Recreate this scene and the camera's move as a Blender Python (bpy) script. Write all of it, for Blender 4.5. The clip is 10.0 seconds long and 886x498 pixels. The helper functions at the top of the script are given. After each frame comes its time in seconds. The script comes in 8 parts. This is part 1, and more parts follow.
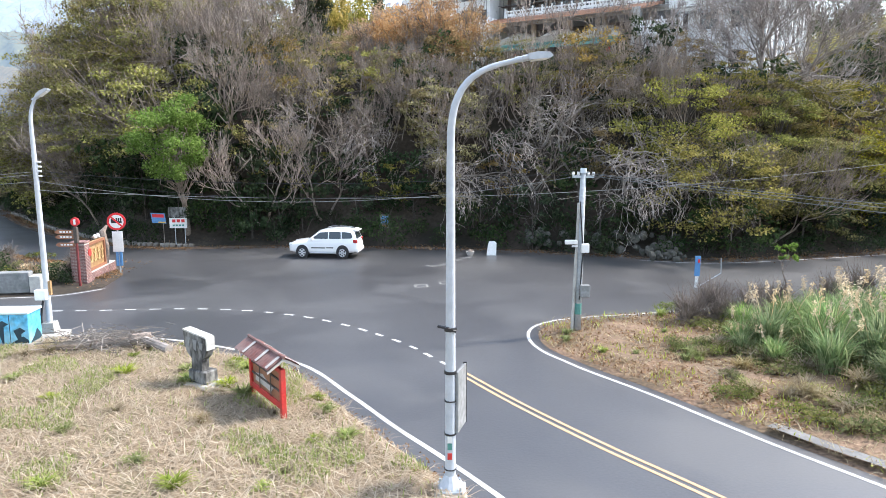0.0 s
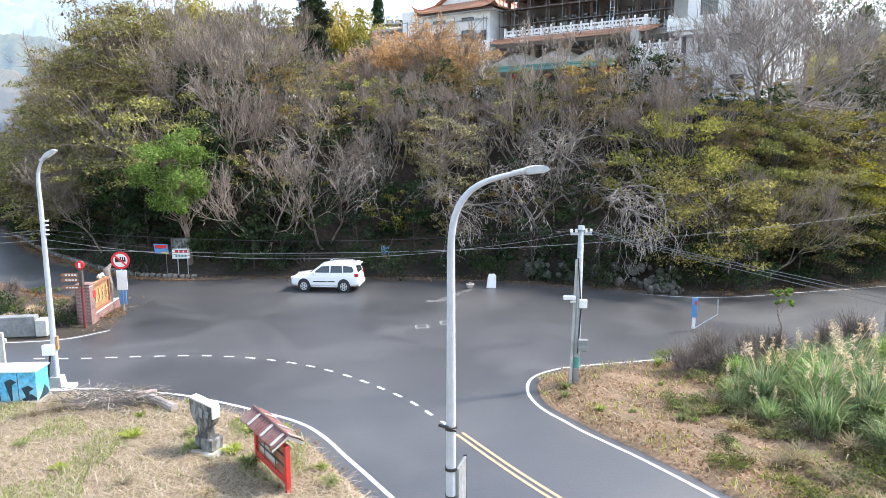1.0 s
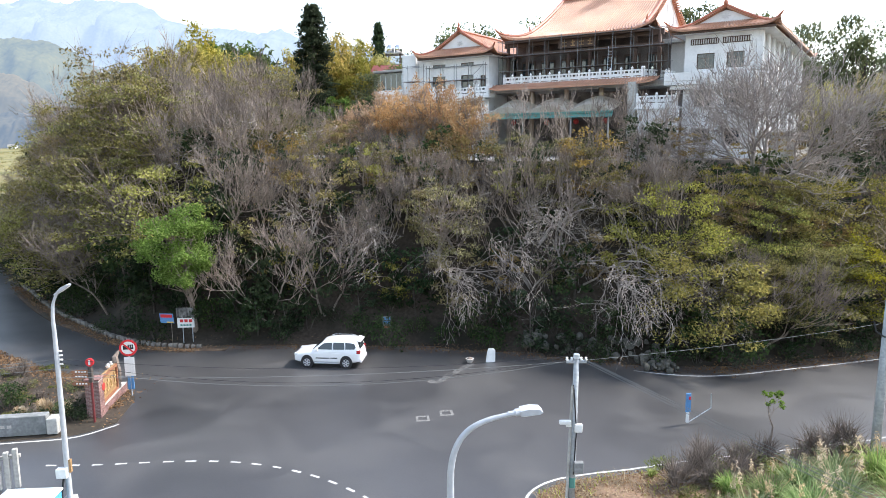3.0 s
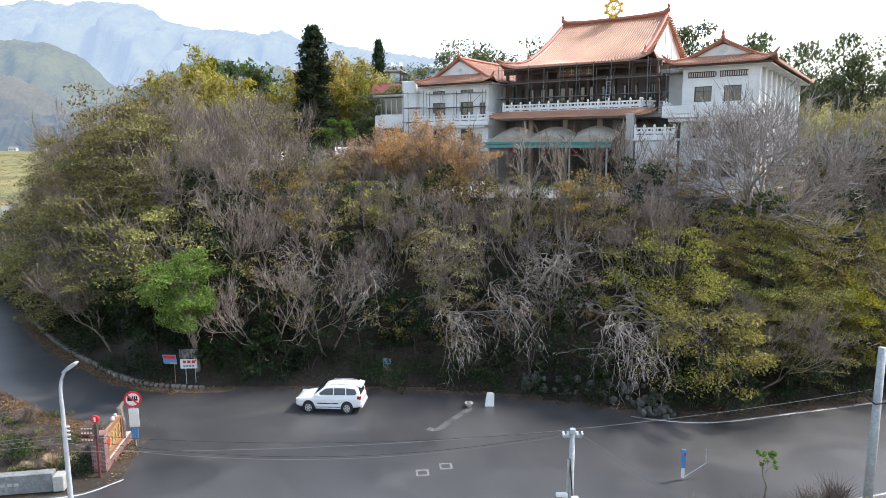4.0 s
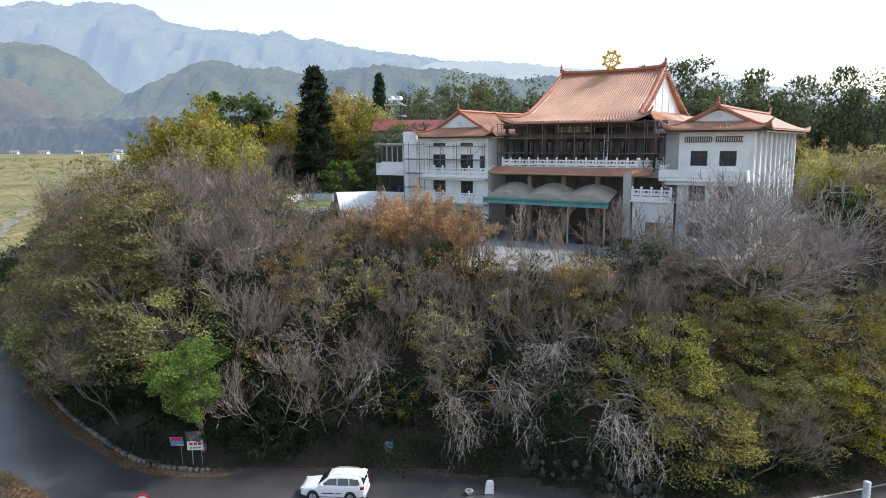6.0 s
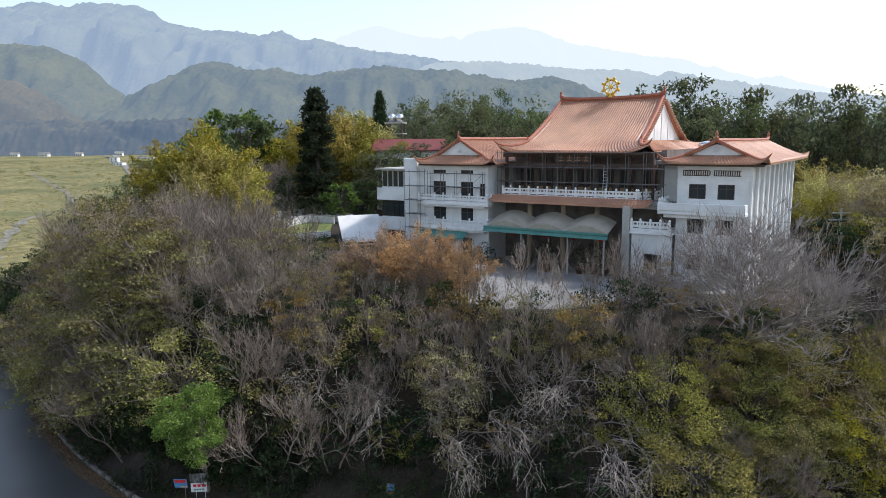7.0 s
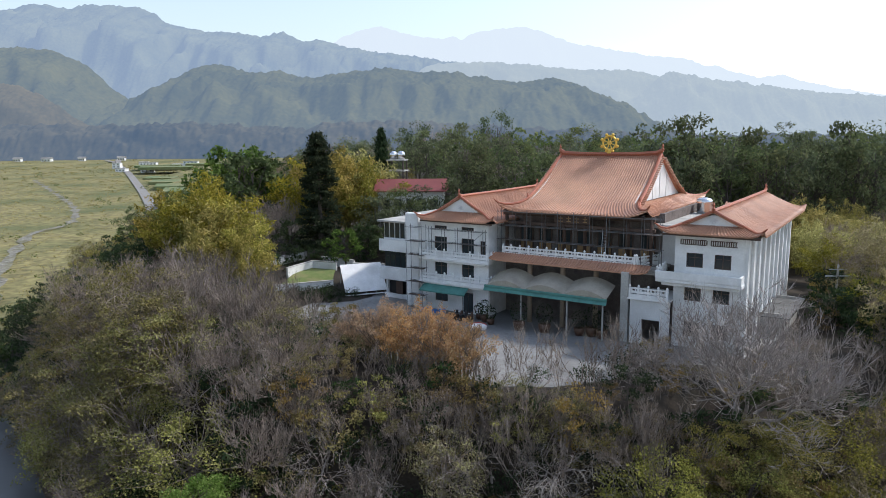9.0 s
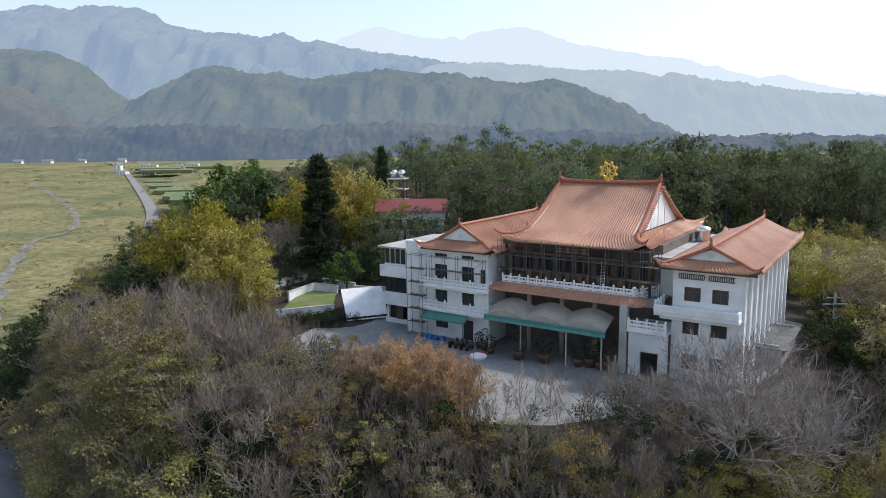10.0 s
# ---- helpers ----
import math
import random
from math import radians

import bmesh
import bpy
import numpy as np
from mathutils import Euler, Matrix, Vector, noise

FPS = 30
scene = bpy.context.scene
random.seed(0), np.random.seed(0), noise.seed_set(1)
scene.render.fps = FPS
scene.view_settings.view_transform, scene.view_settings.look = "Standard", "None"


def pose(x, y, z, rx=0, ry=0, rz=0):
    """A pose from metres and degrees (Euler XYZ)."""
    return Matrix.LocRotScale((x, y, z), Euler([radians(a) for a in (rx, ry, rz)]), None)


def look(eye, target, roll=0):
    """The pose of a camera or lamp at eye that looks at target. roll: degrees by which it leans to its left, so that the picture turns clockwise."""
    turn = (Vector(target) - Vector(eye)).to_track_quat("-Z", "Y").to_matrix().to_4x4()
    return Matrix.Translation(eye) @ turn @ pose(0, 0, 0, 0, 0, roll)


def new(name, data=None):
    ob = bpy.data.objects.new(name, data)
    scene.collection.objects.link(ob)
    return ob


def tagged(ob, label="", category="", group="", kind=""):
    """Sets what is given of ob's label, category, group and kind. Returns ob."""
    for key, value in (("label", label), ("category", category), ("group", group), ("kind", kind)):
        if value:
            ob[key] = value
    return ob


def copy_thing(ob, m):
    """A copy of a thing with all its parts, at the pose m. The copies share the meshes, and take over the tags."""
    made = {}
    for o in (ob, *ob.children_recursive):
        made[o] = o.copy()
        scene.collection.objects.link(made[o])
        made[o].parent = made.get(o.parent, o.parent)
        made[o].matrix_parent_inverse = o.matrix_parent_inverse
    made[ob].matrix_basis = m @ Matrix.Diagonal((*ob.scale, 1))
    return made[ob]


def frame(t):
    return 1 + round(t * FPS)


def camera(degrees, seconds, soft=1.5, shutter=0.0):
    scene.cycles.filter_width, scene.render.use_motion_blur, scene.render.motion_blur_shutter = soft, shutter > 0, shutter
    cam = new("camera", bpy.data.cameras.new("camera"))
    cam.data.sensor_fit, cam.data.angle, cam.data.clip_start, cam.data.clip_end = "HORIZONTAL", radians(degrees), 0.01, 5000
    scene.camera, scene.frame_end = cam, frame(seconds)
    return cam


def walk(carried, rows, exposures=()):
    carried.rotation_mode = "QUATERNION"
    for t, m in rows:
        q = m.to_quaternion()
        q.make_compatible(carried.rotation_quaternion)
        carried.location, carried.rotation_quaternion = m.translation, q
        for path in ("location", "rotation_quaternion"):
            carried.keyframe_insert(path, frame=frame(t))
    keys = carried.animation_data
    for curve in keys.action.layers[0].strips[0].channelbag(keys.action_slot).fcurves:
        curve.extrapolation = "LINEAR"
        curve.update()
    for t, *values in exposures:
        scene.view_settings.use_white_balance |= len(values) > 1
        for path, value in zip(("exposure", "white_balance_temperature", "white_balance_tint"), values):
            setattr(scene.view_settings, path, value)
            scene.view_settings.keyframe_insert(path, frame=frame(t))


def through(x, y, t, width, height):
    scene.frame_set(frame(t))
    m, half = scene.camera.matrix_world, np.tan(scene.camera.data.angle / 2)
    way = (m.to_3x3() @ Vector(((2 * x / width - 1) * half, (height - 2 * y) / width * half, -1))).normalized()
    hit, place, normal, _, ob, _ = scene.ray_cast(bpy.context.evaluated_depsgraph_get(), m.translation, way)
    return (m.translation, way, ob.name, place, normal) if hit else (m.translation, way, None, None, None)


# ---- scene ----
cam = camera(66.5, 10.0, soft=0.85)
METRES, EYE, TILT, LEAN, TURN = 30.0, 6.85, -9.0, 0.0, 0.0
ROWS = [
    (0.0, 0.0009, -0.0021, 0.0007, 0.02, -0.06, 0.01),
    (0.5, 0.0006, -0.0092, 0.0337, 0.03, -0.01, 0.05),
    (1.0, 0.0007, -0.0158, 0.0661, 0.03, 0.01, 0.10),
    (1.5, 0.0007, -0.0226, 0.1000, 0.01, 0.04, 0.15),
    (2.0, 0.0009, -0.0292, 0.1364, 0.01, 0.06, 0.18),
    (2.5, 0.0009, -0.0361, 0.1765, 0.04, 0.09, 0.18),
    (4.0, 0.0036, -0.0637, 0.3163, 0.09, 0.16, 0.21),
    (4.5, 0.0043, -0.0723, 0.3654, 0.13, 0.13, 0.24),
    (5.0, 0.0059, -0.0808, 0.4154, 0.14, 0.10, 0.31),
    (5.5, 0.0061, -0.0897, 0.4667, 0.16, 0.06, 0.36),
    (6.0, 0.0061, -0.0985, 0.5183, 0.16, 0.02, 0.39),
    (7.5, 0.0072, -0.1246, 0.6773, 0.24, -0.02, 0.53),
    (8.0, 0.0089, -0.1331, 0.7317, 0.30, -0.03, 0.57),
    (8.5, 0.0110, -0.1415, 0.7885, 0.35, -0.04, 0.60),
    (9.0, 0.0119, -0.1495, 0.8459, 0.36, -0.06, 0.63),
    (9.5, 0.0134, -0.1594, 0.9021, 0.38, -0.09, 0.65),
    (10.0, 0.0143, -0.1696, 0.9590, 0.40, -0.09, 0.68),
]
walk(cam, [(t, pose(0, 0, EYE, TILT, LEAN, TURN) @ pose(METRES * x, METRES * y, METRES * z, 90 + pitch, roll, yaw)) for t, x, y, z, yaw, pitch, roll in ROWS], [(0.0, 1.64, 6200, 12), (1.5, 1.74, 6200, 12), (2.5, 1.58, 6250, 12), (4.5, 1.04, 6300, 12), (6.0, 0.8, 6200, 12), (7.5, 0.46, 6150, 12), (10.0, 0.4, 6050, 12)])

# ---- world, sun ----
SUN_DIR = Vector((0.85, 0.27, 1.0)).normalized()
world = bpy.data.worlds.new("world")
scene.world = world
world.use_nodes = True
wn = world.node_tree.nodes
sky = wn.new("ShaderNodeTexSky")
sky.sky_type, sky.sun_disc = "NISHITA", False
sky.sun_elevation = math.asin(SUN_DIR.z)
sky.sun_rotation = math.atan2(SUN_DIR.x, SUN_DIR.y)
sky.air_density, sky.dust_density, sky.ozone_density = 1.5, 1.3, 2.0
wn["Background"].inputs["Strength"].default_value = 0.15
haze = wn.new("ShaderNodeHueSaturation")
haze.inputs["Saturation"].default_value = 0.7
world.node_tree.links.new(sky.outputs[0], haze.inputs["Color"])
world.node_tree.links.new(haze.outputs[0], wn["Background"].inputs["Color"])
lamp = bpy.data.lights.new("sun", "SUN")
lamp.energy, lamp.angle, lamp.color = 2.6, radians(5.0), (1.0, 0.93, 0.83)
sun = new("sun", lamp)
sun.matrix_world = look((60, 60, 120), Vector((60, 60, 120)) - SUN_DIR)

# ---- materials ----
MATS = {}


def ramp_colors(base, spread):
    lo = tuple(max(0.0, c * (1 - spread)) for c in base)
    hi = tuple(min(1.0, c * (1 + spread)) for c in base)
    return (*lo, 1), (*hi, 1)


def material(name, color, rough=0.8, spread=0.25, scale=1.5, fine=18.0, bump=0.25, metal=0.0, second=None, vary=0.0, world_space=False,
             stretch=(1, 1, 1), clear=0.0, spec=0.4):
    """A surface with stains at one scale, grain at another and fine relief; second: colour of larger stains; vary: change from object to object."""
    m = bpy.data.materials.new(name)
    m.use_nodes = True
    nt = m.node_tree
    n, ln = nt.nodes, nt.links.new
    bsdf = n["Principled BSDF"]
    tc = n.new("ShaderNodeTexCoord")
    mp = n.new("ShaderNodeMapping")
    mp.inputs["Scale"].default_value = stretch
    if world_space:
        geo = n.new("ShaderNodeNewGeometry")
        ln(geo.outputs["Position"], mp.inputs["Vector"])
    else:
        ln(tc.outputs["Object"], mp.inputs["Vector"])
    big, small = n.new("ShaderNodeTexNoise"), n.new("ShaderNodeTexNoise")
    big.inputs["Scale"].default_value, big.inputs["Detail"].default_value = scale, 5
    small.inputs["Scale"].default_value, small.inputs["Detail"].default_value = fine, 4
    for t in (big, small):
        ln(mp.outputs[0], t.inputs["Vector"])
    lo, hi = ramp_colors(color, spread)
    r1 = n.new("ShaderNodeValToRGB")
    r1.color_ramp.elements[0].position, r1.color_ramp.elements[1].position = 0.3, 0.7
    r1.color_ramp.elements[0].color, r1.color_ramp.elements[1].color = lo, hi
    ln(small.outputs["Fac"], r1.inputs["Fac"])
    mix = n.new("ShaderNodeMix")
    mix.data_type = "RGBA"
    r2 = n.new("ShaderNodeValToRGB")
    r2.color_ramp.elements[0].position, r2.color_ramp.elements[1].position = 0.42, 0.68
    ln(big.outputs["Fac"], r2.inputs["Fac"])
    ln(r2.outputs["Color"], mix.inputs["Factor"])
    ln(r1.outputs["Color"], mix.inputs["A"])
    b = second or tuple(c * (1 - 0.5 * spread) for c in color)
    mul = n.new("ShaderNodeMix")
    mul.data_type, mul.blend_type = "RGBA", "MULTIPLY"
    mul.inputs["Factor"].default_value = 1.0
    mul.inputs["A"].default_value = (*b, 1)
    g = n.new("ShaderNodeMapRange")
    g.inputs["To Min"].default_value, g.inputs["To Max"].default_value = 1 - spread, 1 + 0.5 * spread
    ln(small.outputs["Fac"], g.inputs["Value"])
    ln(g.outputs[0], mul.inputs["B"])
    ln(mul.outputs["Result"], mix.inputs["B"])
    out = mix.outputs["Result"]
    if vary:
        info = n.new("ShaderNodeObjectInfo")
        hsv = n.new("ShaderNodeHueSaturation")
        mr = n.new("ShaderNodeMapRange")
        mr.inputs["To Min"].default_value, mr.inputs["To Max"].default_value = 1 - vary, 1 + vary
        ln(info.outputs["Random"], mr.inputs["Value"])
        ln(mr.outputs[0], hsv.inputs["Value"])
        ln(out, hsv.inputs["Color"])
        out = hsv.outputs["Color"]
    ln(out, bsdf.inputs["Base Color"])
    bsdf.inputs["Roughness"].default_value = rough
    bsdf.inputs["Metallic"].default_value = metal
    bsdf.inputs["Specular IOR Level"].default_value = spec
    bsdf.inputs["Coat Weight"].default_value = clear
    if bump:
        bp = n.new("ShaderNodeBump")
        bp.inputs["Strength"].default_value, bp.inputs["Distance"].default_value = bump, 0.02
        ln(small.outputs["Fac"], bp.inputs["Height"])
        ln(bp.outputs[0], bsdf.inputs["Normal"])
    MATS[name] = m
    return m


def foliage(name, dark, light, third, through=0.42, hue=0.02):
    """Leaves: three colours mixed leaf by leaf, a shift of tone from plant to plant, and light passing through."""
    m = bpy.data.materials.new(name)
    m.use_nodes = True
    n, ln = m.node_tree.nodes, m.node_tree.links.new
    n.remove(n["Principled BSDF"])
    geo, info = n.new("ShaderNodeNewGeometry"), n.new("ShaderNodeObjectInfo")
    ramp = n.new("ShaderNodeValToRGB")
    e = ramp.color_ramp.elements
    e[0].color, e[1].color = (*dark, 1), (*third, 1)
    mid = e.new(0.6)
    mid.color = (*light, 1)
    ln(geo.outputs["Random Per Island"], ramp.inputs["Fac"])
    hsv = n.new("ShaderNodeHueSaturation")
    for key, lo, hi, turn in (("Hue", 0.5 - hue, 0.5 + hue, 1.0), ("Value", 0.72, 1.25, 7.31), ("Saturation", 0.75, 1.15, 3.77)):
        mul, fr, mr = n.new("ShaderNodeMath"), n.new("ShaderNodeMath"), n.new("ShaderNodeMapRange")
        mul.operation, fr.operation = "MULTIPLY", "FRACT"
        mul.inputs[1].default_value = turn
        ln(info.outputs["Random"], mul.inputs[0])
        ln(mul.outputs[0], fr.inputs[0])
        ln(fr.outputs[0], mr.inputs["Value"])
        mr.inputs["To Min"].default_value, mr.inputs["To Max"].default_value = lo, hi
        ln(mr.outputs[0], hsv.inputs[key])
    ln(ramp.outputs["Color"], hsv.inputs["Color"])
    dif, tra, mix = n.new("ShaderNodeBsdfDiffuse"), n.new("ShaderNodeBsdfTranslucent"), n.new("ShaderNodeMixShader")
    ln(hsv.outputs["Color"], dif.inputs["Color"])
    ln(hsv.outputs["Color"], tra.inputs["Color"])
    mix.inputs["Fac"].default_value = through
    ln(dif.outputs[0], mix.inputs[1])
    ln(tra.outputs[0], mix.inputs[2])
    ln(mix.outputs[0], n["Material Output"].inputs["Surface"])
    MATS[name] = m
    return m


def painted_haze(name, woods, haze_glow, share):
    """Far hills: woods and bare patches, with haze painted over them as an even glow."""
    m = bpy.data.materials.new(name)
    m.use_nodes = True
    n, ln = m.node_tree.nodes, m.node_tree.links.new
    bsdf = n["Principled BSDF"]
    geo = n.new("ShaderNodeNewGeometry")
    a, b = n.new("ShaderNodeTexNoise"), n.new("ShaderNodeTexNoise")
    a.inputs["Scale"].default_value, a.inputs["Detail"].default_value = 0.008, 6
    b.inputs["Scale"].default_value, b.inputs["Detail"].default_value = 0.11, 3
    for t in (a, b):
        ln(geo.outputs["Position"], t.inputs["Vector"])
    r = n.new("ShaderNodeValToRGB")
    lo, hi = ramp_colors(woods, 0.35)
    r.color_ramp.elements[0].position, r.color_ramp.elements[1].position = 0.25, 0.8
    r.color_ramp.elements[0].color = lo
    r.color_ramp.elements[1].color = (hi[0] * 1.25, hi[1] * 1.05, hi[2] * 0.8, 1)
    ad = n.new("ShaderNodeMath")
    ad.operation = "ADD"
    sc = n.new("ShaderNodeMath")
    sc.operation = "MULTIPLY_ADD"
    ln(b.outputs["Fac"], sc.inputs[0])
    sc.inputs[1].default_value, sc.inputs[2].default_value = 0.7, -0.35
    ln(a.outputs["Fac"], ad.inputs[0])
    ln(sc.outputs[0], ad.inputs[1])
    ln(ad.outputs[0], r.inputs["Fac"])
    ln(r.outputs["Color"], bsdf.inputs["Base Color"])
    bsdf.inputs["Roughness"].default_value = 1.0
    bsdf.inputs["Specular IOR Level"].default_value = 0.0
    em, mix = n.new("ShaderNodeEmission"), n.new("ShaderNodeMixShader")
    em.inputs["Color"].default_value = (*haze_glow, 1)
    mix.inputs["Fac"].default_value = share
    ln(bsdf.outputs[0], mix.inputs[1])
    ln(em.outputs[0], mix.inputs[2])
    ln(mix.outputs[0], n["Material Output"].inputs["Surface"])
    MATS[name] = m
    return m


def glass(name, tint=(0.03, 0.04, 0.045), rough=0.06):
    m = bpy.data.materials.new(name)
    m.use_nodes = True
    b = m.node_tree.nodes["Principled BSDF"]
    b.inputs["Base Color"].default_value = (*tint, 1)
    b.inputs["Roughness"].default_value = rough
    b.inputs["Specular IOR Level"].default_value = 0.8
    MATS[name] = m
    return m


ASPHALT = material("asphalt", (0.057, 0.0565, 0.058), 0.4, 0.14, 0.11, 14.0, 0.2, second=(0.028, 0.028, 0.030), world_space=True, spec=0.9)


def worn(mat, dust, scale, low, high, rough):
    """Dusty, duller patches where traffic has polished or silted a surface."""
    n, ln = mat.node_tree.nodes, mat.node_tree.links.new
    bsdf = n["Principled BSDF"]
    base = bsdf.inputs["Base Color"].links[0].from_socket
    geo, tex, ramp = n.new("ShaderNodeNewGeometry"), n.new("ShaderNodeTexNoise"), n.new("ShaderNodeMapRange")
    tex.inputs["Scale"].default_value, tex.inputs["Detail"].default_value, tex.inputs["Distortion"].default_value = scale, 7, 0.6
    ln(geo.outputs["Position"], tex.inputs["Vector"])
    ln(tex.outputs["Fac"], ramp.inputs["Value"])
    ramp.inputs["From Min"].default_value, ramp.inputs["From Max"].default_value = low, high
    mix = n.new("ShaderNodeMix")
    mix.data_type = "RGBA"
    ln(ramp.outputs[0], mix.inputs["Factor"])
    ln(base, mix.inputs["A"])
    mix.inputs["B"].default_value = (*dust, 1)
    ln(mix.outputs["Result"], bsdf.inputs["Base Color"])
    gloss = n.new("ShaderNodeMapRange")
    gloss.inputs["To Min"].default_value, gloss.inputs["To Max"].default_value = bsdf.inputs["Roughness"].default_value, rough
    ln(ramp.outputs[0], gloss.inputs["Value"])
    ln(gloss.outputs[0], bsdf.inputs["Roughness"])


worn(ASPHALT, (0.078, 0.076, 0.073), 0.22, 0.45, 0.8, 0.55)
LINE_WHITE = material("line_white", (0.52, 0.52, 0.505), 0.7, 0.12, 1.2, 14.0, 0.1, second=(0.34, 0.34, 0.33), world_space=True)
LINE_YELLOW = material("line_yellow", (0.44, 0.29, 0.155), 0.7, 0.15, 1.2, 14.0, 0.1, second=(0.38, 0.28, 0.18), world_space=True)
SOIL = material("soil", (0.046, 0.035, 0.025), 0.95, 0.4, 0.35, 5.0, 0.6, second=(0.024, 0.021, 0.014), world_space=True)
LITTER = material("litter", (0.11, 0.075, 0.05), 0.95, 0.5, 0.6, 9.0, 0.8, second=(0.05, 0.045, 0.03), world_space=True)
DRY_GROUND = material("dry_ground", (0.25, 0.19, 0.125), 0.95, 0.4, 0.7, 9.0, 0.8, second=(0.17, 0.14, 0.08), world_space=True)
LITTER_DRY = material("litter_dry", (0.19, 0.125, 0.08), 0.95, 0.5, 0.5, 9.0, 0.8, second=(0.12, 0.09, 0.055), world_space=True)
VALLEY = material("valley_grass", (0.205, 0.178, 0.07), 0.95, 0.5, 0.02, 0.35, 0.4, second=(0.115, 0.125, 0.042), world_space=True)
CONCRETE = material("concrete", (0.42, 0.41, 0.38), 0.85, 0.18, 0.35, 7.0, 0.25, second=(0.30, 0.295, 0.275), world_space=True)
PAVING = material("paving", (0.25, 0.248, 0.24), 0.85, 0.2, 0.12, 3.0, 0.2, second=(0.17, 0.168, 0.162), world_space=True)
WALL_WHITE = material("wall_white", (0.82, 0.82, 0.81), 0.75, 0.06, 0.5, 5.0, 0.08, second=(0.68, 0.68, 0.665))
WALL_TILE = material("wall_tile", (0.70, 0.70, 0.69), 0.5, 0.07, 0.4, 9.0, 0.1, second=(0.58, 0.58, 0.57))
ROOF_TILE = material("roof_tile", (0.50, 0.265, 0.165), 0.42, 0.16, 0.35, 6.0, 0.12, second=(0.40, 0.205, 0.13), vary=0.12)
ROOF_RIDGE = material("roof_ridge", (0.40, 0.135, 0.075), 0.45, 0.2, 0.8, 6.0, 0.15)
TIMBER = material("timber", (0.10, 0.065, 0.05), 0.7, 0.3, 1.0, 12.0, 0.2, stretch=(1, 1, 4))
SCAFFOLD = material("scaffold_tube", (0.16, 0.165, 0.17), 0.5, 0.2, 2.0, 9.0, 0.05, metal=0.4)
BARK = material("bark", (0.28, 0.23, 0.193), 0.9, 0.35, 1.2, 9.0, 0.5, second=(0.165, 0.131, 0.107), vary=0.35)
BARK_PALE = material("bark_pale", (0.345, 0.307, 0.273), 0.9, 0.3, 1.2, 9.0, 0.5, second=(0.21, 0.18, 0.157), vary=0.2)
BARK_SCRUB = material("bark_scrub", (0.19, 0.155, 0.13), 0.9, 0.35, 1.2, 9.0, 0.5, second=(0.12, 0.10, 0.085), vary=0.2)
BARK_DARK = material("bark_dark", (0.085, 0.07, 0.06), 0.9, 0.35, 1.2, 9.0, 0.5, vary=0.2)
CULM = material("bamboo_culm", (0.26, 0.235, 0.10), 0.5, 0.25, 1.0, 6.0, 0.1, vary=0.2)
CABLE = material("cable", (0.16, 0.17, 0.17), 0.6, 0.1, 2.0, 9.0, 0.0)
GALVANISED = material("galvanised", (0.50, 0.54, 0.57), 0.45, 0.12, 1.5, 9.0, 0.08, metal=0.6, second=(0.42, 0.46, 0.49))
POLE_PAINT = material("pole_paint", (0.43, 0.455, 0.49), 0.5, 0.1, 1.2, 8.0, 0.05, second=(0.36, 0.385, 0.41))
BLACK = material("black_plastic", (0.02, 0.02, 0.022), 0.5, 0.2, 3.0, 20.0, 0.05)
RED = material("red_paint", (0.50, 0.035, 0.03), 0.55, 0.2, 2.0, 16.0, 0.12, second=(0.38, 0.05, 0.04))
GOLD = material("gold_paint", (0.80, 0.52, 0.10), 0.35, 0.1, 2.0, 9.0, 0.05, metal=0.5)
GREEN_SHEET = material("green_sheet", (0.085, 0.24, 0.205), 0.6, 0.12, 1.0, 9.0, 0.1, second=(0.07, 0.19, 0.165))
DARK_GLASS = glass("dark_glass")
LEAF_OLIVE = foliage("leaf_olive", (0.12, 0.11, 0.034), (0.235, 0.212, 0.063), (0.38, 0.335, 0.125), 0.36)
LEAF_YELLOW = foliage("leaf_yellow", (0.132, 0.132, 0.03), (0.25, 0.238, 0.052), (0.40, 0.36, 0.09), 0.36)
LEAF_GREEN = foliage("leaf_green", (0.05, 0.08, 0.025), (0.10, 0.145, 0.045), (0.19, 0.24, 0.085), hue=0.01)
LEAF_BRIGHT = foliage("leaf_bright", (0.085, 0.14, 0.034), (0.175, 0.27, 0.066), (0.31, 0.41, 0.14), 0.45, hue=0.005)
LEAF_DARK = foliage("leaf_dark", (0.024, 0.038, 0.02), (0.042, 0.066, 0.03), (0.085, 0.112, 0.048))
LEAF_BAMBOO = foliage("leaf_bamboo", (0.15, 0.145, 0.03), (0.32, 0.285, 0.055), (0.54, 0.44, 0.12), 0.42, hue=0.025)
LEAF_EVERGREEN = foliage("leaf_evergreen", (0.075, 0.095, 0.046), (0.125, 0.15, 0.07), (0.185, 0.205, 0.098), 0.4, hue=0.025)
LEAF_BROWN = foliage("leaf_brown", (0.15, 0.115, 0.048), (0.25, 0.195, 0.082), (0.36, 0.285, 0.13), 0.5)
LEAF_ORANGE = foliage("leaf_orange", (0.36, 0.21, 0.11), (0.55, 0.345, 0.185), (0.70, 0.49, 0.29), 0.5, hue=0.005)
GRASS_DRY = foliage("grass_dry", (0.40, 0.30, 0.185), (0.58, 0.455, 0.30), (0.74, 0.63, 0.45), hue=0.005)
GRASS_GREEN = foliage("grass_green", (0.18, 0.23, 0.05), (0.32, 0.38, 0.09), (0.48, 0.50, 0.18), 0.5, hue=0.005)
LEAF_DULL = foliage("leaf_dull", (0.22, 0.20, 0.075), (0.38, 0.34, 0.13), (0.55, 0.48, 0.21), 0.5, hue=0.015)
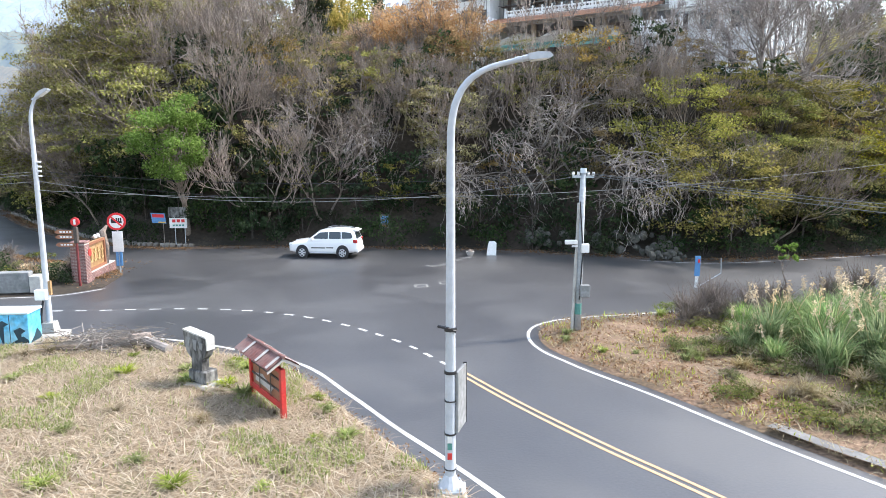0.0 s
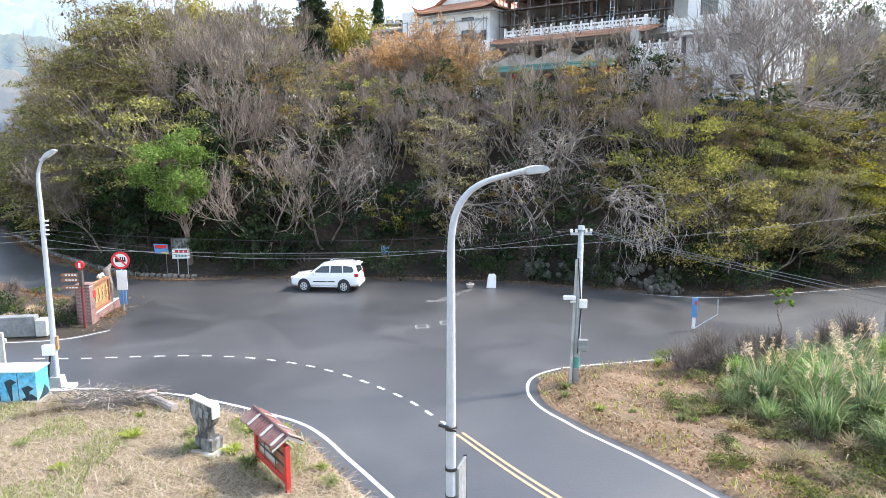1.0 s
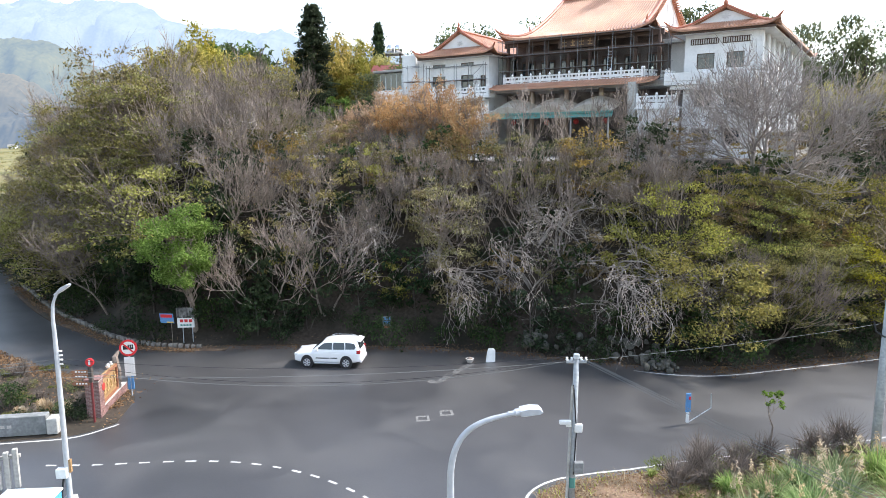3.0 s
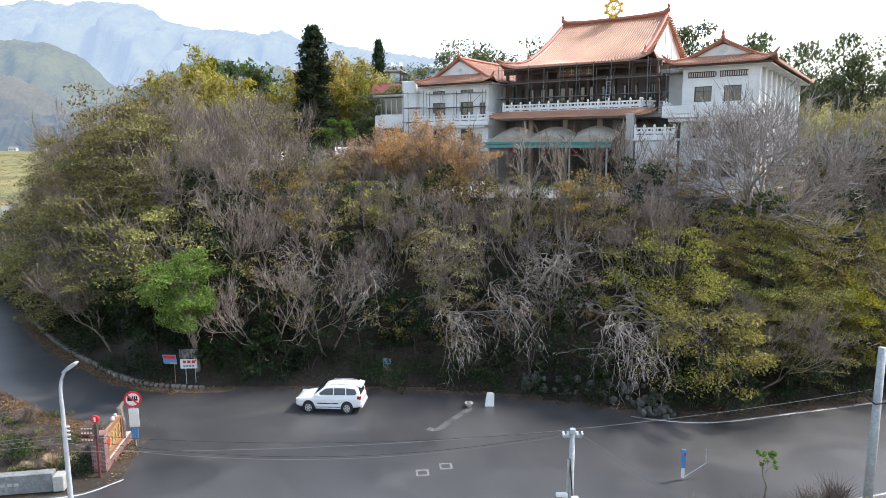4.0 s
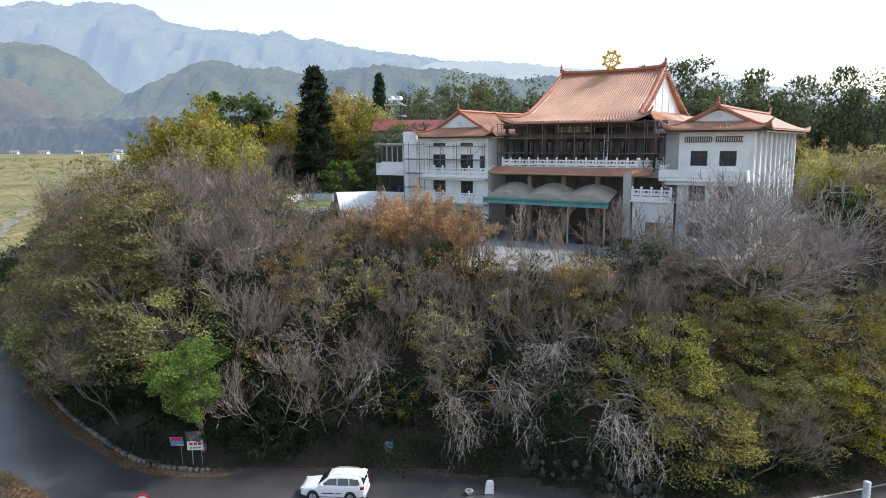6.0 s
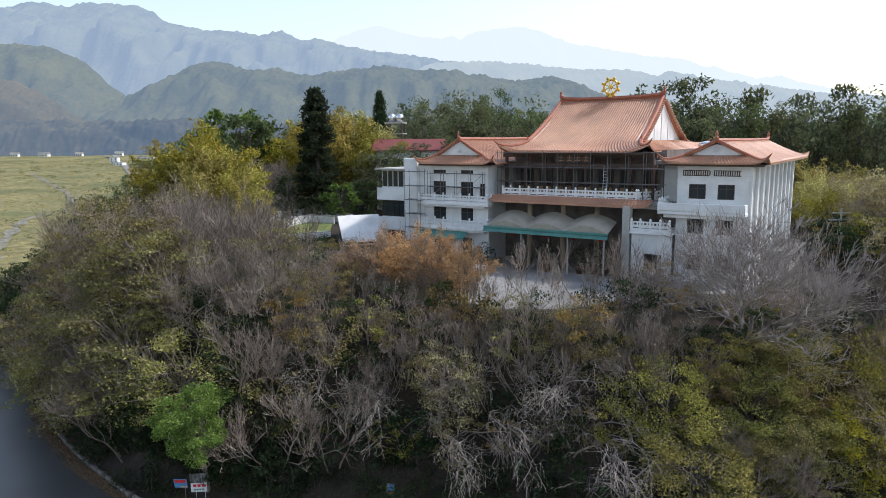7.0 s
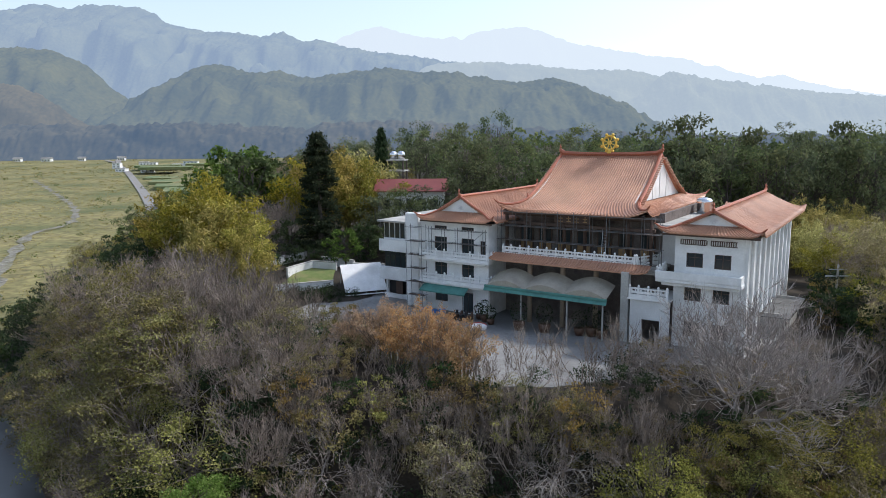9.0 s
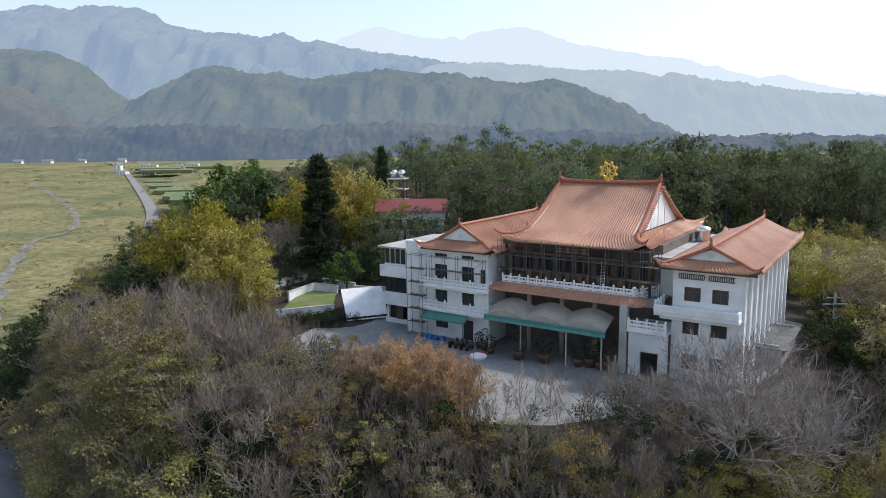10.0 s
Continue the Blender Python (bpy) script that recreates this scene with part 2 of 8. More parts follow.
BARK_GREY = material("bark_grey", (0.33, 0.29, 0.265), 0.9, 0.3, 1.2, 9.0, 0.5, second=(0.19, 0.165, 0.15), vary=0.1)
LEAF_WEED = foliage("leaf_weed", (0.10, 0.12, 0.035), (0.18, 0.20, 0.065), (0.30, 0.29, 0.12))
GRASS_FADED = foliage("grass_faded", (0.20, 0.155, 0.09), (0.31, 0.25, 0.15), (0.42, 0.37, 0.24), hue=0.01)
LEAF_LITTER = foliage("leaf_litter", (0.20, 0.115, 0.06), (0.33, 0.20, 0.105), (0.48, 0.33, 0.19), 0.2, hue=0.01)
REED_GREEN = foliage("reed_green", (0.13, 0.20, 0.07), (0.24, 0.34, 0.13), (0.42, 0.45, 0.22), hue=0.01)

# ---- building blocks ----
class Geo:
    """Vertices and faces that become one mesh."""

    def __init__(self):
        self.v, self.f = [], []

    def add(self, verts, faces):
        k = len(self.v)
        self.v.extend(verts)
        self.f.extend(tuple(i + k for i in f) for f in faces)
        return self

    def box(self, x0, y0, z0, x1, y1, z1):
        c = [(x, y, z) for z in (z0, z1) for y in (y0, y1) for x in (x0, x1)]
        return self.add(c, [(0, 2, 3, 1), (4, 5, 7, 6), (0, 1, 5, 4), (2, 6, 7, 3), (0, 4, 6, 2), (1, 3, 7, 5)])

    def cbox(self, x0, y0, z0, x1, y1, z1, ch=0.02):
        """A box with chamfered edges."""
        bm = bmesh.new()
        bmesh.ops.create_cube(bm, size=1.0)
        for v in bm.verts:
            v.co = ((x0 + x1) / 2 + v.co.x * (x1 - x0), (y0 + y1) / 2 + v.co.y * (y1 - y0), (z0 + z1) / 2 + v.co.z * (z1 - z0))
        bmesh.ops.bevel(bm, geom=bm.edges[:], offset=ch, segments=1, affect="EDGES")
        bm.verts.index_update()
        self.add([tuple(v.co) for v in bm.verts], [tuple(v.index for v in f.verts) for f in bm.faces])
        bm.free()
        return self

    def tube(self, pts, radii, n=6, cap=True, twist=0.0):
        pts = [Vector(p) for p in pts]
        if not hasattr(radii, "__len__"):
            radii = [radii] * len(pts)
        k = len(self.v)
        ref = None
        for i, p in enumerate(pts):
            d = (pts[min(i + 1, len(pts) - 1)] - pts[max(i - 1, 0)])
            d = d.normalized() if d.length > 1e-9 else Vector((0, 0, 1))
            if ref is None:
                ref = Vector((1, 0, 0)) if abs(d.x) < 0.8 else Vector((0, 1, 0))
            a = (ref - d * ref.dot(d)).normalized()
            ref = a
            b = d.cross(a)
            for j in range(n):
                th = 2 * math.pi * j / n + twist
                self.v.append(tuple(p + (a * math.cos(th) + b * math.sin(th)) * radii[i]))
        for i in range(len(pts) - 1):
            for j in range(n):
                q = k + i * n
                self.f.append((q + j, q + (j + 1) % n, q + n + (j + 1) % n, q + n + j))
        if cap:
            self.f.append(tuple(k + j for j in reversed(range(n))))
            self.f.append(tuple(k + (len(pts) - 1) * n + j for j in range(n)))
        return self

    def lathe(self, profile, n=16, at=(0, 0, 0)):
        """A turned form from (radius, height) pairs."""
        return self.tube([(at[0], at[1], at[2] + z) for _, z in profile], [max(r, 1e-4) for r, _ in profile], n)

    def prism(self, outline, z0, z1):
        """An upright slab with that outline in plan."""
        n = len(outline)
        self.add([(x, y, z0) for x, y in outline] + [(x, y, z1) for x, y in outline],
                 [tuple(reversed(range(n))), tuple(range(n, 2 * n))] + [(i, (i + 1) % n, n + (i + 1) % n, n + i) for i in range(n)])
        return self

    def slab(self, outline, y0, y1):
        """A plate with that outline in x and z, between two y."""
        n = len(outline)
        self.add([(x, y0, z) for x, z in outline] + [(x, y1, z) for x, z in outline],
                 [tuple(range(n)), tuple(reversed(range(n, 2 * n)))] + [(i, n + i, n + (i + 1) % n, (i + 1) % n) for i in range(n)])
        return self

    def side(self, outline, x0, x1):
        """A plate with that outline in y and z, between two x."""
        n = len(outline)
        self.add([(x0, y, z) for y, z in outline] + [(x1, y, z) for y, z in outline],
                 [tuple(reversed(range(n))), tuple(range(n, 2 * n))] + [(i, (i + 1) % n, n + (i + 1) % n, n + i) for i in range(n)])
        return self

    def grid(self, rows):
        """A sheet through rows of points."""
        k, w = len(self.v), len(rows[0])
        for r in rows:
            self.v.extend(tuple(p) for p in r)
        for i in range(len(rows) - 1):
            for j in range(w - 1):
                q = k + i * w + j
                self.f.append((q, q + 1, q + w + 1, q + w))
        return self

    def moved(self, m):
        self.v = [tuple(m @ Vector(p)) for p in self.v]
        return self

    def mesh(self, name):
        me = bpy.data.meshes.new(name)
        me.from_pydata(self.v, [], self.f)
        me.update()
        return me


def part(name, geo, mat, parent=None, label="", smooth=False):
    """One mesh object, under a thing or a part where one is given."""
    me = geo if isinstance(geo, bpy.types.Mesh) else geo.mesh(name)
    if not me.materials:
        me.materials.append(mat)
    if smooth:
        me.shade_smooth()
    ob = new(name, me)
    ob.parent = parent
    if label:
        ob["label"] = label
    return ob


def thing(name, label, category, at=(0, 0, 0), turn=0.0, group="", kind=""):
    ob = new(name)
    ob.empty_display_size = 0.2
    ob.matrix_world = pose(*at, 0, 0, turn)
    return tagged(ob, label, category, group, kind)


def spline(pts, step=0.4):
    """A smooth curve through plan points, as points about step metres apart."""
    p = [Vector(q) for q in pts]
    p = [2 * p[0] - p[1]] + p + [2 * p[-1] - p[-2]]
    out = []
    for i in range(1, len(p) - 2):
        n = max(2, int((p[i + 1] - p[i]).length / step))
        for k in range(n):
            t = k / n
            out.append(0.5 * ((2 * p[i]) + (p[i + 1] - p[i - 1]) * t + (2 * p[i - 1] - 5 * p[i] + 4 * p[i + 1] - p[i + 2]) * t * t
                              + (3 * p[i] - p[i - 1] - 3 * p[i + 1] + p[i + 2]) * t ** 3))
    return out + [p[-2]]


def ribbon(pts, width, z, off=0.0, thick=0.003):
    """A painted stripe along plan points."""
    g = Geo()
    lo, hi = [], []
    for i, p in enumerate(pts):
        d = (pts[min(i + 1, len(pts) - 1)] - pts[max(i - 1, 0)]).normalized()
        s = Vector((-d.y, d.x))
        a, b = p + s * (off - width / 2), p + s * (off + width / 2)
        lo.append((a.x, a.y, z + thick))
        hi.append((b.x, b.y, z + thick))
    g.grid([lo, hi])
    g.f = [tuple(reversed(f)) for f in g.f]
    return g

# ---- ground, road, hill ----
FOOT_X = [-360, -118, -80, -68, -60, -49, -38, -31, -25, -20, -16, -9.5, 3, 9, 13, 17, 20, 27.5, 40, 70, 150, 400]
FOOT_Y = [1000, 370, 165, 118, 95, 73, 61.5, 54, 47.5, 45, 44.3, 44.5, 43.2, 41.2, 39.8, 39.2, 39.8, 41.8, 46, 58, 90, 180]
COURT = 12.2


def smooth01(t):
    t = np.clip(t, 0, 1)
    return t * t * (3 - 2 * t)


def foot_distance(x, y):
    """How far a place lies up the hill from its foot beside the road."""
    yf = np.interp(x, FOOT_X, FOOT_Y)
    slope = (np.interp(np.asarray(x) + 1.0, FOOT_X, FOOT_Y) - np.interp(np.asarray(x) - 1.0, FOOT_X, FOOT_Y)) / 2
    return (y - yf) / np.sqrt(1 + slope ** 2)


def land(x, y):
    """The height of the land, in metres."""
    x, y = np.asarray(x, float), np.asarray(y, float)
    d = foot_distance(x, y)
    hill = COURT * smooth01((d - 0.2) / (10.0 + 3.5 * smooth01((x - 14) / 7)))
    hill = hill * (1 - smooth01((y - 270) / 320)) - 7 * smooth01((y - 260) / 320) * (d > 0)
    rise = 8 * smooth01((y - 104 - 0.35 * x) / 90) * smooth01((x + 42) / 32) * (1 - smooth01((y - 270) / 260))
    hill = hill + rise * smooth01((d - 10) / 10)
    garden = 2.2 * smooth01((y - 84) / 10) * smooth01((-12 - x + (y - 84) * 0.6) / 4) * smooth01((d - 10) / 6)
    dip = -7 * smooth01((-d - 9) / 18) * smooth01((y - 48) / 45) * smooth01((-x - 30) / 25)
    bumps = 0.35 * np.sin(x * 0.41 + 1.3) * np.sin(y * 0.37) + 0.2 * np.sin(x * 1.1 + y * 0.7)
    wild = smooth01((d - 1.0) / 3) * (1 - smooth01((d - 9) / 3)) + 2.0 * smooth01((np.abs(y) - 200) / 200) * (d > 0)
    climb = 12.5 * smooth01((y - 300) / 900)
    return climb + np.where(d > 0, hill + garden, dip) - 0.06 * (d < 0.4) + bumps * wild * 0.8


def axis_steps(near0, near1, fine, far0, far1):
    inner = np.arange(near0, near1, fine)
    left, right, s = [], [], fine
    p = near0
    while p > far0:
        s *= 1.13
        p -= s
        left.append(p)
    p, s = inner[-1], fine
    while p < far1:
        s *= 1.13
        p += s
        right.append(p)
    return np.array(left[::-1] + list(inner) + right)


gx, gy = axis_steps(-75, 75, 1.5, -4600, 4600), axis_steps(-10, 150, 1.5, -900, 4700)
GX, GY = np.meshgrid(gx, gy)
GZ = land(GX, GY)
ground_geo = Geo()
ground_geo.grid([[(gx[j], gy[i], GZ[i, j]) for j in range(len(gx))] for i in range(len(gy))])
ground = part("ground", ground_geo, SOIL, smooth=True)
ground.data.materials.append(VALLEY)
cx, cy = (gx[:-1] + gx[1:]) / 2, (gy[:-1] + gy[1:]) / 2
CX, CY = np.meshgrid(cx, cy)
flat = (foot_distance(CX, CY) < -8) & (CY > 60) | (CY > 420)
ground.data.polygons.foreach_set("material_index", flat.astype(np.int32).ravel())
tagged(ground, "leaf-littered brown hillside earth running out to the valley", "ground", kind="structure")

# road surface: everything south of the hill's foot, out of sight under the verges
north = [(x, float(np.interp(x, FOOT_X, FOOT_Y)) + 0.5) for x in (-51, -47, -42, -38, -34, -31, -28, -25, -22, -20, -18, -16, -13, -9.5, -3, 3, 6, 9, 11, 13, 15, 17, 20, 24, 27.5, 34, 40, 55, 70)]
road = part("road", Geo().prism([(-52, 84), (-62, 82), (-60, 66), (-60, -40), (70, -40)] + north[::-1], -0.05, 0.0), ASPHALT)
tagged(road, "grey asphalt road junction with worn darker patches", "road", kind="structure")

LEFT_LINE = [(-24, 22.6), (-18, 22.9), (-14.1, 23.3), (-12.8, 23.44), (-10.8, 23.16), (-9.0, 22.68), (-6.7, 21.6), (-4.3, 20.1), (-2.54, 17.64), (-1.15, 15.53), (-0.05, 14.0), (1.11, 12.28), (3.2, 9), (6, 4)]
RIGHT_LINE = [(34, 34.2), (26, 31.4), (20.4, 29.4), (15.4, 28.2), (10.8, 27.2), (7.8, 26.4), (6.2, 26.06), (4.5, 25.5), (3.4, 24.49), (3.05, 23.02), (3.3, 21.59), (3.86, 20.54), (4.4, 19.6), (5.69, 17.73), (6.97, 15.6), (7.8, 14.26), (8.85, 12.72), (11, 9.5), (14, 5)]
SIGN_LINE = [(-15.95, 31.2), (-16.3, 30.75), (-16.95, 30.0), (-17.75, 29.55), (-19.5, 29.2), (-24, 28.4), (-32, 27.5), (-44, 26.8)]
YELLOW = [(0.5, 19.55), (1.83, 17.27), (2.96, 15.53), (3.96, 14.09), (5.35, 12.24), (7.5, 9.2), (10, 5)]
DASHES = [(-17.2, 26.9), (-14.85, 26.96), (-12.9, 27.15), (-10.93, 27.27), (-9.0, 27.17), (-7.09, 26.69), (-5.28, 25.88), (-3.62, 24.72), (-2.13, 23.3), (-1.09, 22.1), (-0.2, 20.7), (0.5, 19.6)]


def island(name, outline, centre, label, mat, rise=0.12, rings=26, lift=None):
    """A verge: ground a little above the road inside an outline, uneven towards its middle."""
    g = Geo()
    n = len(outline)
    c = Vector(centre)
    rows = []
    for k in range(rings + 1):
        s = 1 - k / rings
        row = []
        for p in outline:
            q = c + (Vector(p) - c) * s
            edge = (Vector(p) - q).length
            z = rise * min(1.0, edge / 1.2) + 0.05 * min(1, edge) * math.sin(q.x * 2.1 + 1.7 * math.sin(q.y * 1.3)) * math.sin(q.y * 1.9)
            if lift:
                z += lift(q.x, q.y) * min(1.0, edge / 2.0)
            row.append((q.x, q.y, z + 0.004))
        rows.append(row + [row[0]])
    g.grid(rows)
    ob = part(name, g, mat, smooth=True)
    return tagged(ob, label, "verge", kind="structure")


def offset(pts, by, step=0.6):
    """A smooth line beside another."""
    q = spline(pts, step)
    out = []
    for i, p in enumerate(q):
        d = (q[min(i + 1, len(q) - 1)] - q[max(i - 1, 0)]).normalized()
        out.append(p + Vector((-d.y, d.x)) * by)
    return out


left_edge = [(p.x, p.y) for p in offset(LEFT_LINE, -0.55)]
right_edge = [(p.x, p.y) for p in offset(RIGHT_LINE, 0.35)]
sign_edge = [(p.x, p.y) for p in offset(SIGN_LINE, -0.25)]


island("verge_grass", left_edge + [(9, -6), (9, -30), (-60, -30), (-60, 22)], (-16, 6), "verge of flattened straw and short green grass", DRY_GROUND, 0.12)
island("verge_reeds", right_edge + [(20, -6), (60, -25), (68, 20), (66, 46), (50, 40.5)], (26, 16), "verge of dry leaves and straw beside the road", LITTER_DRY, 0.15)
island("verge_corner", sign_edge + [(-60, 26), (-62, 58), (-47, 53), (-38, 47.5), (-30, 42.7), (-26.5, 40.6), (-22.8, 38.5), (-19.6, 36.9), (-17.4, 35.9), (-16.6, 34.4)], (-32, 36), "road corner of bare earth, leaves and scrub", SOIL, 0.2)

marks = thing("road_marking", "white and yellow lane lines painted on asphalt", "road marking", kind="structure")
part("edge_line", ribbon(spline(LEFT_LINE, 0.3), 0.13, 0.004), LINE_WHITE, marks)
part("edge_line", ribbon(spline(RIGHT_LINE, 0.3), 0.115, 0.004), LINE_WHITE, marks)
part("edge_line", ribbon(spline(SIGN_LINE, 0.3), 0.12, 0.004), LINE_WHITE, marks)
part("edge_line", ribbon(spline([(11.5, 38.9), (13, 38.3), (15, 37.9), (17.3, 38.1), (20.3, 38.9), (27.5, 40.9), (40, 45)], 0.4), 0.14, 0.004), LINE_WHITE, marks)
for side in (-0.11, 0.11):
    part("centre_line", ribbon(spline(YELLOW, 0.3), 0.10, 0.004, side), LINE_YELLOW, marks)
part("scuff", ribbon(spline([(-0.9, 37.2), (-0.3, 37.0), (0.1, 37.7), (0.9, 39.0), (1.8, 40.2)], 0.2), 0.45, 0.003), material("chalky_scuff", (0.115, 0.114, 0.11), 0.8, 0.3, 1.2, 9.0, 0.1, second=(0.055, 0.055, 0.055), world_space=True), marks, "pale curved scuff on the asphalt")
dash_path = spline(DASHES, 0.05)
run, last = 0.0, dash_path[0]
piece = []
for p in dash_path:
    run += (p - last).length
    last = p
    if (run - 0.14) % 0.98 < 0.5:
        piece.append(p)
    elif piece:
        if len(piece) > 3:
            part("dash", ribbon(piece, 0.12, 0.004), LINE_WHITE, marks)
        piece = []

court_out = [(-19, 80), (-18, 75), (-12, 68), (-6, 62), (-1, 58), (3, 54), (9, 53.5), (14, 55), (19, 59), (26, 58.5), (34, 66), (46, 84), (30, 110), (-6, 106), (-14, 92)]
court = part("courtyard", Geo().prism(court_out, COURT - 0.3, COURT + 0.02), PAVING)
tagged(court, "pale concrete forecourt of the temple", "courtyard", kind="structure")

# ---- plants ----
def rand_dir(r):
    while True:
        v = Vector((r.uniform(-1, 1), r.uniform(-1, 1), r.uniform(-1, 1)))
        if 0.05 < v.length < 1:
            return v.normalized()


def leaf(g, r, at, size, up=0.35, slim=0.5):
    """One leaf or small spray of leaves."""
    d = rand_dir(r)
    nrm = (rand_dir(r) + Vector((0, 0, up * 2))).normalized()
    s = d.cross(nrm)
    if s.length < 0.1:
        return
    s = s.normalized() * size * slim
    d = d * size
    k = len(g.v)
    at = Vector(at)
    g.v += [tuple(at - d * 0.6), tuple(at + s * 0.6 + d * 0.15 - nrm * size * 0.1), tuple(at + d * 0.45 - s * 0.55)]
    g.f.append((k, k + 1, k + 2))


def grow(g, r, p, d, length, rad, level, deep, tips, wander=0.28, lift=0.10, kids=(5, 5, 5, 4), spread=(35, 75), shrink=0.62, aim=(0, 0, 0)):
    """A crooked bough with the boughs that leave it, down to the twigs."""
    n = (7, 6, 4, 2)[min(level, 3)]
    sides = 6 if level == 0 else (4 if level == 1 else 3)
    pts, rads, dirs = [Vector(p)], [rad], [Vector(d)]
    q, dd = Vector(p), Vector(d)
    pull = Vector((0, 0, lift)) + Vector(aim)
    for i in range(n):
        dd = (dd + rand_dir(r) * wander + pull).normalized()
        q = q + dd * (length / n) * r.uniform(0.75, 1.25)
        pts.append(q.copy())
        rads.append(rad * (1 - 0.7 * (i + 1) / n))
        dirs.append(dd.copy())
    if level == deep:
        rads[-1] = rads[-1] * 0.4
    g.tube(pts, rads, sides, cap=False)
    if level >= deep:
        tips.append((pts[-1], pts[len(pts) // 2]))
        return
    count = kids[min(level, len(kids) - 1)]
    for c in range(count):
        f = min(0.999, (0.22 if level else 0.34) + (0.8 if level else 0.66) * (c + r.random()) / count)
        i = int(f * n)
        base = pts[i].lerp(pts[i + 1], f * n - i)
        dd = dirs[i + 1]
        side = dd.cross(rand_dir(r))
        if side.length < 0.1:
            continue
        a = radians(r.uniform(*spread))
        nd = (dd * math.cos(a) + side.normalized() * math.sin(a)).normalized()
        grow(g, r, base, nd, length * shrink * (1.12 - 0.4 * f) * r.uniform(0.75, 1.2), max(rads[i] * 0.6, 0.016), level + 1, deep, tips, wander, lift, kids, spread, shrink, aim)


def make_tree(name, label, seed, height, bark, leaf_mat=None, leaves=0, size=0.2, trunk=0.3, spread=(30, 70), kids=(7, 5, 5, 4), lift=0.10, wander=0.28, shrink=0.6, ball=0.45, stems=1, category="tree", slim=0.55, twigs=0, fan=0.6, long=(0.4, 1.1), rise=0.25, aim=(0, 0, 0), thick=0.013):
    """A tree with trunk, crooked boughs and long fine twigs in one part and its leaves in another."""
    r = random.Random(seed)
    g, tips = Geo(), []
    for s in range(stems):
        if stems == 1:
            lean = Vector((r.uniform(-0.25, 0.25), r.uniform(-0.25, 0.25), 1)).normalized()
        else:
            a = 2 * math.pi * (s + r.uniform(-0.3, 0.3)) / stems
            k = fan * r.uniform(0.35, 1.0)
            lean = Vector((math.cos(a) * k, math.sin(a) * k, 1)).normalized()
        grow(g, r, (r.uniform(-0.2, 0.2) * (stems > 1), r.uniform(-0.2, 0.2) * (stems > 1), -0.4), lean, height * 0.55, trunk / stems ** 0.5, 0, 3, tips, wander, lift, kids if stems == 1 else (max(3, kids[0] - stems), *kids[1:]), spread, shrink, aim)
    for i in range(twigs):
        a, b = r.choice(tips)
        q = a.lerp(b, r.uniform(-0.3, 1.3))
        d = (rand_dir(r) * 0.6 + (a - b).normalized() * 0.9 + Vector((0, 0, rise)) + Vector(aim)).normalized() * r.uniform(*long)
        s = d.cross(rand_dir(r)).normalized() * thick
        k = len(g.v)
        g.v += [tuple(q - s), tuple(q + s), tuple(q + d)]
        g.f.append((k, k + 1, k + 2))
    root = thing(name, label, category)
    part("trunk", g, bark, root, smooth=True)
    if leaves:
        lg = Geo()
        for i in range(leaves):
            a, b = r.choice(tips)
            p = a.lerp(b, r.random()) + Vector((r.gauss(0, ball), r.gauss(0, ball), r.gauss(0, ball * 0.7)))
            leaf(lg, r, p, size * r.uniform(0.6, 1.4), slim=slim)
        part("crown", lg, leaf_mat, root)
    return root


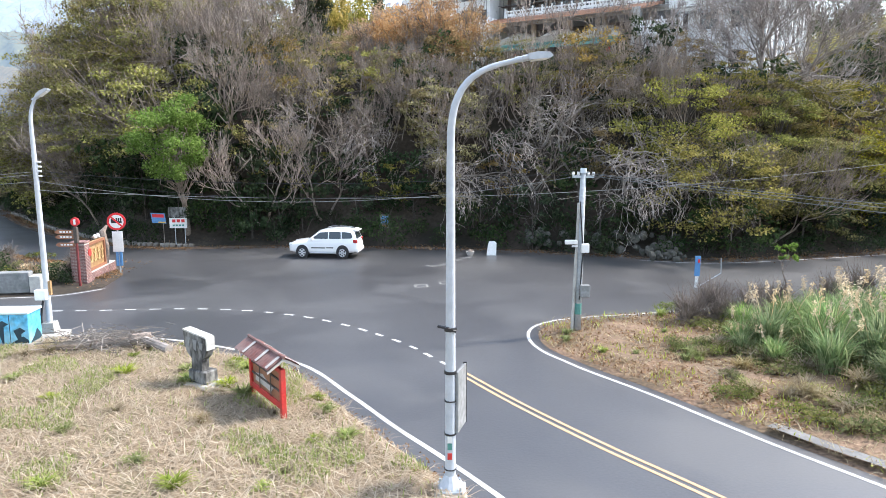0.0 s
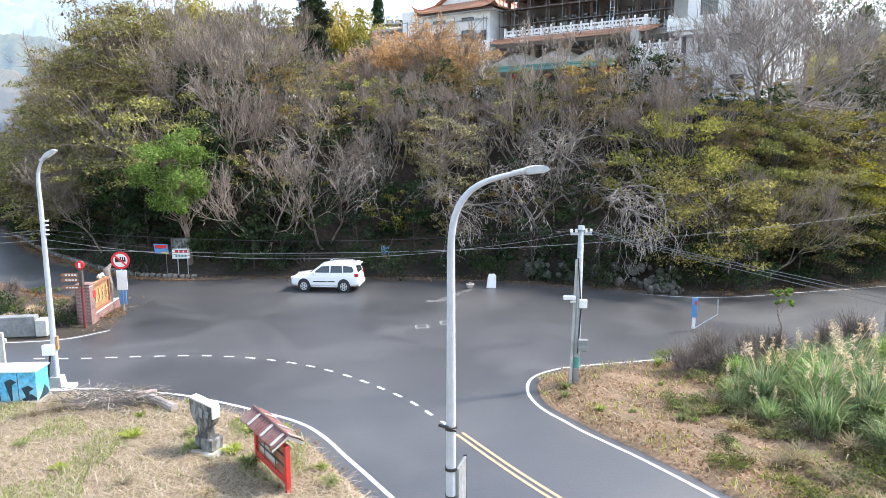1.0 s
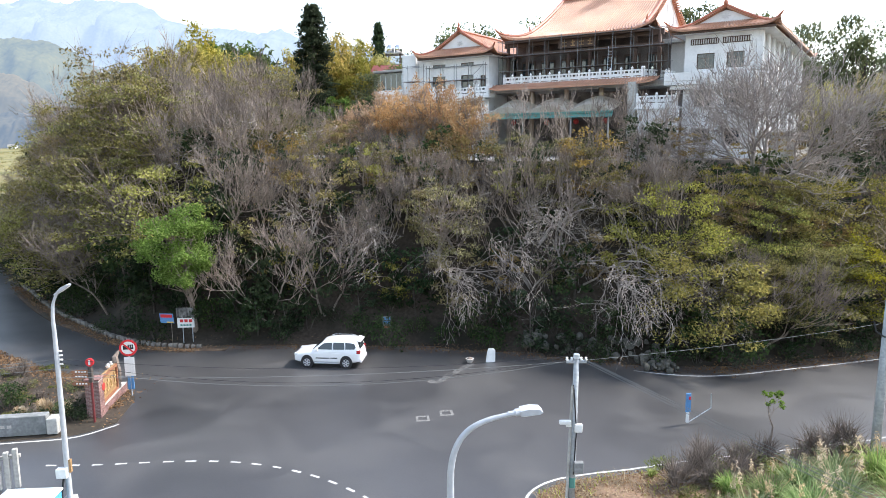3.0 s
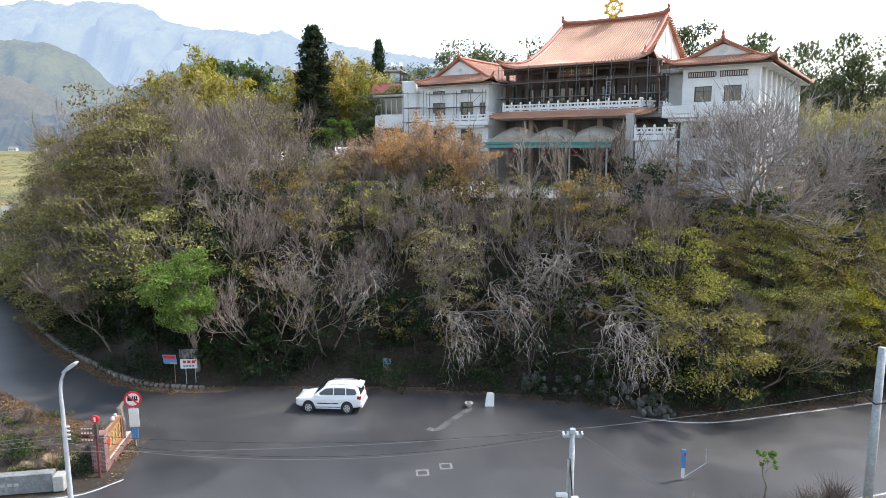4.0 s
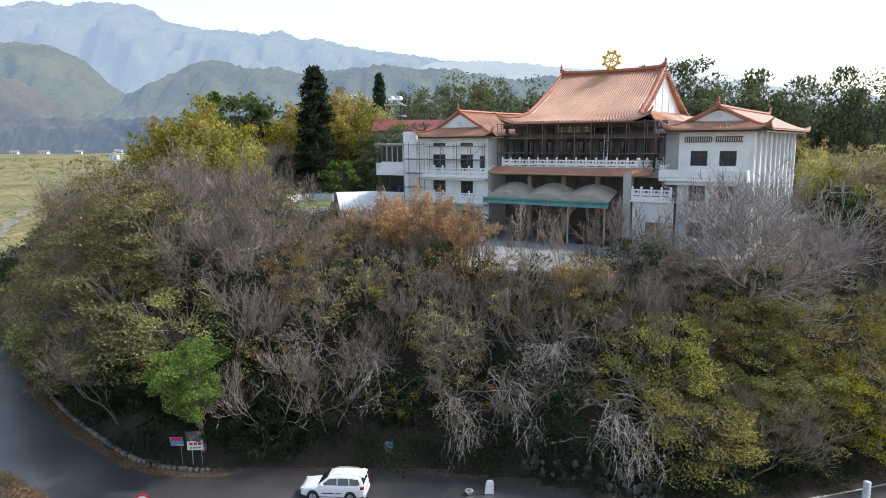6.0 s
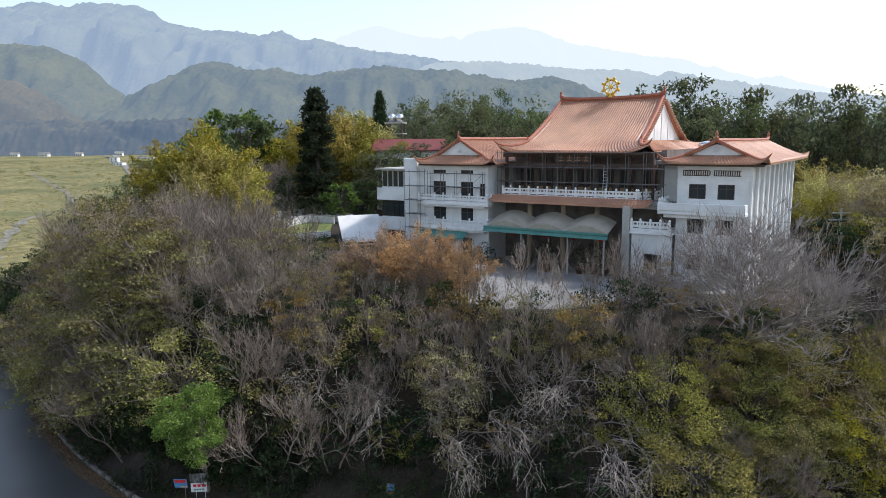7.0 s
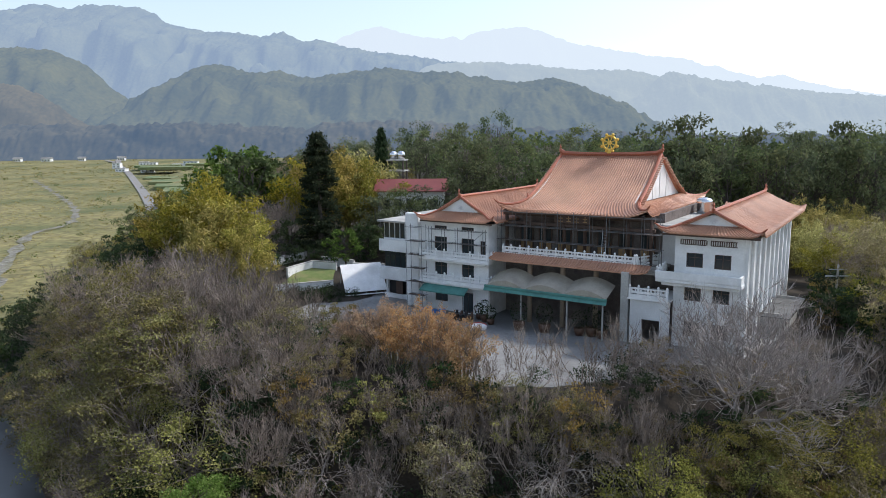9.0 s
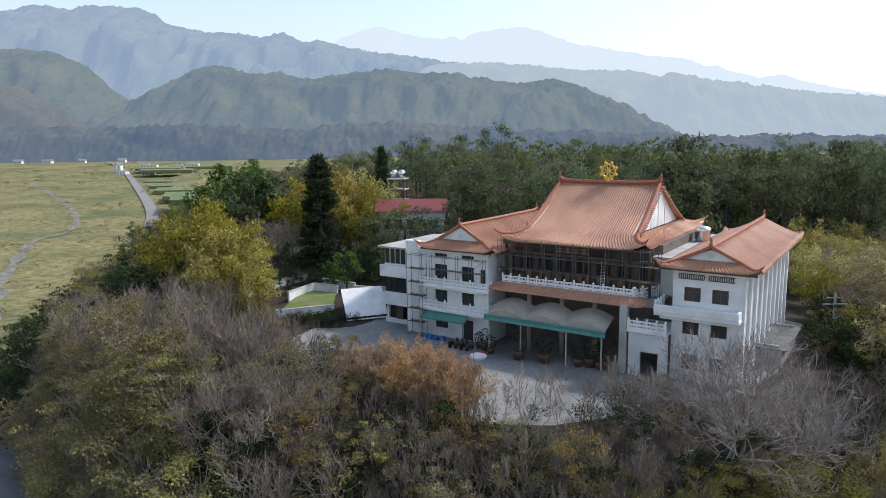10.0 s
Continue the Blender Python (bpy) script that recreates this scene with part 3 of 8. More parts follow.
def make_leafy(name, label, seed, height, width, bark, leaf_mat, clumps=38, per=75, size=0.28, low=0.3, category="tree", slim=0.6, squash=1.0, sprig=0, lump=1.0, up=0.6):
    """A close-leaved tree: boughs out to clumps of leaves on an uneven crown."""
    r = random.Random(seed)
    g, lg = Geo(), Geo()
    top = Vector((r.uniform(-0.3, 0.3), r.uniform(-0.3, 0.3), height * 0.72))
    g.tube([(0, 0, -0.4), (0.1, 0.05, height * 0.25), tuple(top * 0.65), tuple(top)], [height * 0.022, height * 0.017, height * 0.011, height * 0.004], 6, cap=False)
    for c in range(clumps):
        a, u = r.uniform(0, 2 * math.pi), r.uniform(-1, 1)
        s = r.uniform(0.45, 1.05)
        w = width * 0.5 * math.sqrt(max(0.05, 1 - (u * 0.9) ** 2)) * s * (1 + 0.25 * math.sin(3 * a + seed))
        z = height * (low + (1 - low) * (0.5 + 0.46 * u * (0.6 + 0.4 * s)))
        q = Vector((math.cos(a) * w, math.sin(a) * w, z))
        k = min(0.95, max(0.15, (z / height) * r.uniform(0.55, 1.0)))
        b = top * k
        m = b.lerp(q, 0.33) + Vector((r.gauss(0, 0.08), r.gauss(0, 0.08), r.gauss(0.05, 0.06))) * width
        m2 = b.lerp(q, 0.7) + Vector((r.gauss(0, 0.06), r.gauss(0, 0.06), r.gauss(0.06, 0.05))) * width
        if c % 2 == 0 or height > 5:
            g.tube([tuple(b), tuple(m), tuple(m2), tuple(q)], [height * 0.0055, height * 0.004, height * 0.0028, 0.011], 3, cap=False)
        cr = width * r.uniform(0.09, 0.17) * lump
        for i in range(per):
            d = rand_dir(r)
            p = q + Vector((d.x * cr, d.y * cr, d.z * cr * 0.62 * squash)) * r.random() ** 0.4
            leaf(lg, r, p, size * r.uniform(0.6, 1.35), up=up, slim=slim)
        for i in range(sprig):
            d = (rand_dir(r) + (q - b).normalized() * 0.6 + Vector((0, 0, 0.5))).normalized() * cr * r.uniform(0.8, 1.7)
            e = d.cross(rand_dir(r)).normalized() * 0.013
            k = len(g.v)
            g.v += [tuple(q - e), tuple(q + e), tuple(q + d)]
            g.f.append((k, k + 1, k + 2))
    root = thing(name, label, category)
    part("trunk", g, bark, root, smooth=True)
    part("crown", lg, leaf_mat, root)
    return root


def make_bamboo(name, label, seed, height, width, leaf_mat, culms=26, per=70, size=0.4):
    """A bamboo clump: canes that rise close together and arch over, each ending in a drooping plume of narrow leaves."""
    r = random.Random(seed)
    g, lg = Geo(), Geo()
    for c in range(culms):
        a, s = r.uniform(0, 2 * math.pi), r.random() ** 0.6
        h = height * r.uniform(0.6, 1.0) * (1.08 - 0.25 * s)
        out = width * 0.5 * s
        base = Vector((math.cos(a) * 0.9 * s, math.sin(a) * 0.9 * s, -0.3))
        pts = []
        for i in range(7):
            t = i / 6
            pts.append(base + Vector((math.cos(a) * out * t ** 2.2, math.sin(a) * out * t ** 2.2, h * (t - 0.26 * s * t ** 5))))
        g.tube(pts, [0.045 * (1 - 0.85 * i / 6) for i in range(7)], 3, cap=False)
        for i in range(per):
            t = 0.28 + 0.72 * r.random() ** 0.55
            k = min(5, int(t * 6))
            wide = height * (0.012 + 0.034 * math.sin(math.pi * min(1.0, (t - 0.2) / 0.85)))
            p = pts[k].lerp(pts[k + 1], t * 6 - k) + Vector((r.gauss(0, wide), r.gauss(0, wide), r.gauss(-0.1, wide * 0.8)))
            leaf(lg, r, p, size * r.uniform(0.6, 1.3), up=0.5, slim=0.3)
    root = thing(name, label, "bamboo")
    part("cane", g, CULM, root, smooth=True)["kind"] = "stuff"
    part("leaves", lg, leaf_mat, root)
    return root


def make_conifer(name, label, seed, height, width, leaf_mat, tiers=26, per=60, size=0.3):
    r = random.Random(seed)
    g, lg = Geo(), Geo()
    g.tube([(0, 0, -0.4), (0, 0, height * 0.5), (0, 0, height)], [height * 0.02, height * 0.014, 0.02], 6, cap=False)
    for t in range(tiers):
        f = (t + 0.5) / tiers
        z = height * (0.08 + 0.92 * f)
        w = width * 0.5 * (1 - f) ** 0.4 * r.uniform(0.8, 1.15) + 0.12
        for b in range(7):
            a = r.uniform(0, 2 * math.pi)
            e = Vector((math.cos(a) * w, math.sin(a) * w, z + 0.1 * w - 0.1))
            g.tube([(0, 0, z), tuple(e)], [0.03, 0.01], 3, cap=False)
            for i in range(per // 7):
                q = r.random() ** 0.6
                leaf(lg, r, Vector((0, 0, z)).lerp(e, q) + Vector((r.gauss(0, 0.14), r.gauss(0, 0.14), r.gauss(0, 0.12))), size * r.uniform(0.6, 1.3), up=0.3, slim=0.4)
    root = thing(name, label, "conifer")
    part("trunk", g, BARK_DARK, root)
    part("crown", lg, leaf_mat, root)
    return root


def make_bush(name, label, seed, width, height, leaf_mat, per=700, size=0.16, category="bush"):
    r = random.Random(seed)
    g, lg = Geo(), Geo()
    lumps = []
    for k in range(9):
        a, s = r.uniform(0, 2 * math.pi), r.random() ** 0.5
        q = Vector((math.cos(a) * s * width * 0.38, math.sin(a) * s * width * 0.38, height * r.uniform(0.35, 0.85) * (1.1 - 0.5 * s)))
        lumps.append(q)
        g.tube([(q.x * 0.1, q.y * 0.1, -0.3), tuple(q * 0.6), tuple(q)], [0.035, 0.02, 0.008], 3, cap=False)
    for i in range(per):
        q = r.choice(lumps)
        d = rand_dir(r)
        c = width * 0.24 * r.random() ** 0.4
        p = q + Vector((d.x * c, d.y * c, d.z * c * height / width))
        leaf(lg, r, (p.x, p.y, max(0.05, p.z)), size * r.uniform(0.6, 1.4), up=0.5)
    root = thing(name, label, category)
    part("stem", g, BARK_DARK, root)["kind"] = "stuff"
    part("leaves", lg, leaf_mat, root)
    return root


BARE = [make_tree("bare_tree", "leafless grey tree with a haze of fine upright twigs", 11 + i, 12.0, BARK, LEAF_BROWN, 90, 0.11, trunk=0.16, stems=3 if i % 2 else 2, kids=(8, 5, 4), twigs=1100, shrink=0.6, spread=(18, 46), lift=0.16, wander=0.38, fan=0.75, long=(0.6, 1.7), rise=0.7, thick=0.022) for i in range(4)]
PALE = [make_tree("bare_tree", "leafless tree with pale crooked outreaching boughs", 31 + i, 11.0, BARK_PALE, LEAF_OLIVE, 420, 0.11, trunk=0.16, wander=0.5, lift=-0.01, spread=(28, 70), shrink=0.74, kids=(7, 5, 4), twigs=800, long=(0.3, 0.8), rise=0.1, thick=0.014) for i in range(3)]
DROOP = [make_tree("bare_tree", "leafless tree with pale crooked boughs hanging over the road", 41 + i, 14.5, BARK_PALE, LEAF_OLIVE, 30, 0.11, trunk=0.15, wander=0.5, lift=0.0, spread=(22, 55), shrink=0.6, kids=(8, 5, 3), stems=3, fan=0.7, twigs=260, long=(0.3, 0.8), rise=-0.2, aim=(0, -0.21, -0.07), thick=0.016) for i in range(3)]
OLIVE = [make_leafy("thin_leaved_tree", "tree hung with olive-green leaves in layered sprays", 51 + i, 9.5, 9.0, BARK, LEAF_OLIVE, 62, 84, 0.19, 0.1, squash=0.42, sprig=4, lump=0.92, up=1.1) for i in range(3)]
BROWN = [make_leafy("thin_leaved_tree", "tree thinly hung with browning leaves in layered sprays", 61 + i, 9.0, 8.5, BARK, LEAF_BROWN, 62, 66, 0.185, 0.1, squash=0.4, sprig=6, lump=0.85, up=1.1) for i in range(2)]
YELLOW_TREE = [make_leafy("yellow_green_tree", "broad tree with yellow-green leaves in layered sprays", 71 + i, 8.5, 9.0, BARK_DARK, LEAF_YELLOW, 50, 165, 0.19, 0.05, squash=0.36, sprig=2, lump=1.15, up=1.3) for i in range(3)]
BRIGHT = make_leafy("bright_green_tree", "tree in fresh bright green leaf beside the road", 83, 8.6, 4.6, BARK, LEAF_BRIGHT, 56, 280, 0.14, 0.45, sprig=2, lump=0.95, up=0.9)
EVERGREEN = [make_leafy("evergreen_tree", "dense dark evergreen broadleaf tree", 91 + i, 13.0, 9.5, BARK_DARK, LEAF_EVERGREEN, 25, 78, 0.44, 0.15, lump=1.3, up=1.0) for i in range(3)]
GREEN_TREE = [make_leafy("green_tree", "dense mid-green broadleaf tree", 95 + i, 10.0, 8.0, BARK_DARK, LEAF_GREEN, 42, 44, 0.5, 0.12) for i in range(2)]
BAMBOO = [make_bamboo("bamboo_clump", "feathery clump of yellow-green bamboo", 101 + i, 12.0, 9.0, LEAF_BAMBOO, 28, 190, 0.46) for i in range(3)]
DULL_BAMBOO = [make_bamboo("bamboo_clump", "feathery clump of dull olive bamboo on the hill", 105 + i, 12.0, 9.0, LEAF_DULL, 26, 140, 0.48) for i in range(2)]
DRY_BAMBOO = make_bamboo("dry_bamboo_clump", "clump of dying orange-brown bamboo", 111, 6.0, 4.6, LEAF_ORANGE, 30, 190, 0.2)
CONIFER = make_conifer("conifer", "dark narrow conifer standing beside bamboo", 121, 14.0, 4.6, LEAF_DARK, 44, 240, 0.42)
BUSHES = [make_bush("bush", "dark green roadside bush under the trees", 131 + i, 3.4, 2.4, LEAF_DARK, 520, 0.2) for i in range(2)]
SHRUB = [make_leafy("shrub", "dark evergreen shrub in the shade of the wood", 151 + i, 4.2, 5.2, BARK_DARK, LEAF_DARK, 20, 36, 0.30, 0.05, "shrub") for i in range(2)]
BIG_BARE = make_tree("bare_tree", "wide leafless grey tree on the hilltop beside the temple", 149, 12.5, BARK_GREY, LEAF_BROWN, 120, 0.12, trunk=0.5, kids=(16, 7, 5), spread=(24, 58), lift=0.075, wander=0.36, shrink=0.64, stems=9, twigs=7000, fan=1.6, long=(0.5, 1.4), rise=0.5, thick=0.024)
THICKET = [make_tree("bare_sapling", "thin leafless sapling at the edge of the forecourt", 171 + i, 5.0, BARK, LEAF_BROWN, 40, 0.09, trunk=0.06, stems=3, kids=(6, 3, 2), twigs=170, spread=(14, 40), shrink=0.6, fan=0.5, long=(0.3, 0.9), rise=0.8) for i in range(3)]
LOW_OLIVE = [make_leafy("low_shrub", "low shrub thinly hung with olive and brown leaves", 175 + i, 3.6, 3.8, BARK, LEAF_OLIVE if i else LEAF_BROWN, 24, 50, 0.15, 0.1, "shrub", squash=0.6) for i in range(2)]
USED = set()


HEIGHTS = {"bare_tree": 10.0, "thin_leaved_tree": 9.0, "yellow_green_tree": 8.5}


def plant(proto, x, y, size=1.0, turn=0.0, lean=(0.0, 0.0), tall=1.0, z=None):
    """Sets a plant on the land, the first time the model itself and then copies; before the forecourt no tree stands far above its edge."""
    h = float(land(x, y)) if z is None else z
    full = HEIGHTS.get(proto.name.split(".")[0])
    if full and 19 <= x < 30 and y < 53 and proto is not BIG_BARE:
        size = min(size, max(3.0, COURT - 1.2 + math.sin(x * 2.3 + y) - h) / full)
    if full and -12 < x < 19 and 40 < y < 58 and proto is not BIG_BARE and proto not in DROOP:
        size = min(size, max(2.6, COURT + (1.0 if x > -4 else -0.4) + 1.5 * math.sin(x * 2.3 + y) - h) / full)
    m = pose(x, y, h, lean[1], lean[0], 0) @ pose(0, 0, 0, 0, 0, turn) @ Matrix.Diagonal((size, size, size * tall, 1))
    if proto.name not in USED:
        USED.add(proto.name)
        proto.matrix_world = m
        return proto
    ob = copy_thing(proto, Matrix.Identity(4))
    ob.matrix_basis = m
    return ob

# ---- the wood on the hill ----
pick = random.Random(4)


def scatter(x0, x1, d0, d1, gap, choose, size=(0.8, 1.2), lean=8.0, keep=None, seed=1):
    """Trees at uneven spacing in a belt between two distances up the hill."""
    r = random.Random(seed)
    done = []
    for _ in range(4000):
        x, d = r.uniform(x0, x1), r.uniform(d0, d1)
        y = float(np.interp(x, FOOT_X, FOOT_Y)) + d
        s = (np.interp(x + 1, FOOT_X, FOOT_Y) - np.interp(x - 1, FOOT_X, FOOT_Y)) / 2
        y = float(np.interp(x, FOOT_X, FOOT_Y)) + d * math.sqrt(1 + s * s)
        if any((x - a) ** 2 + (y - b) ** 2 < gap * gap for a, b in done) or (keep and not keep(x, y)):
            continue
        done.append((x, y))
        proto, k = choose(x, y, r)
        if proto is None:
            continue
        plant(proto, x, y, k * r.uniform(*size), r.uniform(0, 360), (r.uniform(-lean, lean), r.uniform(0, lean * 1.5)), r.uniform(0.9, 1.1))


MIXES = [
    (-26, ((0.45, OLIVE, 1.25), (0.85, BROWN, 1.25), (1.0, BARE, 1.05))),
    (-19, ((0.78, OLIVE, 1.12), (1.0, BARE, 0.95))),
    (-4, ((0.68, BARE, 0.9), (0.9, PALE, 0.9), (1.0, OLIVE, 0.8))),
    (3, ((0.3, OLIVE, 0.85), (0.58, PALE, 0.9), (1.0, BARE, 0.85))),
    (9, ((0.45, PALE, 0.9), (0.9, BARE, 0.85), (1.0, OLIVE, 0.8))),
    (16, ((0.16, YELLOW_TREE, 0.75), (0.4, OLIVE, 0.8), (0.7, PALE, 0.85), (1.0, BARE, 0.85))),
    (99, ((0.8, YELLOW_TREE, 0.92), (0.94, OLIVE, 0.85), (1.0, BARE, 0.7))),
]


def slope_kind(x, y, r):
    """What grows at a place on the bank: olive and brown trees round the bend, bare ones over the junction, yellow-green ones beyond."""
    mix = next(m for edge, m in MIXES if x < edge)
    u = r.random()
    if -5 < x < 16.5 and float(foot_distance(x, y)) < 4.2:
        return (r.choice(PALE), 0.8) if u < 0.4 else (None, 0)
    up = min(1.0, max(0.0, (float(foot_distance(x, y)) - 4.5) / 5))
    protos, size = next((p, k) for share, p, k in mix if u <= share)
    if x < -36:
        size *= max(0.6, 1 + (x + 36) / 20)
    return r.choice(protos), size * (1 - 0.2 * up * (x > -13))


def clear_of_bright(x, y):
    return not (-20.5 < x < -13.5 and y < 48.2)


scatter(-58, 62, 1.6, 8.5, 2.7, slope_kind, (0.8, 1.1), 11, keep=clear_of_bright, seed=3)
for k, (x, y, s, a) in enumerate(((9.2, 45.2, 1.0, 2), (12.0, 44.2, 0.85, -4), (6.2, 46.0, 0.85, 6), (15.6, 43.4, 0.6, 4), (0.6, 47.4, 0.8, 8), (-3.2, 48.2, 0.75, -8))):
    plant(DROOP[k % 3], x, y, s, a, (pick.uniform(-4, 4), pick.uniform(2, 8)))
for x, y, s, a in ((8.5, 47.4, 0.8, 24), (12.5, 46.6, 0.8, 26), (1.0, 48.6, 0.85, 22), (-6.5, 49.4, 0.9, 24), (-9.5, 49.0, 0.85, 26)):
    plant(pick.choice(PALE), x, y, s, pick.uniform(0, 360), (pick.uniform(-8, 8), a))


def hump_kind(x, y, r):
    u = r.random()
    edge = min(1.0, max(0.58, 1 + (x + 32) / 24))
    if float(foot_distance(x, y)) > (12.0 if x > -26 else 10.0):
        return (r.choice(BARE), 0.92 * edge) if u < 0.95 else (r.choice(OLIVE), 0.6 * edge)
    return (r.choice(OLIVE), 0.88 * edge) if u < 0.76 else (r.choice(BARE), 0.85 * edge) if u < 0.9 else (r.choice(BROWN), 1.0 * edge)


scatter(-64, -13, 8, 17, 3.3, hump_kind, (0.85, 1.1), 6, keep=lambda x, y: y < 78, seed=5)
scatter(-13, 30, 2.8, 8.0, 2.3, lambda x, y, r: (r.choice(THICKET), 1.1) if r.random() < 0.22 else (r.choice(LOW_OLIVE), 1.15), (0.8, 1.3), 12, keep=clear_of_bright, seed=6)
scatter(-12, 17, 7.5, 10.2, 2.2, lambda x, y, r: (r.choice(THICKET), 0.9) if r.random() < 0.6 else (r.choice(LOW_OLIVE), 0.55), (0.7, 1.1), 5, seed=7)
scatter(-14, 2, 10.2, 20, 2.6, lambda x, y, r: (r.choice(THICKET), 1.0) if r.random() < 0.7 else (r.choice(LOW_OLIVE), 0.7), (0.7, 1.15), 5, keep=lambda x, y: y < 57 - x * 0.75, seed=8)
scatter(31, 64, 7.5, 22, 3.2, lambda x, y, r: (r.choice(YELLOW_TREE + OLIVE), 0.7) if r.random() < 0.45 else (r.choice(BARE), 0.6) if r.random() < 0.5 else (r.choice(SHRUB), 1.1), (0.8, 1.2), 5, keep=lambda x, y: x > (41.5 if y > 57 else 34), seed=9)
scatter(15, 34, 8.5, 15, 2.4, lambda x, y, r: (r.choice(THICKET + LOW_OLIVE), 0.8), (0.7, 1.1), 5, keep=lambda x, y: y < 57, seed=10)
scatter(-60, 60, 0.0, 2.6, 1.9, lambda x, y, r: (r.choice(BUSHES), 0.9), (0.6, 1.2), 4, keep=lambda x, y: not (-10.5 < x < -4.5 and y < 45) and not (-20 < x < -14.5 and y < 46), seed=11)
scatter(-60, 62, 0.8, 9.8, 3.0, lambda x, y, r: (r.choice(SHRUB), 0.85), (0.7, 1.2), 4, keep=lambda x, y: not (-10.5 < x < -4.5 and y < 46) and not (-20 < x < -14.5 and y < 46.5), seed=13)
scatter(-24, 14, 3.5, 8.0, 2.3, lambda x, y, r: (r.choice(SHRUB + LOW_OLIVE[1:] + BUSHES), 0.72), (0.7, 1.2), 6, keep=lambda x, y: not (-20 < x < -14.5 and y < 47.5), seed=12)
scatter(-60, -14, 9.5, 22, 4.6, lambda x, y, r: (r.choice(SHRUB), 1.1), (0.7, 1.2), 4, keep=lambda x, y: y < 80, seed=14)

for x, y, s in ((-33.5, 59, 1.0), (-37, 63, 1.0), (-41, 67.5, 1.0), (-45, 71.5, 1.0), (-49, 75.5, 0.9)):
    plant(pick.choice(BROWN + OLIVE[:1]), x, y, s, pick.uniform(0, 360), (-14, 14))
for k in range(22):
    x = pick.uniform(-2, 19)
    y = 52.2 + abs(x - 7) * 0.25 + pick.uniform(-1.4, 1.4)
    plant(pick.choice(THICKET + THICKET + LOW_OLIVE), x, y, pick.uniform(0.6, 1.0) * (0.5 if 4 < x < 14 else 1), pick.uniform(0, 360), tall=1.1)
for k in range(20):
    x = pick.uniform(-15, 3)
    plant(pick.choice(THICKET + LOW_OLIVE), x, 59.5 - x * 0.75 + pick.uniform(-2.5, 0.5), pick.uniform(0.8, 1.1), pick.uniform(0, 360), tall=1.1)
plant(BRIGHT, -17.5, 46.0, 1.14, 40, (2, 20), 1.0)
for x, y, s in ((-14.2, 47.4, 1.2), (-16.8, 48.6, 1.3), (-19.4, 47.8, 1.2), (-12.2, 46.8, 1.1), (-21.2, 48.0, 1.1), (-10.0, 47.2, 1.1), (-18.0, 46.2, 0.8), (-13.0, 45.6, 0.8), (-22.6, 49.4, 1.2), (-15.4, 50.4, 1.2)):
    plant(SHRUB[int(y) % 2], x, y, s, pick.uniform(0, 360), tall=1.15)
for x, y, s in ((18.6, 43.0, 0.62), (21.4, 43.6, 0.66), (24.4, 44.4, 0.6)):
    plant(YELLOW_TREE[int(x) % 3], x, y, s, pick.uniform(0, 360), (0, 14))
for x, y, s in ((-11, 52.0, 0.5), (-8.4, 52.6, 0.46), (-5.6, 51.6, 0.5), (-3, 52.0, 0.46), (-0.4, 51.2, 0.5), (2.2, 50.6, 0.5), (4.0, 49.6, 0.4), (7.0, 47.6, 0.42), (11.6, 46.6, 0.42), (14, 47.4, 0.52), (16.4, 47.2, 0.48), (-13.5, 53, 0.6), (-16, 53.5, 0.65), (-12, 55.5, 0.55)):
    plant(pick.choice(BARE), x, y, s * pick.uniform(0.9, 1.1), pick.uniform(0, 360), (pick.uniform(-8, 8), pick.uniform(0, 12)))
for k in range(26):
    x = -5 + 22 * (k + pick.random()) / 26
    y = float(np.interp(x, FOOT_X, FOOT_Y)) + pick.uniform(4.6, 8.0)
    top = COURT + pick.uniform(0.6, 3.4) - float(land(x, y))
    plant(pick.choice(THICKET), x, y, max(1.0, top / 6.2), pick.uniform(0, 360), (pick.uniform(-7, 7), pick.uniform(-2, 8)), tall=1.25)
plant(BIG_BARE, 23.8, 51.4, 1.1, 20)
for x, y, s in ((-8.0, 57.6, 1.0), (-6.2, 56.0, 0.9), (-10.2, 58.6, 1.0), (-4.4, 55.0, 0.85), (-9.0, 55.4, 0.9), (-7.2, 53.8, 0.8), (-11.6, 56.2, 0.9)):
    plant((LOW_OLIVE + THICKET)[int(-x * 10) % 5], x, y, s, pick.uniform(0, 360))
for x, y, s in ((3.0, 53.4, 1.3), (4.6, 52.8, 1.0), (6.4, 53.0, 1.35), (9.6, 52.6, 1.2), (11.0, 53.2, 1.45), (12.6, 53.0, 1.1), (14.2, 54.0, 1.4), (15.6, 54.6, 1.2), (-5.2, 59.6, 1.3), (-6.6, 60.8, 1.2), (-3.8, 58.4, 1.4), (-2.2, 57.2, 1.2), (-0.8, 56.4, 1.4), (0.8, 55.0, 1.3), (-8.2, 62.4, 1.2), (-9.8, 64.0, 1.1)):
    plant(THICKET[int(x * 10) % 3], x, y, s, pick.uniform(0, 360), tall=1.15)
for x, y, s in ((-8.6, 63.6, 0.9), (-6.4, 61.6, 1.15), (-4.4, 59.8, 1.25), (-2.4, 58.0, 1.35), (-0.4, 56.4, 1.3), (1.6, 55.0, 1.1), (-1.2, 59.4, 1.1)):
    plant(DRY_BAMBOO, x, y, s, pick.uniform(0, 360), z=COURT - 0.1)
for x, y, s in ((-13, 70, 1.2), (-11.5, 68.5, 0.9), (-15, 72, 0.8), (-9, 63.5, 1.1), (-6.5, 61.5, 1.0), (8, 54.5, 0.7), (12, 54, 0.9), (15.5, 56.5, 1.1), (17.5, 57.5, 1.2)):
    plant(BUSHES[1], x, y, s, pick.uniform(0, 360))

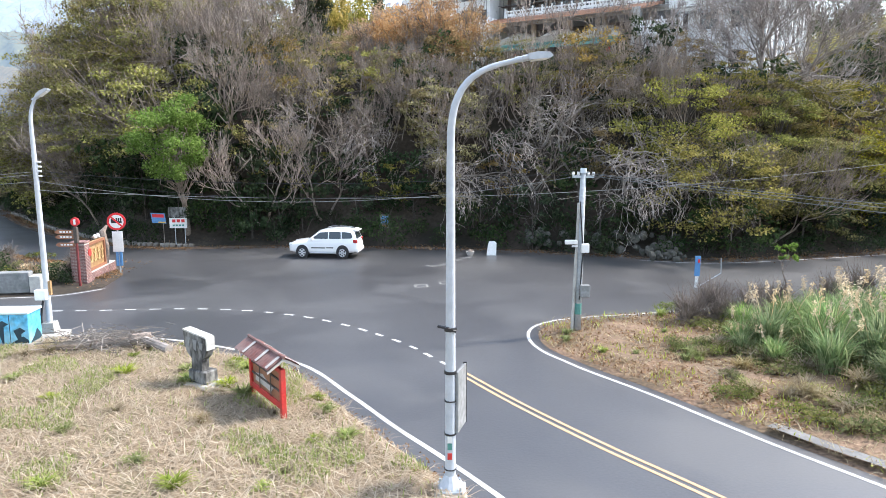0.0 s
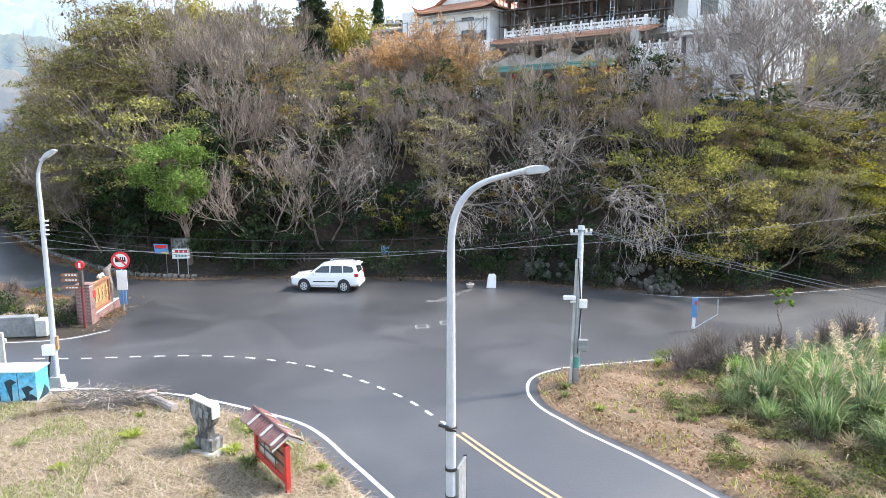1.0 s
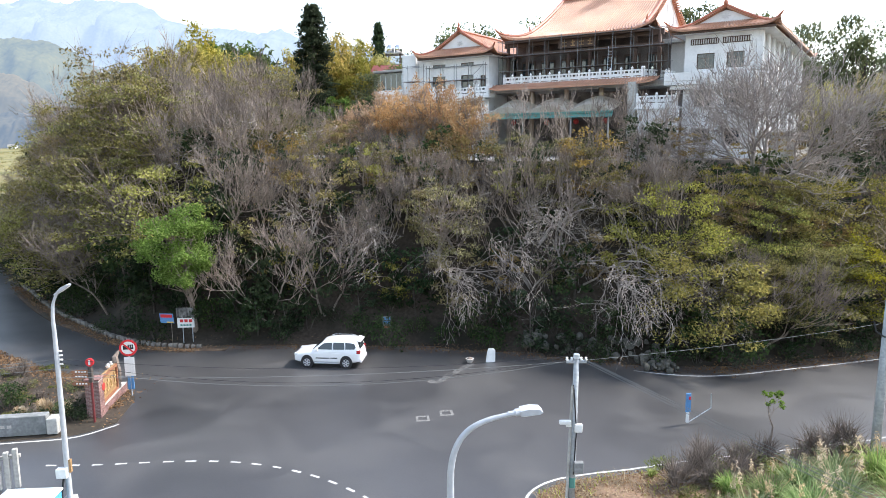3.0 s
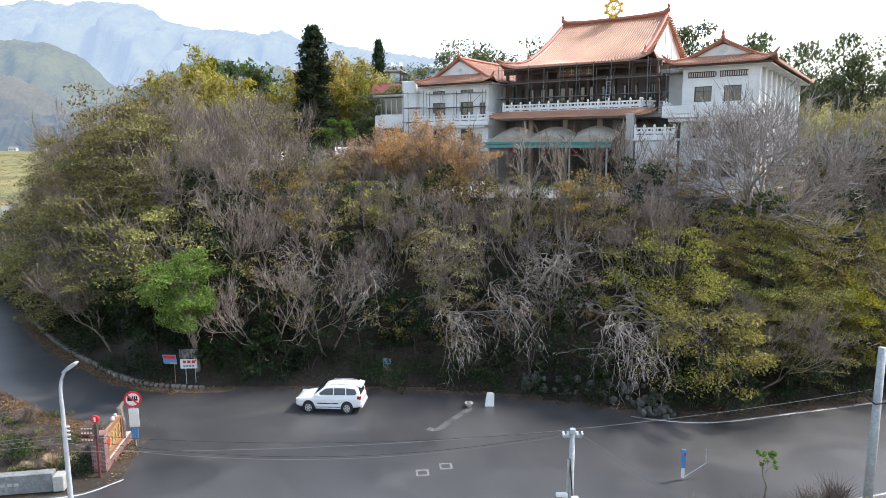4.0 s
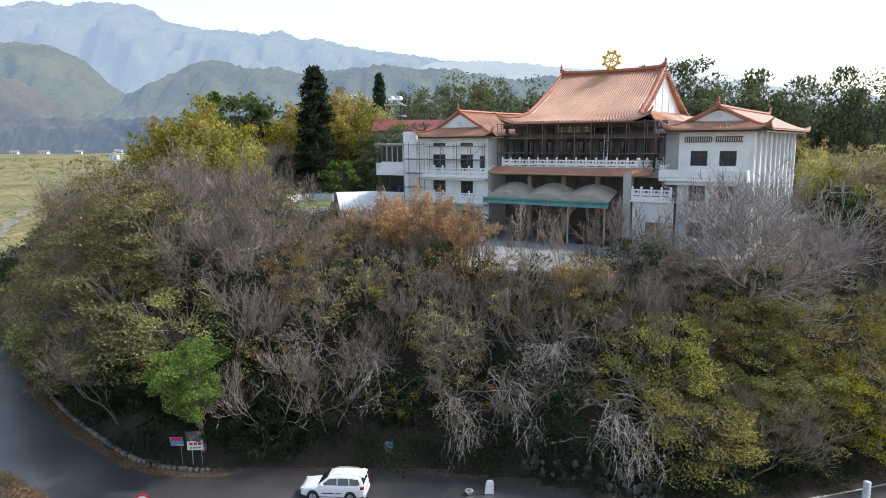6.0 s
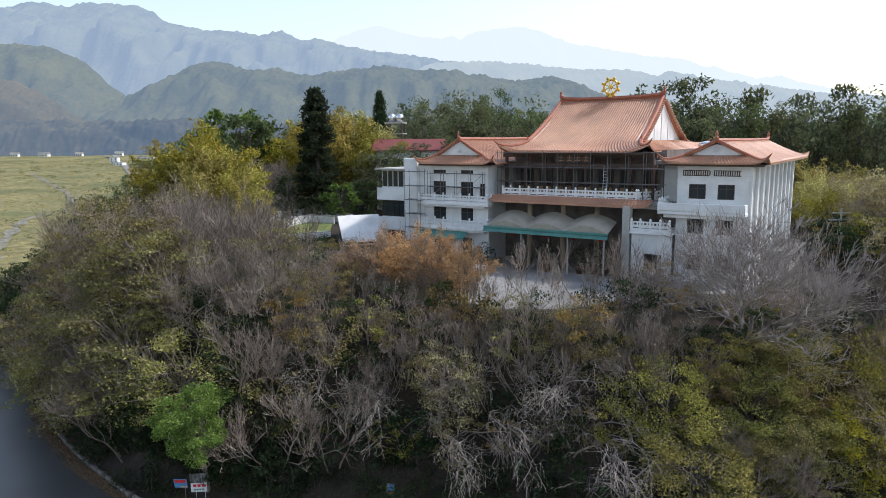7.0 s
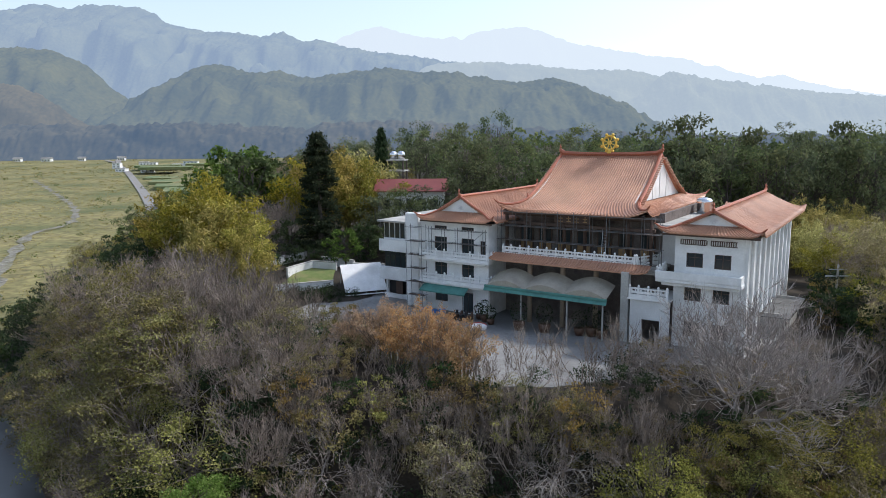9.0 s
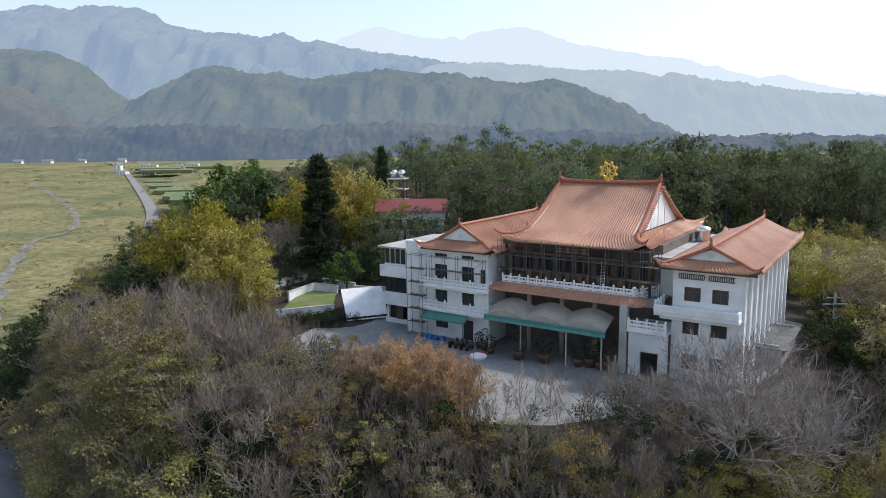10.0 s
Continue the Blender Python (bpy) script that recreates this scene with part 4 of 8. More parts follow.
# left of the temple: low bamboo and shrubs by the garden walls, tall bamboo towards the valley
for x, y, s in ((-21.5, 79, 0.40), (-19.8, 76, 0.36), (-24, 83, 0.45), (-27.5, 87, 0.45), (-26, 92, 0.48), (-31, 94, 0.42), (-22.5, 74, 0.36), (-29, 83, 0.36), (-33, 99, 0.45), (-36, 104, 0.5), (-41, 101, 0.4), (-45, 108, 0.42), (-25, 78, 0.36), (-48, 102, 0.36), (-39, 110, 0.45)):
    plant(pick.choice(BAMBOO), x, y, s, pick.uniform(0, 360))
for x, y, s in ((-30, 85, 1.35), (-33, 88, 1.3), (-27.6, 87, 1.2), (-36, 91, 1.2), (-31, 91, 1.4), (-25.4, 84, 0.95), (-38.5, 95, 1.15), (-34, 95, 1.3), (-41, 98, 0.9), (-16.5, 115, 1.6), (-12, 113, 1.4), (-20, 119, 1.6), (-14, 120, 1.5), (-25, 121, 1.4), (-46, 124, 0.8), (-52, 131, 0.9)):
    plant(pick.choice(BAMBOO), x, y, s, pick.uniform(0, 360), tall=1.05)
for x, y, s in ((-36, 87, 1.2), (-40, 91, 1.2), (-38, 95, 1.3), (-33, 84, 1.1), (-43, 96, 1.1), (-34.5, 91, 1.0), (-47, 92, 1.0), (-52, 98, 1.0), (-20.5, 71.5, 0.8), (-30, 78, 0.9), (-36, 80, 1.0), (-42, 84, 1.0)):
    plant(pick.choice(SHRUB), x, y, s, pick.uniform(0, 360))
for x, y, s in ((-30, 112, 0.85), (-34, 118, 0.9), (-27, 106, 0.75), (-31, 104, 0.7), (-37, 113, 0.8), (-28, 116, 0.9)):
    plant(pick.choice(BARE), x, y, s, pick.uniform(0, 360))
for x, y, s in ((-35, 124, 1.75), (-39, 129, 1.9), (-42.5, 134, 1.6), (-33, 131, 1.6), (-47, 138, 1.4), (-66, 205, 1.3), (-58, 190, 1.3)):
    plant(pick.choice(GREEN_TREE), x, y, s, pick.uniform(0, 360))
for x, y, s in ((-35, 165, 1.7), (-42, 176, 1.7), (-28, 160, 1.5), (-48, 186, 1.7), (-31, 176, 1.8), (-38, 152, 1.3)):
    plant(pick.choice(BROWN), x, y, s, pick.uniform(0, 360))
plant(CONIFER, -19.5, 105, 1.5, 0, tall=0.93)
plant(CONIFER, -11.6, 126, 0.85, 0, tall=1.6)
for x, y, s in ((-14.5, 97, 0.62), (-9, 100, 0.65), (-12, 104, 0.6), (-24, 104, 0.7)):
    plant(GREEN_TREE[0], x, y, s, pick.uniform(0, 360))


for x, y, s in ((-9, 104, 0.75), (-6.5, 107, 0.85), (-4, 106, 0.8), (-1.5, 108, 0.9), (1, 107, 0.85), (3.5, 110, 0.9), (6, 109, 0.9), (-11, 108, 0.8), (9, 112, 0.9)):
    plant(pick.choice(EVERGREEN), x, y, s, pick.uniform(0, 360))


def woods(x0, x1, y0, y1, gap, choose, size, keep=None, seed=1, tall=(0.9, 1.15)):
    r = random.Random(seed)
    done = []
    for _ in range(5000):
        x, y = r.uniform(x0, x1), r.uniform(y0, y1)
        if any((x - a) ** 2 + (y - b) ** 2 < gap * gap for a, b in done) or (keep and not keep(x, y)):
            continue
        done.append((x, y))
        plant(choose(r), x, y, r.uniform(*size), r.uniform(0, 360), tall=r.uniform(*tall))


woods(-92, -36, 68, 200, 2.8, lambda r: r.choice(SHRUB + SHRUB + SHRUB + BUSHES[1:]), (0.85, 1.35), keep=lambda x, y: (-3 if y < 86 else -9) < float(foot_distance(x, y)) < 8 and (y > 76 or float(foot_distance(x, y)) > 1.5), seed=25)
woods(-62, -34, 92, 124, 3.6, lambda r: r.choice(SHRUB + BUSHES + LOW_OLIVE), (0.8, 1.2), keep=lambda x, y: 7 < float(foot_distance(x, y)), seed=28)
woods(-92, -50, 118, 200, 5.2, lambda r: r.choice(GREEN_TREE + EVERGREEN), (0.45, 0.65), keep=lambda x, y: 3 < float(foot_distance(x, y)) < 16 and not (-62 < x < -40 and 118 < y < 152), seed=26)
woods(2, 110, 105, 132, 6.4, lambda r: r.choice(EVERGREEN + EVERGREEN + GREEN_TREE[:1]), (1.12, 1.3), keep=lambda x, y: y > 107 + max(0.0, 22 - x) * 0.45 + max(0.0, x - 44) * 0.9 and x < y * 0.74, seed=20, tall=(1.15, 1.25))
for x, y, s in ((48, 124, 1.65), (54, 127, 1.6), (43, 127, 1.45), (66, 129, 1.45), (84, 132, 1.5), (89, 131, 1.55), (60, 127, 1.35), (74, 131, 1.35), (20, 120, 1.4), (12, 119, 1.35), (4, 117, 1.3)):
    plant(EVERGREEN[int(x) % 3], x, y, s, pick.uniform(0, 360))
for x, y, top in ((47.6, 119.5, 37.6), (43.4, 118.0, 36.6), (54.8, 115.5, 34.6), (59.6, 118.5, 33.8), (73.5, 121.0, 35.6), (78.6, 123.5, 35.0), (38.6, 116.5, 36.0), (66.5, 121.0, 32.6)):
    k = (top - float(land(x, y))) / 13.0
    plant(EVERGREEN[int(y) % 3], x, y, k * 0.8, x * 37 % 360, tall=1.25)
woods(-30, 170, 132, 215, 9.0, lambda r: r.choice(EVERGREEN + EVERGREEN + GREEN_TREE[:1] + OLIVE[:1] + BARE[:1]), (0.9, 1.3), keep=lambda x, y: not (-30 < x < 2 and y < 150) and abs(x) < y * 0.74, seed=21)
woods(-70, -24, 150, 290, 9, lambda r: r.choice(BARE[:1] + OLIVE + GREEN_TREE + EVERGREEN), (0.9, 1.3), keep=lambda x, y: float(foot_distance(x, y)) > 12 and x > -0.3 * y, seed=22)
woods(38, 118, 58, 152, 4.3, lambda r: r.choice(DULL_BAMBOO * 4 + BAMBOO + BARE[:2] + OLIVE[:1] + SHRUB[:1]), (0.65, 1.0), keep=lambda x, y: x > 40.5 + max(0.0, y - 66) * 0.36 and x < y * 0.76 and y < 110 + (x - 50) * 0.5, seed=23)
woods(33, 60, 54, 84, 2.7, lambda r: r.choice(SHRUB + SHRUB + LOW_OLIVE[:1] + THICKET[:1]), (0.8, 1.25), keep=lambda x, y: x > (40.0 if y < 69 else 38.2 + (y - 67.2) * 0.55) and x < y * 0.76, seed=27)

# wood over the back of the hill, too far to tell tree from tree
far = Geo()
r = random.Random(77)
for i in range(420):
    x, y = r.uniform(-60, 330), r.uniform(215, 430)
    if float(foot_distance(x, y)) < 6 or abs(x) > y * 0.8:
        continue
    h = float(land(x, y))
    top, wide = r.uniform(8, 14), r.uniform(3.5, 6)
    for k in range(90):
        d = rand_dir(r)
        leaf(far, r, (x + d.x * wide, y + d.y * wide, h + top * 0.55 + d.z * top * 0.5), r.uniform(1.0, 2.0), up=0.5, slim=0.7)
tagged(part("far_woods", far, LEAF_EVERGREEN), "dark mixed wood over the back of the hill", "woods", kind="stuff")

# ---- the valley and the far hills ----


def ridge(name, label, y0, depth, crest, mat, seed, nx=300, ny=26, jag=4.0, gully=0.55, canopy=0.0):
    """A wooded range: a crest through its summits and saddles, spurs and gullies down its side towards the valley, and tree crowns over it."""
    cx, cz = [c[0] for c in crest], [c[1] for c in crest]
    x0, x1 = cx[0], cx[-1]
    g = Geo()
    rows = []
    for i in range(ny):
        t = i / (ny - 1)
        s = min(1.0, t / 0.8)
        row = []
        for j in range(nx):
            x = x0 + (x1 - x0) * j / (nx - 1)
            k = min(len(cx) - 2, max(0, int(np.searchsorted(cx, x)) - 1))
            f = (x - cx[k]) / (cx[k + 1] - cx[k])
            f = f * 0.5 + (f * f * (3 - 2 * f)) * 0.5
            top = cz[k] + (cz[k + 1] - cz[k]) * f
            y = y0 + depth * t
            bend = x + 0.35 * depth * (t - 0.5) * noise.noise(Vector((x / (y0 * 0.2), seed, 0.7)))
            spur = gully * (1.3 * noise.noise(Vector((bend / (y0 * 0.075) + seed, t * 3.6, 3.1))) + 0.8 * noise.noise(Vector((bend / (y0 * 0.03), t * 7.0, seed))) + 0.1 * noise.noise(Vector((bend / (y0 * 0.012), t * 14.0, seed))))
            prof = math.sin(s * math.pi / 2) ** 1.25
            z = -14 + (top + 14) * prof * (1 + 1.3 * spur * math.sin(math.pi * s))
            z = min(z, -14 + (top + 14) * (0.5 + 0.5 * s))
            z += jag * (noise.noise(Vector((x / (jag * 5.5), y / (jag * 6), seed))) + 0.8 * noise.noise(Vector((x / (jag * 14), y / (jag * 14), seed)))) * min(1.0, t * 4)
            if canopy:
                z += canopy * (abs(noise.noise(Vector((x / (canopy * 2.4), y / (canopy * 2.4), seed)))) + 0.6 * noise.noise(Vector((x / canopy, y / canopy, seed)))) * min(1.0, 0.3 + t * 4)
            if t > 0.85:
                z *= 1 - (t - 0.85) * 2
            row.append((x, y, z))
        rows.append(row)
    g.grid(rows)
    ob = part(name, g, mat, smooth=True)
    return tagged(ob, label, "mountain", kind="structure")


# Haze is put into each range's material as emission, with its own tint and share.
R5 = painted_haze("air_farthest", (0.07, 0.10, 0.06), (0.63, 0.69, 0.735), 0.92)
R4 = painted_haze("air_far", (0.16, 0.19, 0.11), (0.30, 0.385, 0.53), 0.66)
R3 = painted_haze("air_middle", (0.125, 0.135, 0.06), (0.165, 0.225, 0.305), 0.6)
R3B = painted_haze("air_middle_pale", (0.15, 0.17, 0.10), (0.42, 0.49, 0.56), 0.75)
R2 = painted_haze("air_near", (0.135, 0.122, 0.075), (0.175, 0.22, 0.28), 0.55)
R1 = painted_haze("air_valley", (0.12, 0.115, 0.075), (0.12, 0.18, 0.275), 0.52)
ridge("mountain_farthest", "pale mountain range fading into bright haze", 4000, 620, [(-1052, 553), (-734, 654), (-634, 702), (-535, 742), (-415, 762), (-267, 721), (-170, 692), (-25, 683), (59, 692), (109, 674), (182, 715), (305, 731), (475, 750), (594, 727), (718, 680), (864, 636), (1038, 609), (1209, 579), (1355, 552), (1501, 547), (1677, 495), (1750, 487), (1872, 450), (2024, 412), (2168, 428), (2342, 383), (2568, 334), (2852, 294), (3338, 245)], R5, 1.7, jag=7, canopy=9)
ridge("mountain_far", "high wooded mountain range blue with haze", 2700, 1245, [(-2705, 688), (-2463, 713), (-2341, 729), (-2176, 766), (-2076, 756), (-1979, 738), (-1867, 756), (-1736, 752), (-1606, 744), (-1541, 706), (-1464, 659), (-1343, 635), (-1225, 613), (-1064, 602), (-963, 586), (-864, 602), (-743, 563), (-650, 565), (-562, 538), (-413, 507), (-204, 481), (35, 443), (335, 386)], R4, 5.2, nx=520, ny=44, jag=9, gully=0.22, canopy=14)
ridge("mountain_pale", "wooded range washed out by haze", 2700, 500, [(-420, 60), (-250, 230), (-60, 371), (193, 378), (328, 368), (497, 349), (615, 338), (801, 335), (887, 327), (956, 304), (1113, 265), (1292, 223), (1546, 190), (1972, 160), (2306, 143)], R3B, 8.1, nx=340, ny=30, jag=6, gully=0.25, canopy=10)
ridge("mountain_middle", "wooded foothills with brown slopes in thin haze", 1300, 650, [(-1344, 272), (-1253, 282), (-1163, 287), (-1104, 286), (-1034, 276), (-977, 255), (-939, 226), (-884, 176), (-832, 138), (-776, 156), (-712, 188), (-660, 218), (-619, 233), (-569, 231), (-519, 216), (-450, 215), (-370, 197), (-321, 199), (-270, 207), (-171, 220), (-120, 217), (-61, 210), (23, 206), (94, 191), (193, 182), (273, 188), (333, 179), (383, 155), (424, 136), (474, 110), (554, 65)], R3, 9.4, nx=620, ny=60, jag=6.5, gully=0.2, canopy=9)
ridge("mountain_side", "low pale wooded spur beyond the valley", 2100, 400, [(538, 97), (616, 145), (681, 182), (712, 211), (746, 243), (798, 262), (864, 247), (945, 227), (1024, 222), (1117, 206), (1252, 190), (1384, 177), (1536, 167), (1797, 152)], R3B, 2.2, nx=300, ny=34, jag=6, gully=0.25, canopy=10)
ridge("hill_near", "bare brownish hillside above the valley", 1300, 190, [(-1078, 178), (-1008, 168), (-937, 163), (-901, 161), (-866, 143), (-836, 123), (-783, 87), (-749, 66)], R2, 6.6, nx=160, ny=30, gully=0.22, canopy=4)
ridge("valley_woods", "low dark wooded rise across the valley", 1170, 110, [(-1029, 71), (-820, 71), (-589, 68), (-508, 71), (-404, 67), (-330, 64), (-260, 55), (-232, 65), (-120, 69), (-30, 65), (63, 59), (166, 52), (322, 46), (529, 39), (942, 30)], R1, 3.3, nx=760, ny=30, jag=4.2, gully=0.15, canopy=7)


def flat_band(name, pts, width, label, category, mat, lift, step=8.0):
    ob = part(name, Geo().grid([[(p.x + s * width(i) * n.x, p.y + s * width(i) * n.y, float(land(p.x, p.y)) + lift) for i, (p, n) in enumerate(pts)] for s in (-0.5, 0.5)]), mat)
    return tagged(ob, label, category, kind="structure")


def with_normals(pts):
    q = spline(pts, 8.0)
    out = []
    for i, p in enumerate(q):
        d = (q[min(i + 1, len(q) - 1)] - q[max(i - 1, 0)]).normalized()
        out.append((p, Vector((-d.y, d.x))))
    return out


GRAVEL = material("river_gravel", (0.20, 0.19, 0.16), 0.9, 0.6, 0.12, 0.8, 0.8, second=(0.15, 0.14, 0.065), world_space=True)
PADDY = material("paddy", (0.12, 0.16, 0.065), 0.95, 0.3, 0.03, 0.4, 0.3, second=(0.20, 0.20, 0.09), world_space=True)
stream = with_normals([(-112, 160), (-138, 203), (-153, 231), (-178, 280), (-190, 308), (-194, 345), (-232, 419), (-286, 500), (-346, 586), (-420, 690)])
flat_band("stream_bed", stream, lambda i: 3.6 + 1.8 * math.sin(i * 1.7) + 1.6 * math.sin(i * 3.9), "stony dry stream bed in the river flat", "stream", GRAVEL, 0.3)
lane = with_normals([(-118, 272), (-148, 334), (-182, 415), (-232, 518), (-298, 648), (-387, 821), (-480, 993), (-560, 1120)])
flat_band("valley_lane", lane, lambda i: 7.0, "pale concrete lane along the river flat", "road", material("lane_concrete", (0.22, 0.205, 0.185), 0.9, 0.15, 0.05, 2.0, 0.2, second=(0.24, 0.235, 0.225), world_space=True), 0.8)
r = random.Random(31)
for i in range(16):
    y = 335 + (i // 2) * 70 + r.uniform(-6, 6)
    lx = float(np.interp(y, [p.y for p, n in lane], [p.x for p, n in lane]))
    x0 = lx + 10 + (i % 2) * 62
    w, h = r.uniform(52, 62), r.uniform(44, 54)
    z = max(float(land(x0, y + h)), float(land(x0 + w, y + h))) + 0.3
    plot = part("paddy_field", Geo().prism([(x0, y), (x0 + w, y + 4), (x0 + w - 14, y + h), (x0 - 16, y + h - 3)], z - 3, z), PADDY)
    tagged(plot, "flat green paddy field in the valley", "field", "paddy fields", kind="structure")
REED_FLAT = foliage("leaf_reed", (0.23, 0.20, 0.075), (0.37, 0.30, 0.12), (0.52, 0.41, 0.19), 0.5)
SCRUB_FLAT = foliage("leaf_scrub", (0.05, 0.07, 0.025), (0.10, 0.115, 0.04), (0.17, 0.165, 0.06), 0.3)
scrub, bushes = Geo(), Geo()
for i in range(15000):
    y = 95 + 900 * r.random() ** 1.9
    fx = float(np.interp(y, FOOT_Y[:6][::-1], FOOT_X[:6][::-1]))
    x = fx - 12 - r.random() * (70 + y * 0.6)
    if noise.noise(Vector((x * 0.035, y * 0.018, 4.0))) < r.uniform(-0.9, 0.9):
        continue
    h = float(land(x, y))
    k = 0.25 + y / 900
    for q in range(3):
        d = Vector((r.gauss(0, 0.35), r.gauss(0, 0.35), 1)) * k * r.uniform(0.6, 1.5)
        e = Vector((1, r.uniform(-0.4, 0.4), 0)) * k * r.uniform(0.2, 0.5)
        p = Vector((x + r.gauss(0, k), y + r.gauss(0, k * 1.5), h - 0.1))
        n = len(scrub.v)
        scrub.v += [tuple(p - e), tuple(p + e), tuple(p + d)]
        scrub.f.append((n, n + 1, n + 2))
for i in range(130):
    y = 100 + 800 * r.random() ** 1.5
    fx = float(np.interp(y, FOOT_Y[:6][::-1], FOOT_X[:6][::-1]))
    x = fx - 12 - r.random() ** 1.6 * (60 + y * 0.5)
    h = float(land(x, y))
    k = r.uniform(0.7, 1.6) * (0.8 + y / 700)
    for q in range(34):
        d = rand_dir(r)
        leaf(bushes, r, (x + d.x * k * 1.3, y + d.y * k * 1.3, h + k * 0.6 + d.z * k * 0.6), k * 0.42, up=0.8, slim=0.7)
tagged(part("river_scrub", scrub, REED_FLAT), "tussocks of yellowing reeds over the river flat", "scrub", kind="stuff")
tagged(part("river_bushes", bushes, SCRUB_FLAT), "scattered green bushes over the river flat", "scrub", kind="stuff")


def far_house(x, y, w, d, h, roof_mat, label):
    z = float(land(x, y)) + 0.5
    hs = thing("house", label, "house", (x, y, z), r.uniform(-15, 15), "valley houses")
    part("wall", Geo().box(-w / 2, -d / 2, 0, w / 2, d / 2, h), WALL_WHITE, hs)
    part("roof", Geo().side([(-d / 2 - 1, h), (0, h + 2.6), (d / 2 + 1, h)], -w / 2 - 1, w / 2 + 1), roof_mat, hs)
    for k in range(3):
        part("window", Geo().box(-w / 2 + w * (k + 0.5) / 3 - 1, -d / 2 - 0.1, 1.2, -w / 2 + w * (k + 0.5) / 3 + 1, -d / 2 - 0.02, 3.0), DARK_GLASS, hs)


def block_house(x, y, w, d, h, turn):
    """A flat-roofed valley house: parapet, roof slab, a door and windows on each storey."""
    hs = thing("house", "white flat-roofed village house in the valley", "house", (x, y, float(land(x, y)) + 0.4), turn, "valley houses")
    part("wall", Geo().box(-w / 2, -d / 2, -2, w / 2, d / 2, h), WALL_WHITE, hs)
    part("roof", Geo().box(-w / 2 - 0.4, -d / 2 - 0.4, h, w / 2 + 0.4, d / 2 + 0.4, h + 0.5), CONCRETE, hs)
    n = max(2, int(w / 4))
    for z in np.arange(1.0, h - 1.5, 3.0):
        for k in range(n):
            c = -w / 2 + w * (k + 0.5) / n
            part("window", Geo().box(c - 0.8, -d / 2 - 0.08, z, c + 0.8, -d / 2 - 0.02, z + 1.4), DARK_GLASS, hs)


for x, y, w, d, h, turn in ((-396, 905, 21, 9, 6.5, 6), (-372, 860, 16, 8, 4, -8), (-352, 800, 14, 8, 3.6, 5), (-392, 820, 12, 9, 3.4, -4), (-436, 900, 10, 8, 6.5, 3), (-418, 940, 12, 8, 6, 10), (-364, 925, 15, 8, 3.5, 0), (-330, 880, 18, 9, 3.4, 4)):
    block_house(x, y, w, d, h, turn)
for x, y, w in ((-640, 1090, 16), (-520, 1090, 11), (-600, 1120, 10), (-700, 1110, 12)):
    far_house(x, y, w, 7, 4.5, PAVING, "small pale farmhouse far off in the valley")
for x, w, z in ((75, 14, 43), (97, 20, 42), (122, 12, 39), (200, 12, 37), (235, 24, 36), (264, 10, 36), (-15, 8, 50), (-44, 6, 51), (450, 26, 33), (560, 30, 33)):
    hs = thing("house", "white house on the far wooded rise", "house", (x, 1256, z - 3), r.uniform(-10, 10), "hillside houses")
    part("wall", Geo().box(-w / 2, -5, -30, w / 2, 5, 7), WALL_WHITE, hs)
    part("roof", Geo().side([(-6, 7), (0, 9), (6, 7)], -w / 2 - 1, w / 2 + 1), PAVING, hs)

# ---- temple ----
TU, TV = Vector((0.829, -0.559, 0)), Vector((0.559, 0.829, 0))
T0 = TU * -50.3 + TV * 66.4 + Vector((0, 0, COURT))
temple = thing("temple", "white walled temple with orange tiled sweeping roofs", "temple", T0, -34)


def pierced(x0, x1, z0, z1, y0, y1, holes):
    """A wall with openings right through it; holes are (x0, z0, x1, z1)."""
    g = Geo()
    zs = sorted({z0, z1, *[h[1] for h in holes], *[h[3] for h in holes]})
    for za, zb in zip(zs, zs[1:]):
        cut = sorted((h[0], h[2]) for h in holes if h[1] <= za and h[3] >= zb)
        x = x0
        for a, b in cut + [(x1, x1)]:
            if a > x + 1e-4:
                g.box(x, y0, za, a, y1, zb)
            x = b
    return g


def ring(x0, z0, x1, z1, y0, y1, w, swap=False):
    """A window frame all in one piece."""
    v = []
    for y in (y0, y1):
        v += [(x0, y, z0), (x1, y, z0), (x1, y, z1), (x0, y, z1), (x0 + w, y, z0 + w), (x1 - w, y, z0 + w), (x1 - w, y, z1 - w), (x0 + w, y, z1 - w)]
    f = []
    for i in range(4):
        j = (i + 1) % 4
        f += [(i, j, 4 + j, 4 + i), (8 + j, 8 + i, 12 + i, 12 + j), (j, i, 8 + i, 8 + j), (4 + i, 4 + j, 12 + j, 12 + i)]
    if swap:
        v = [(y, x, z) for x, y, z in v]
    g = Geo()
    g.v += v
    g.f += f
    return g


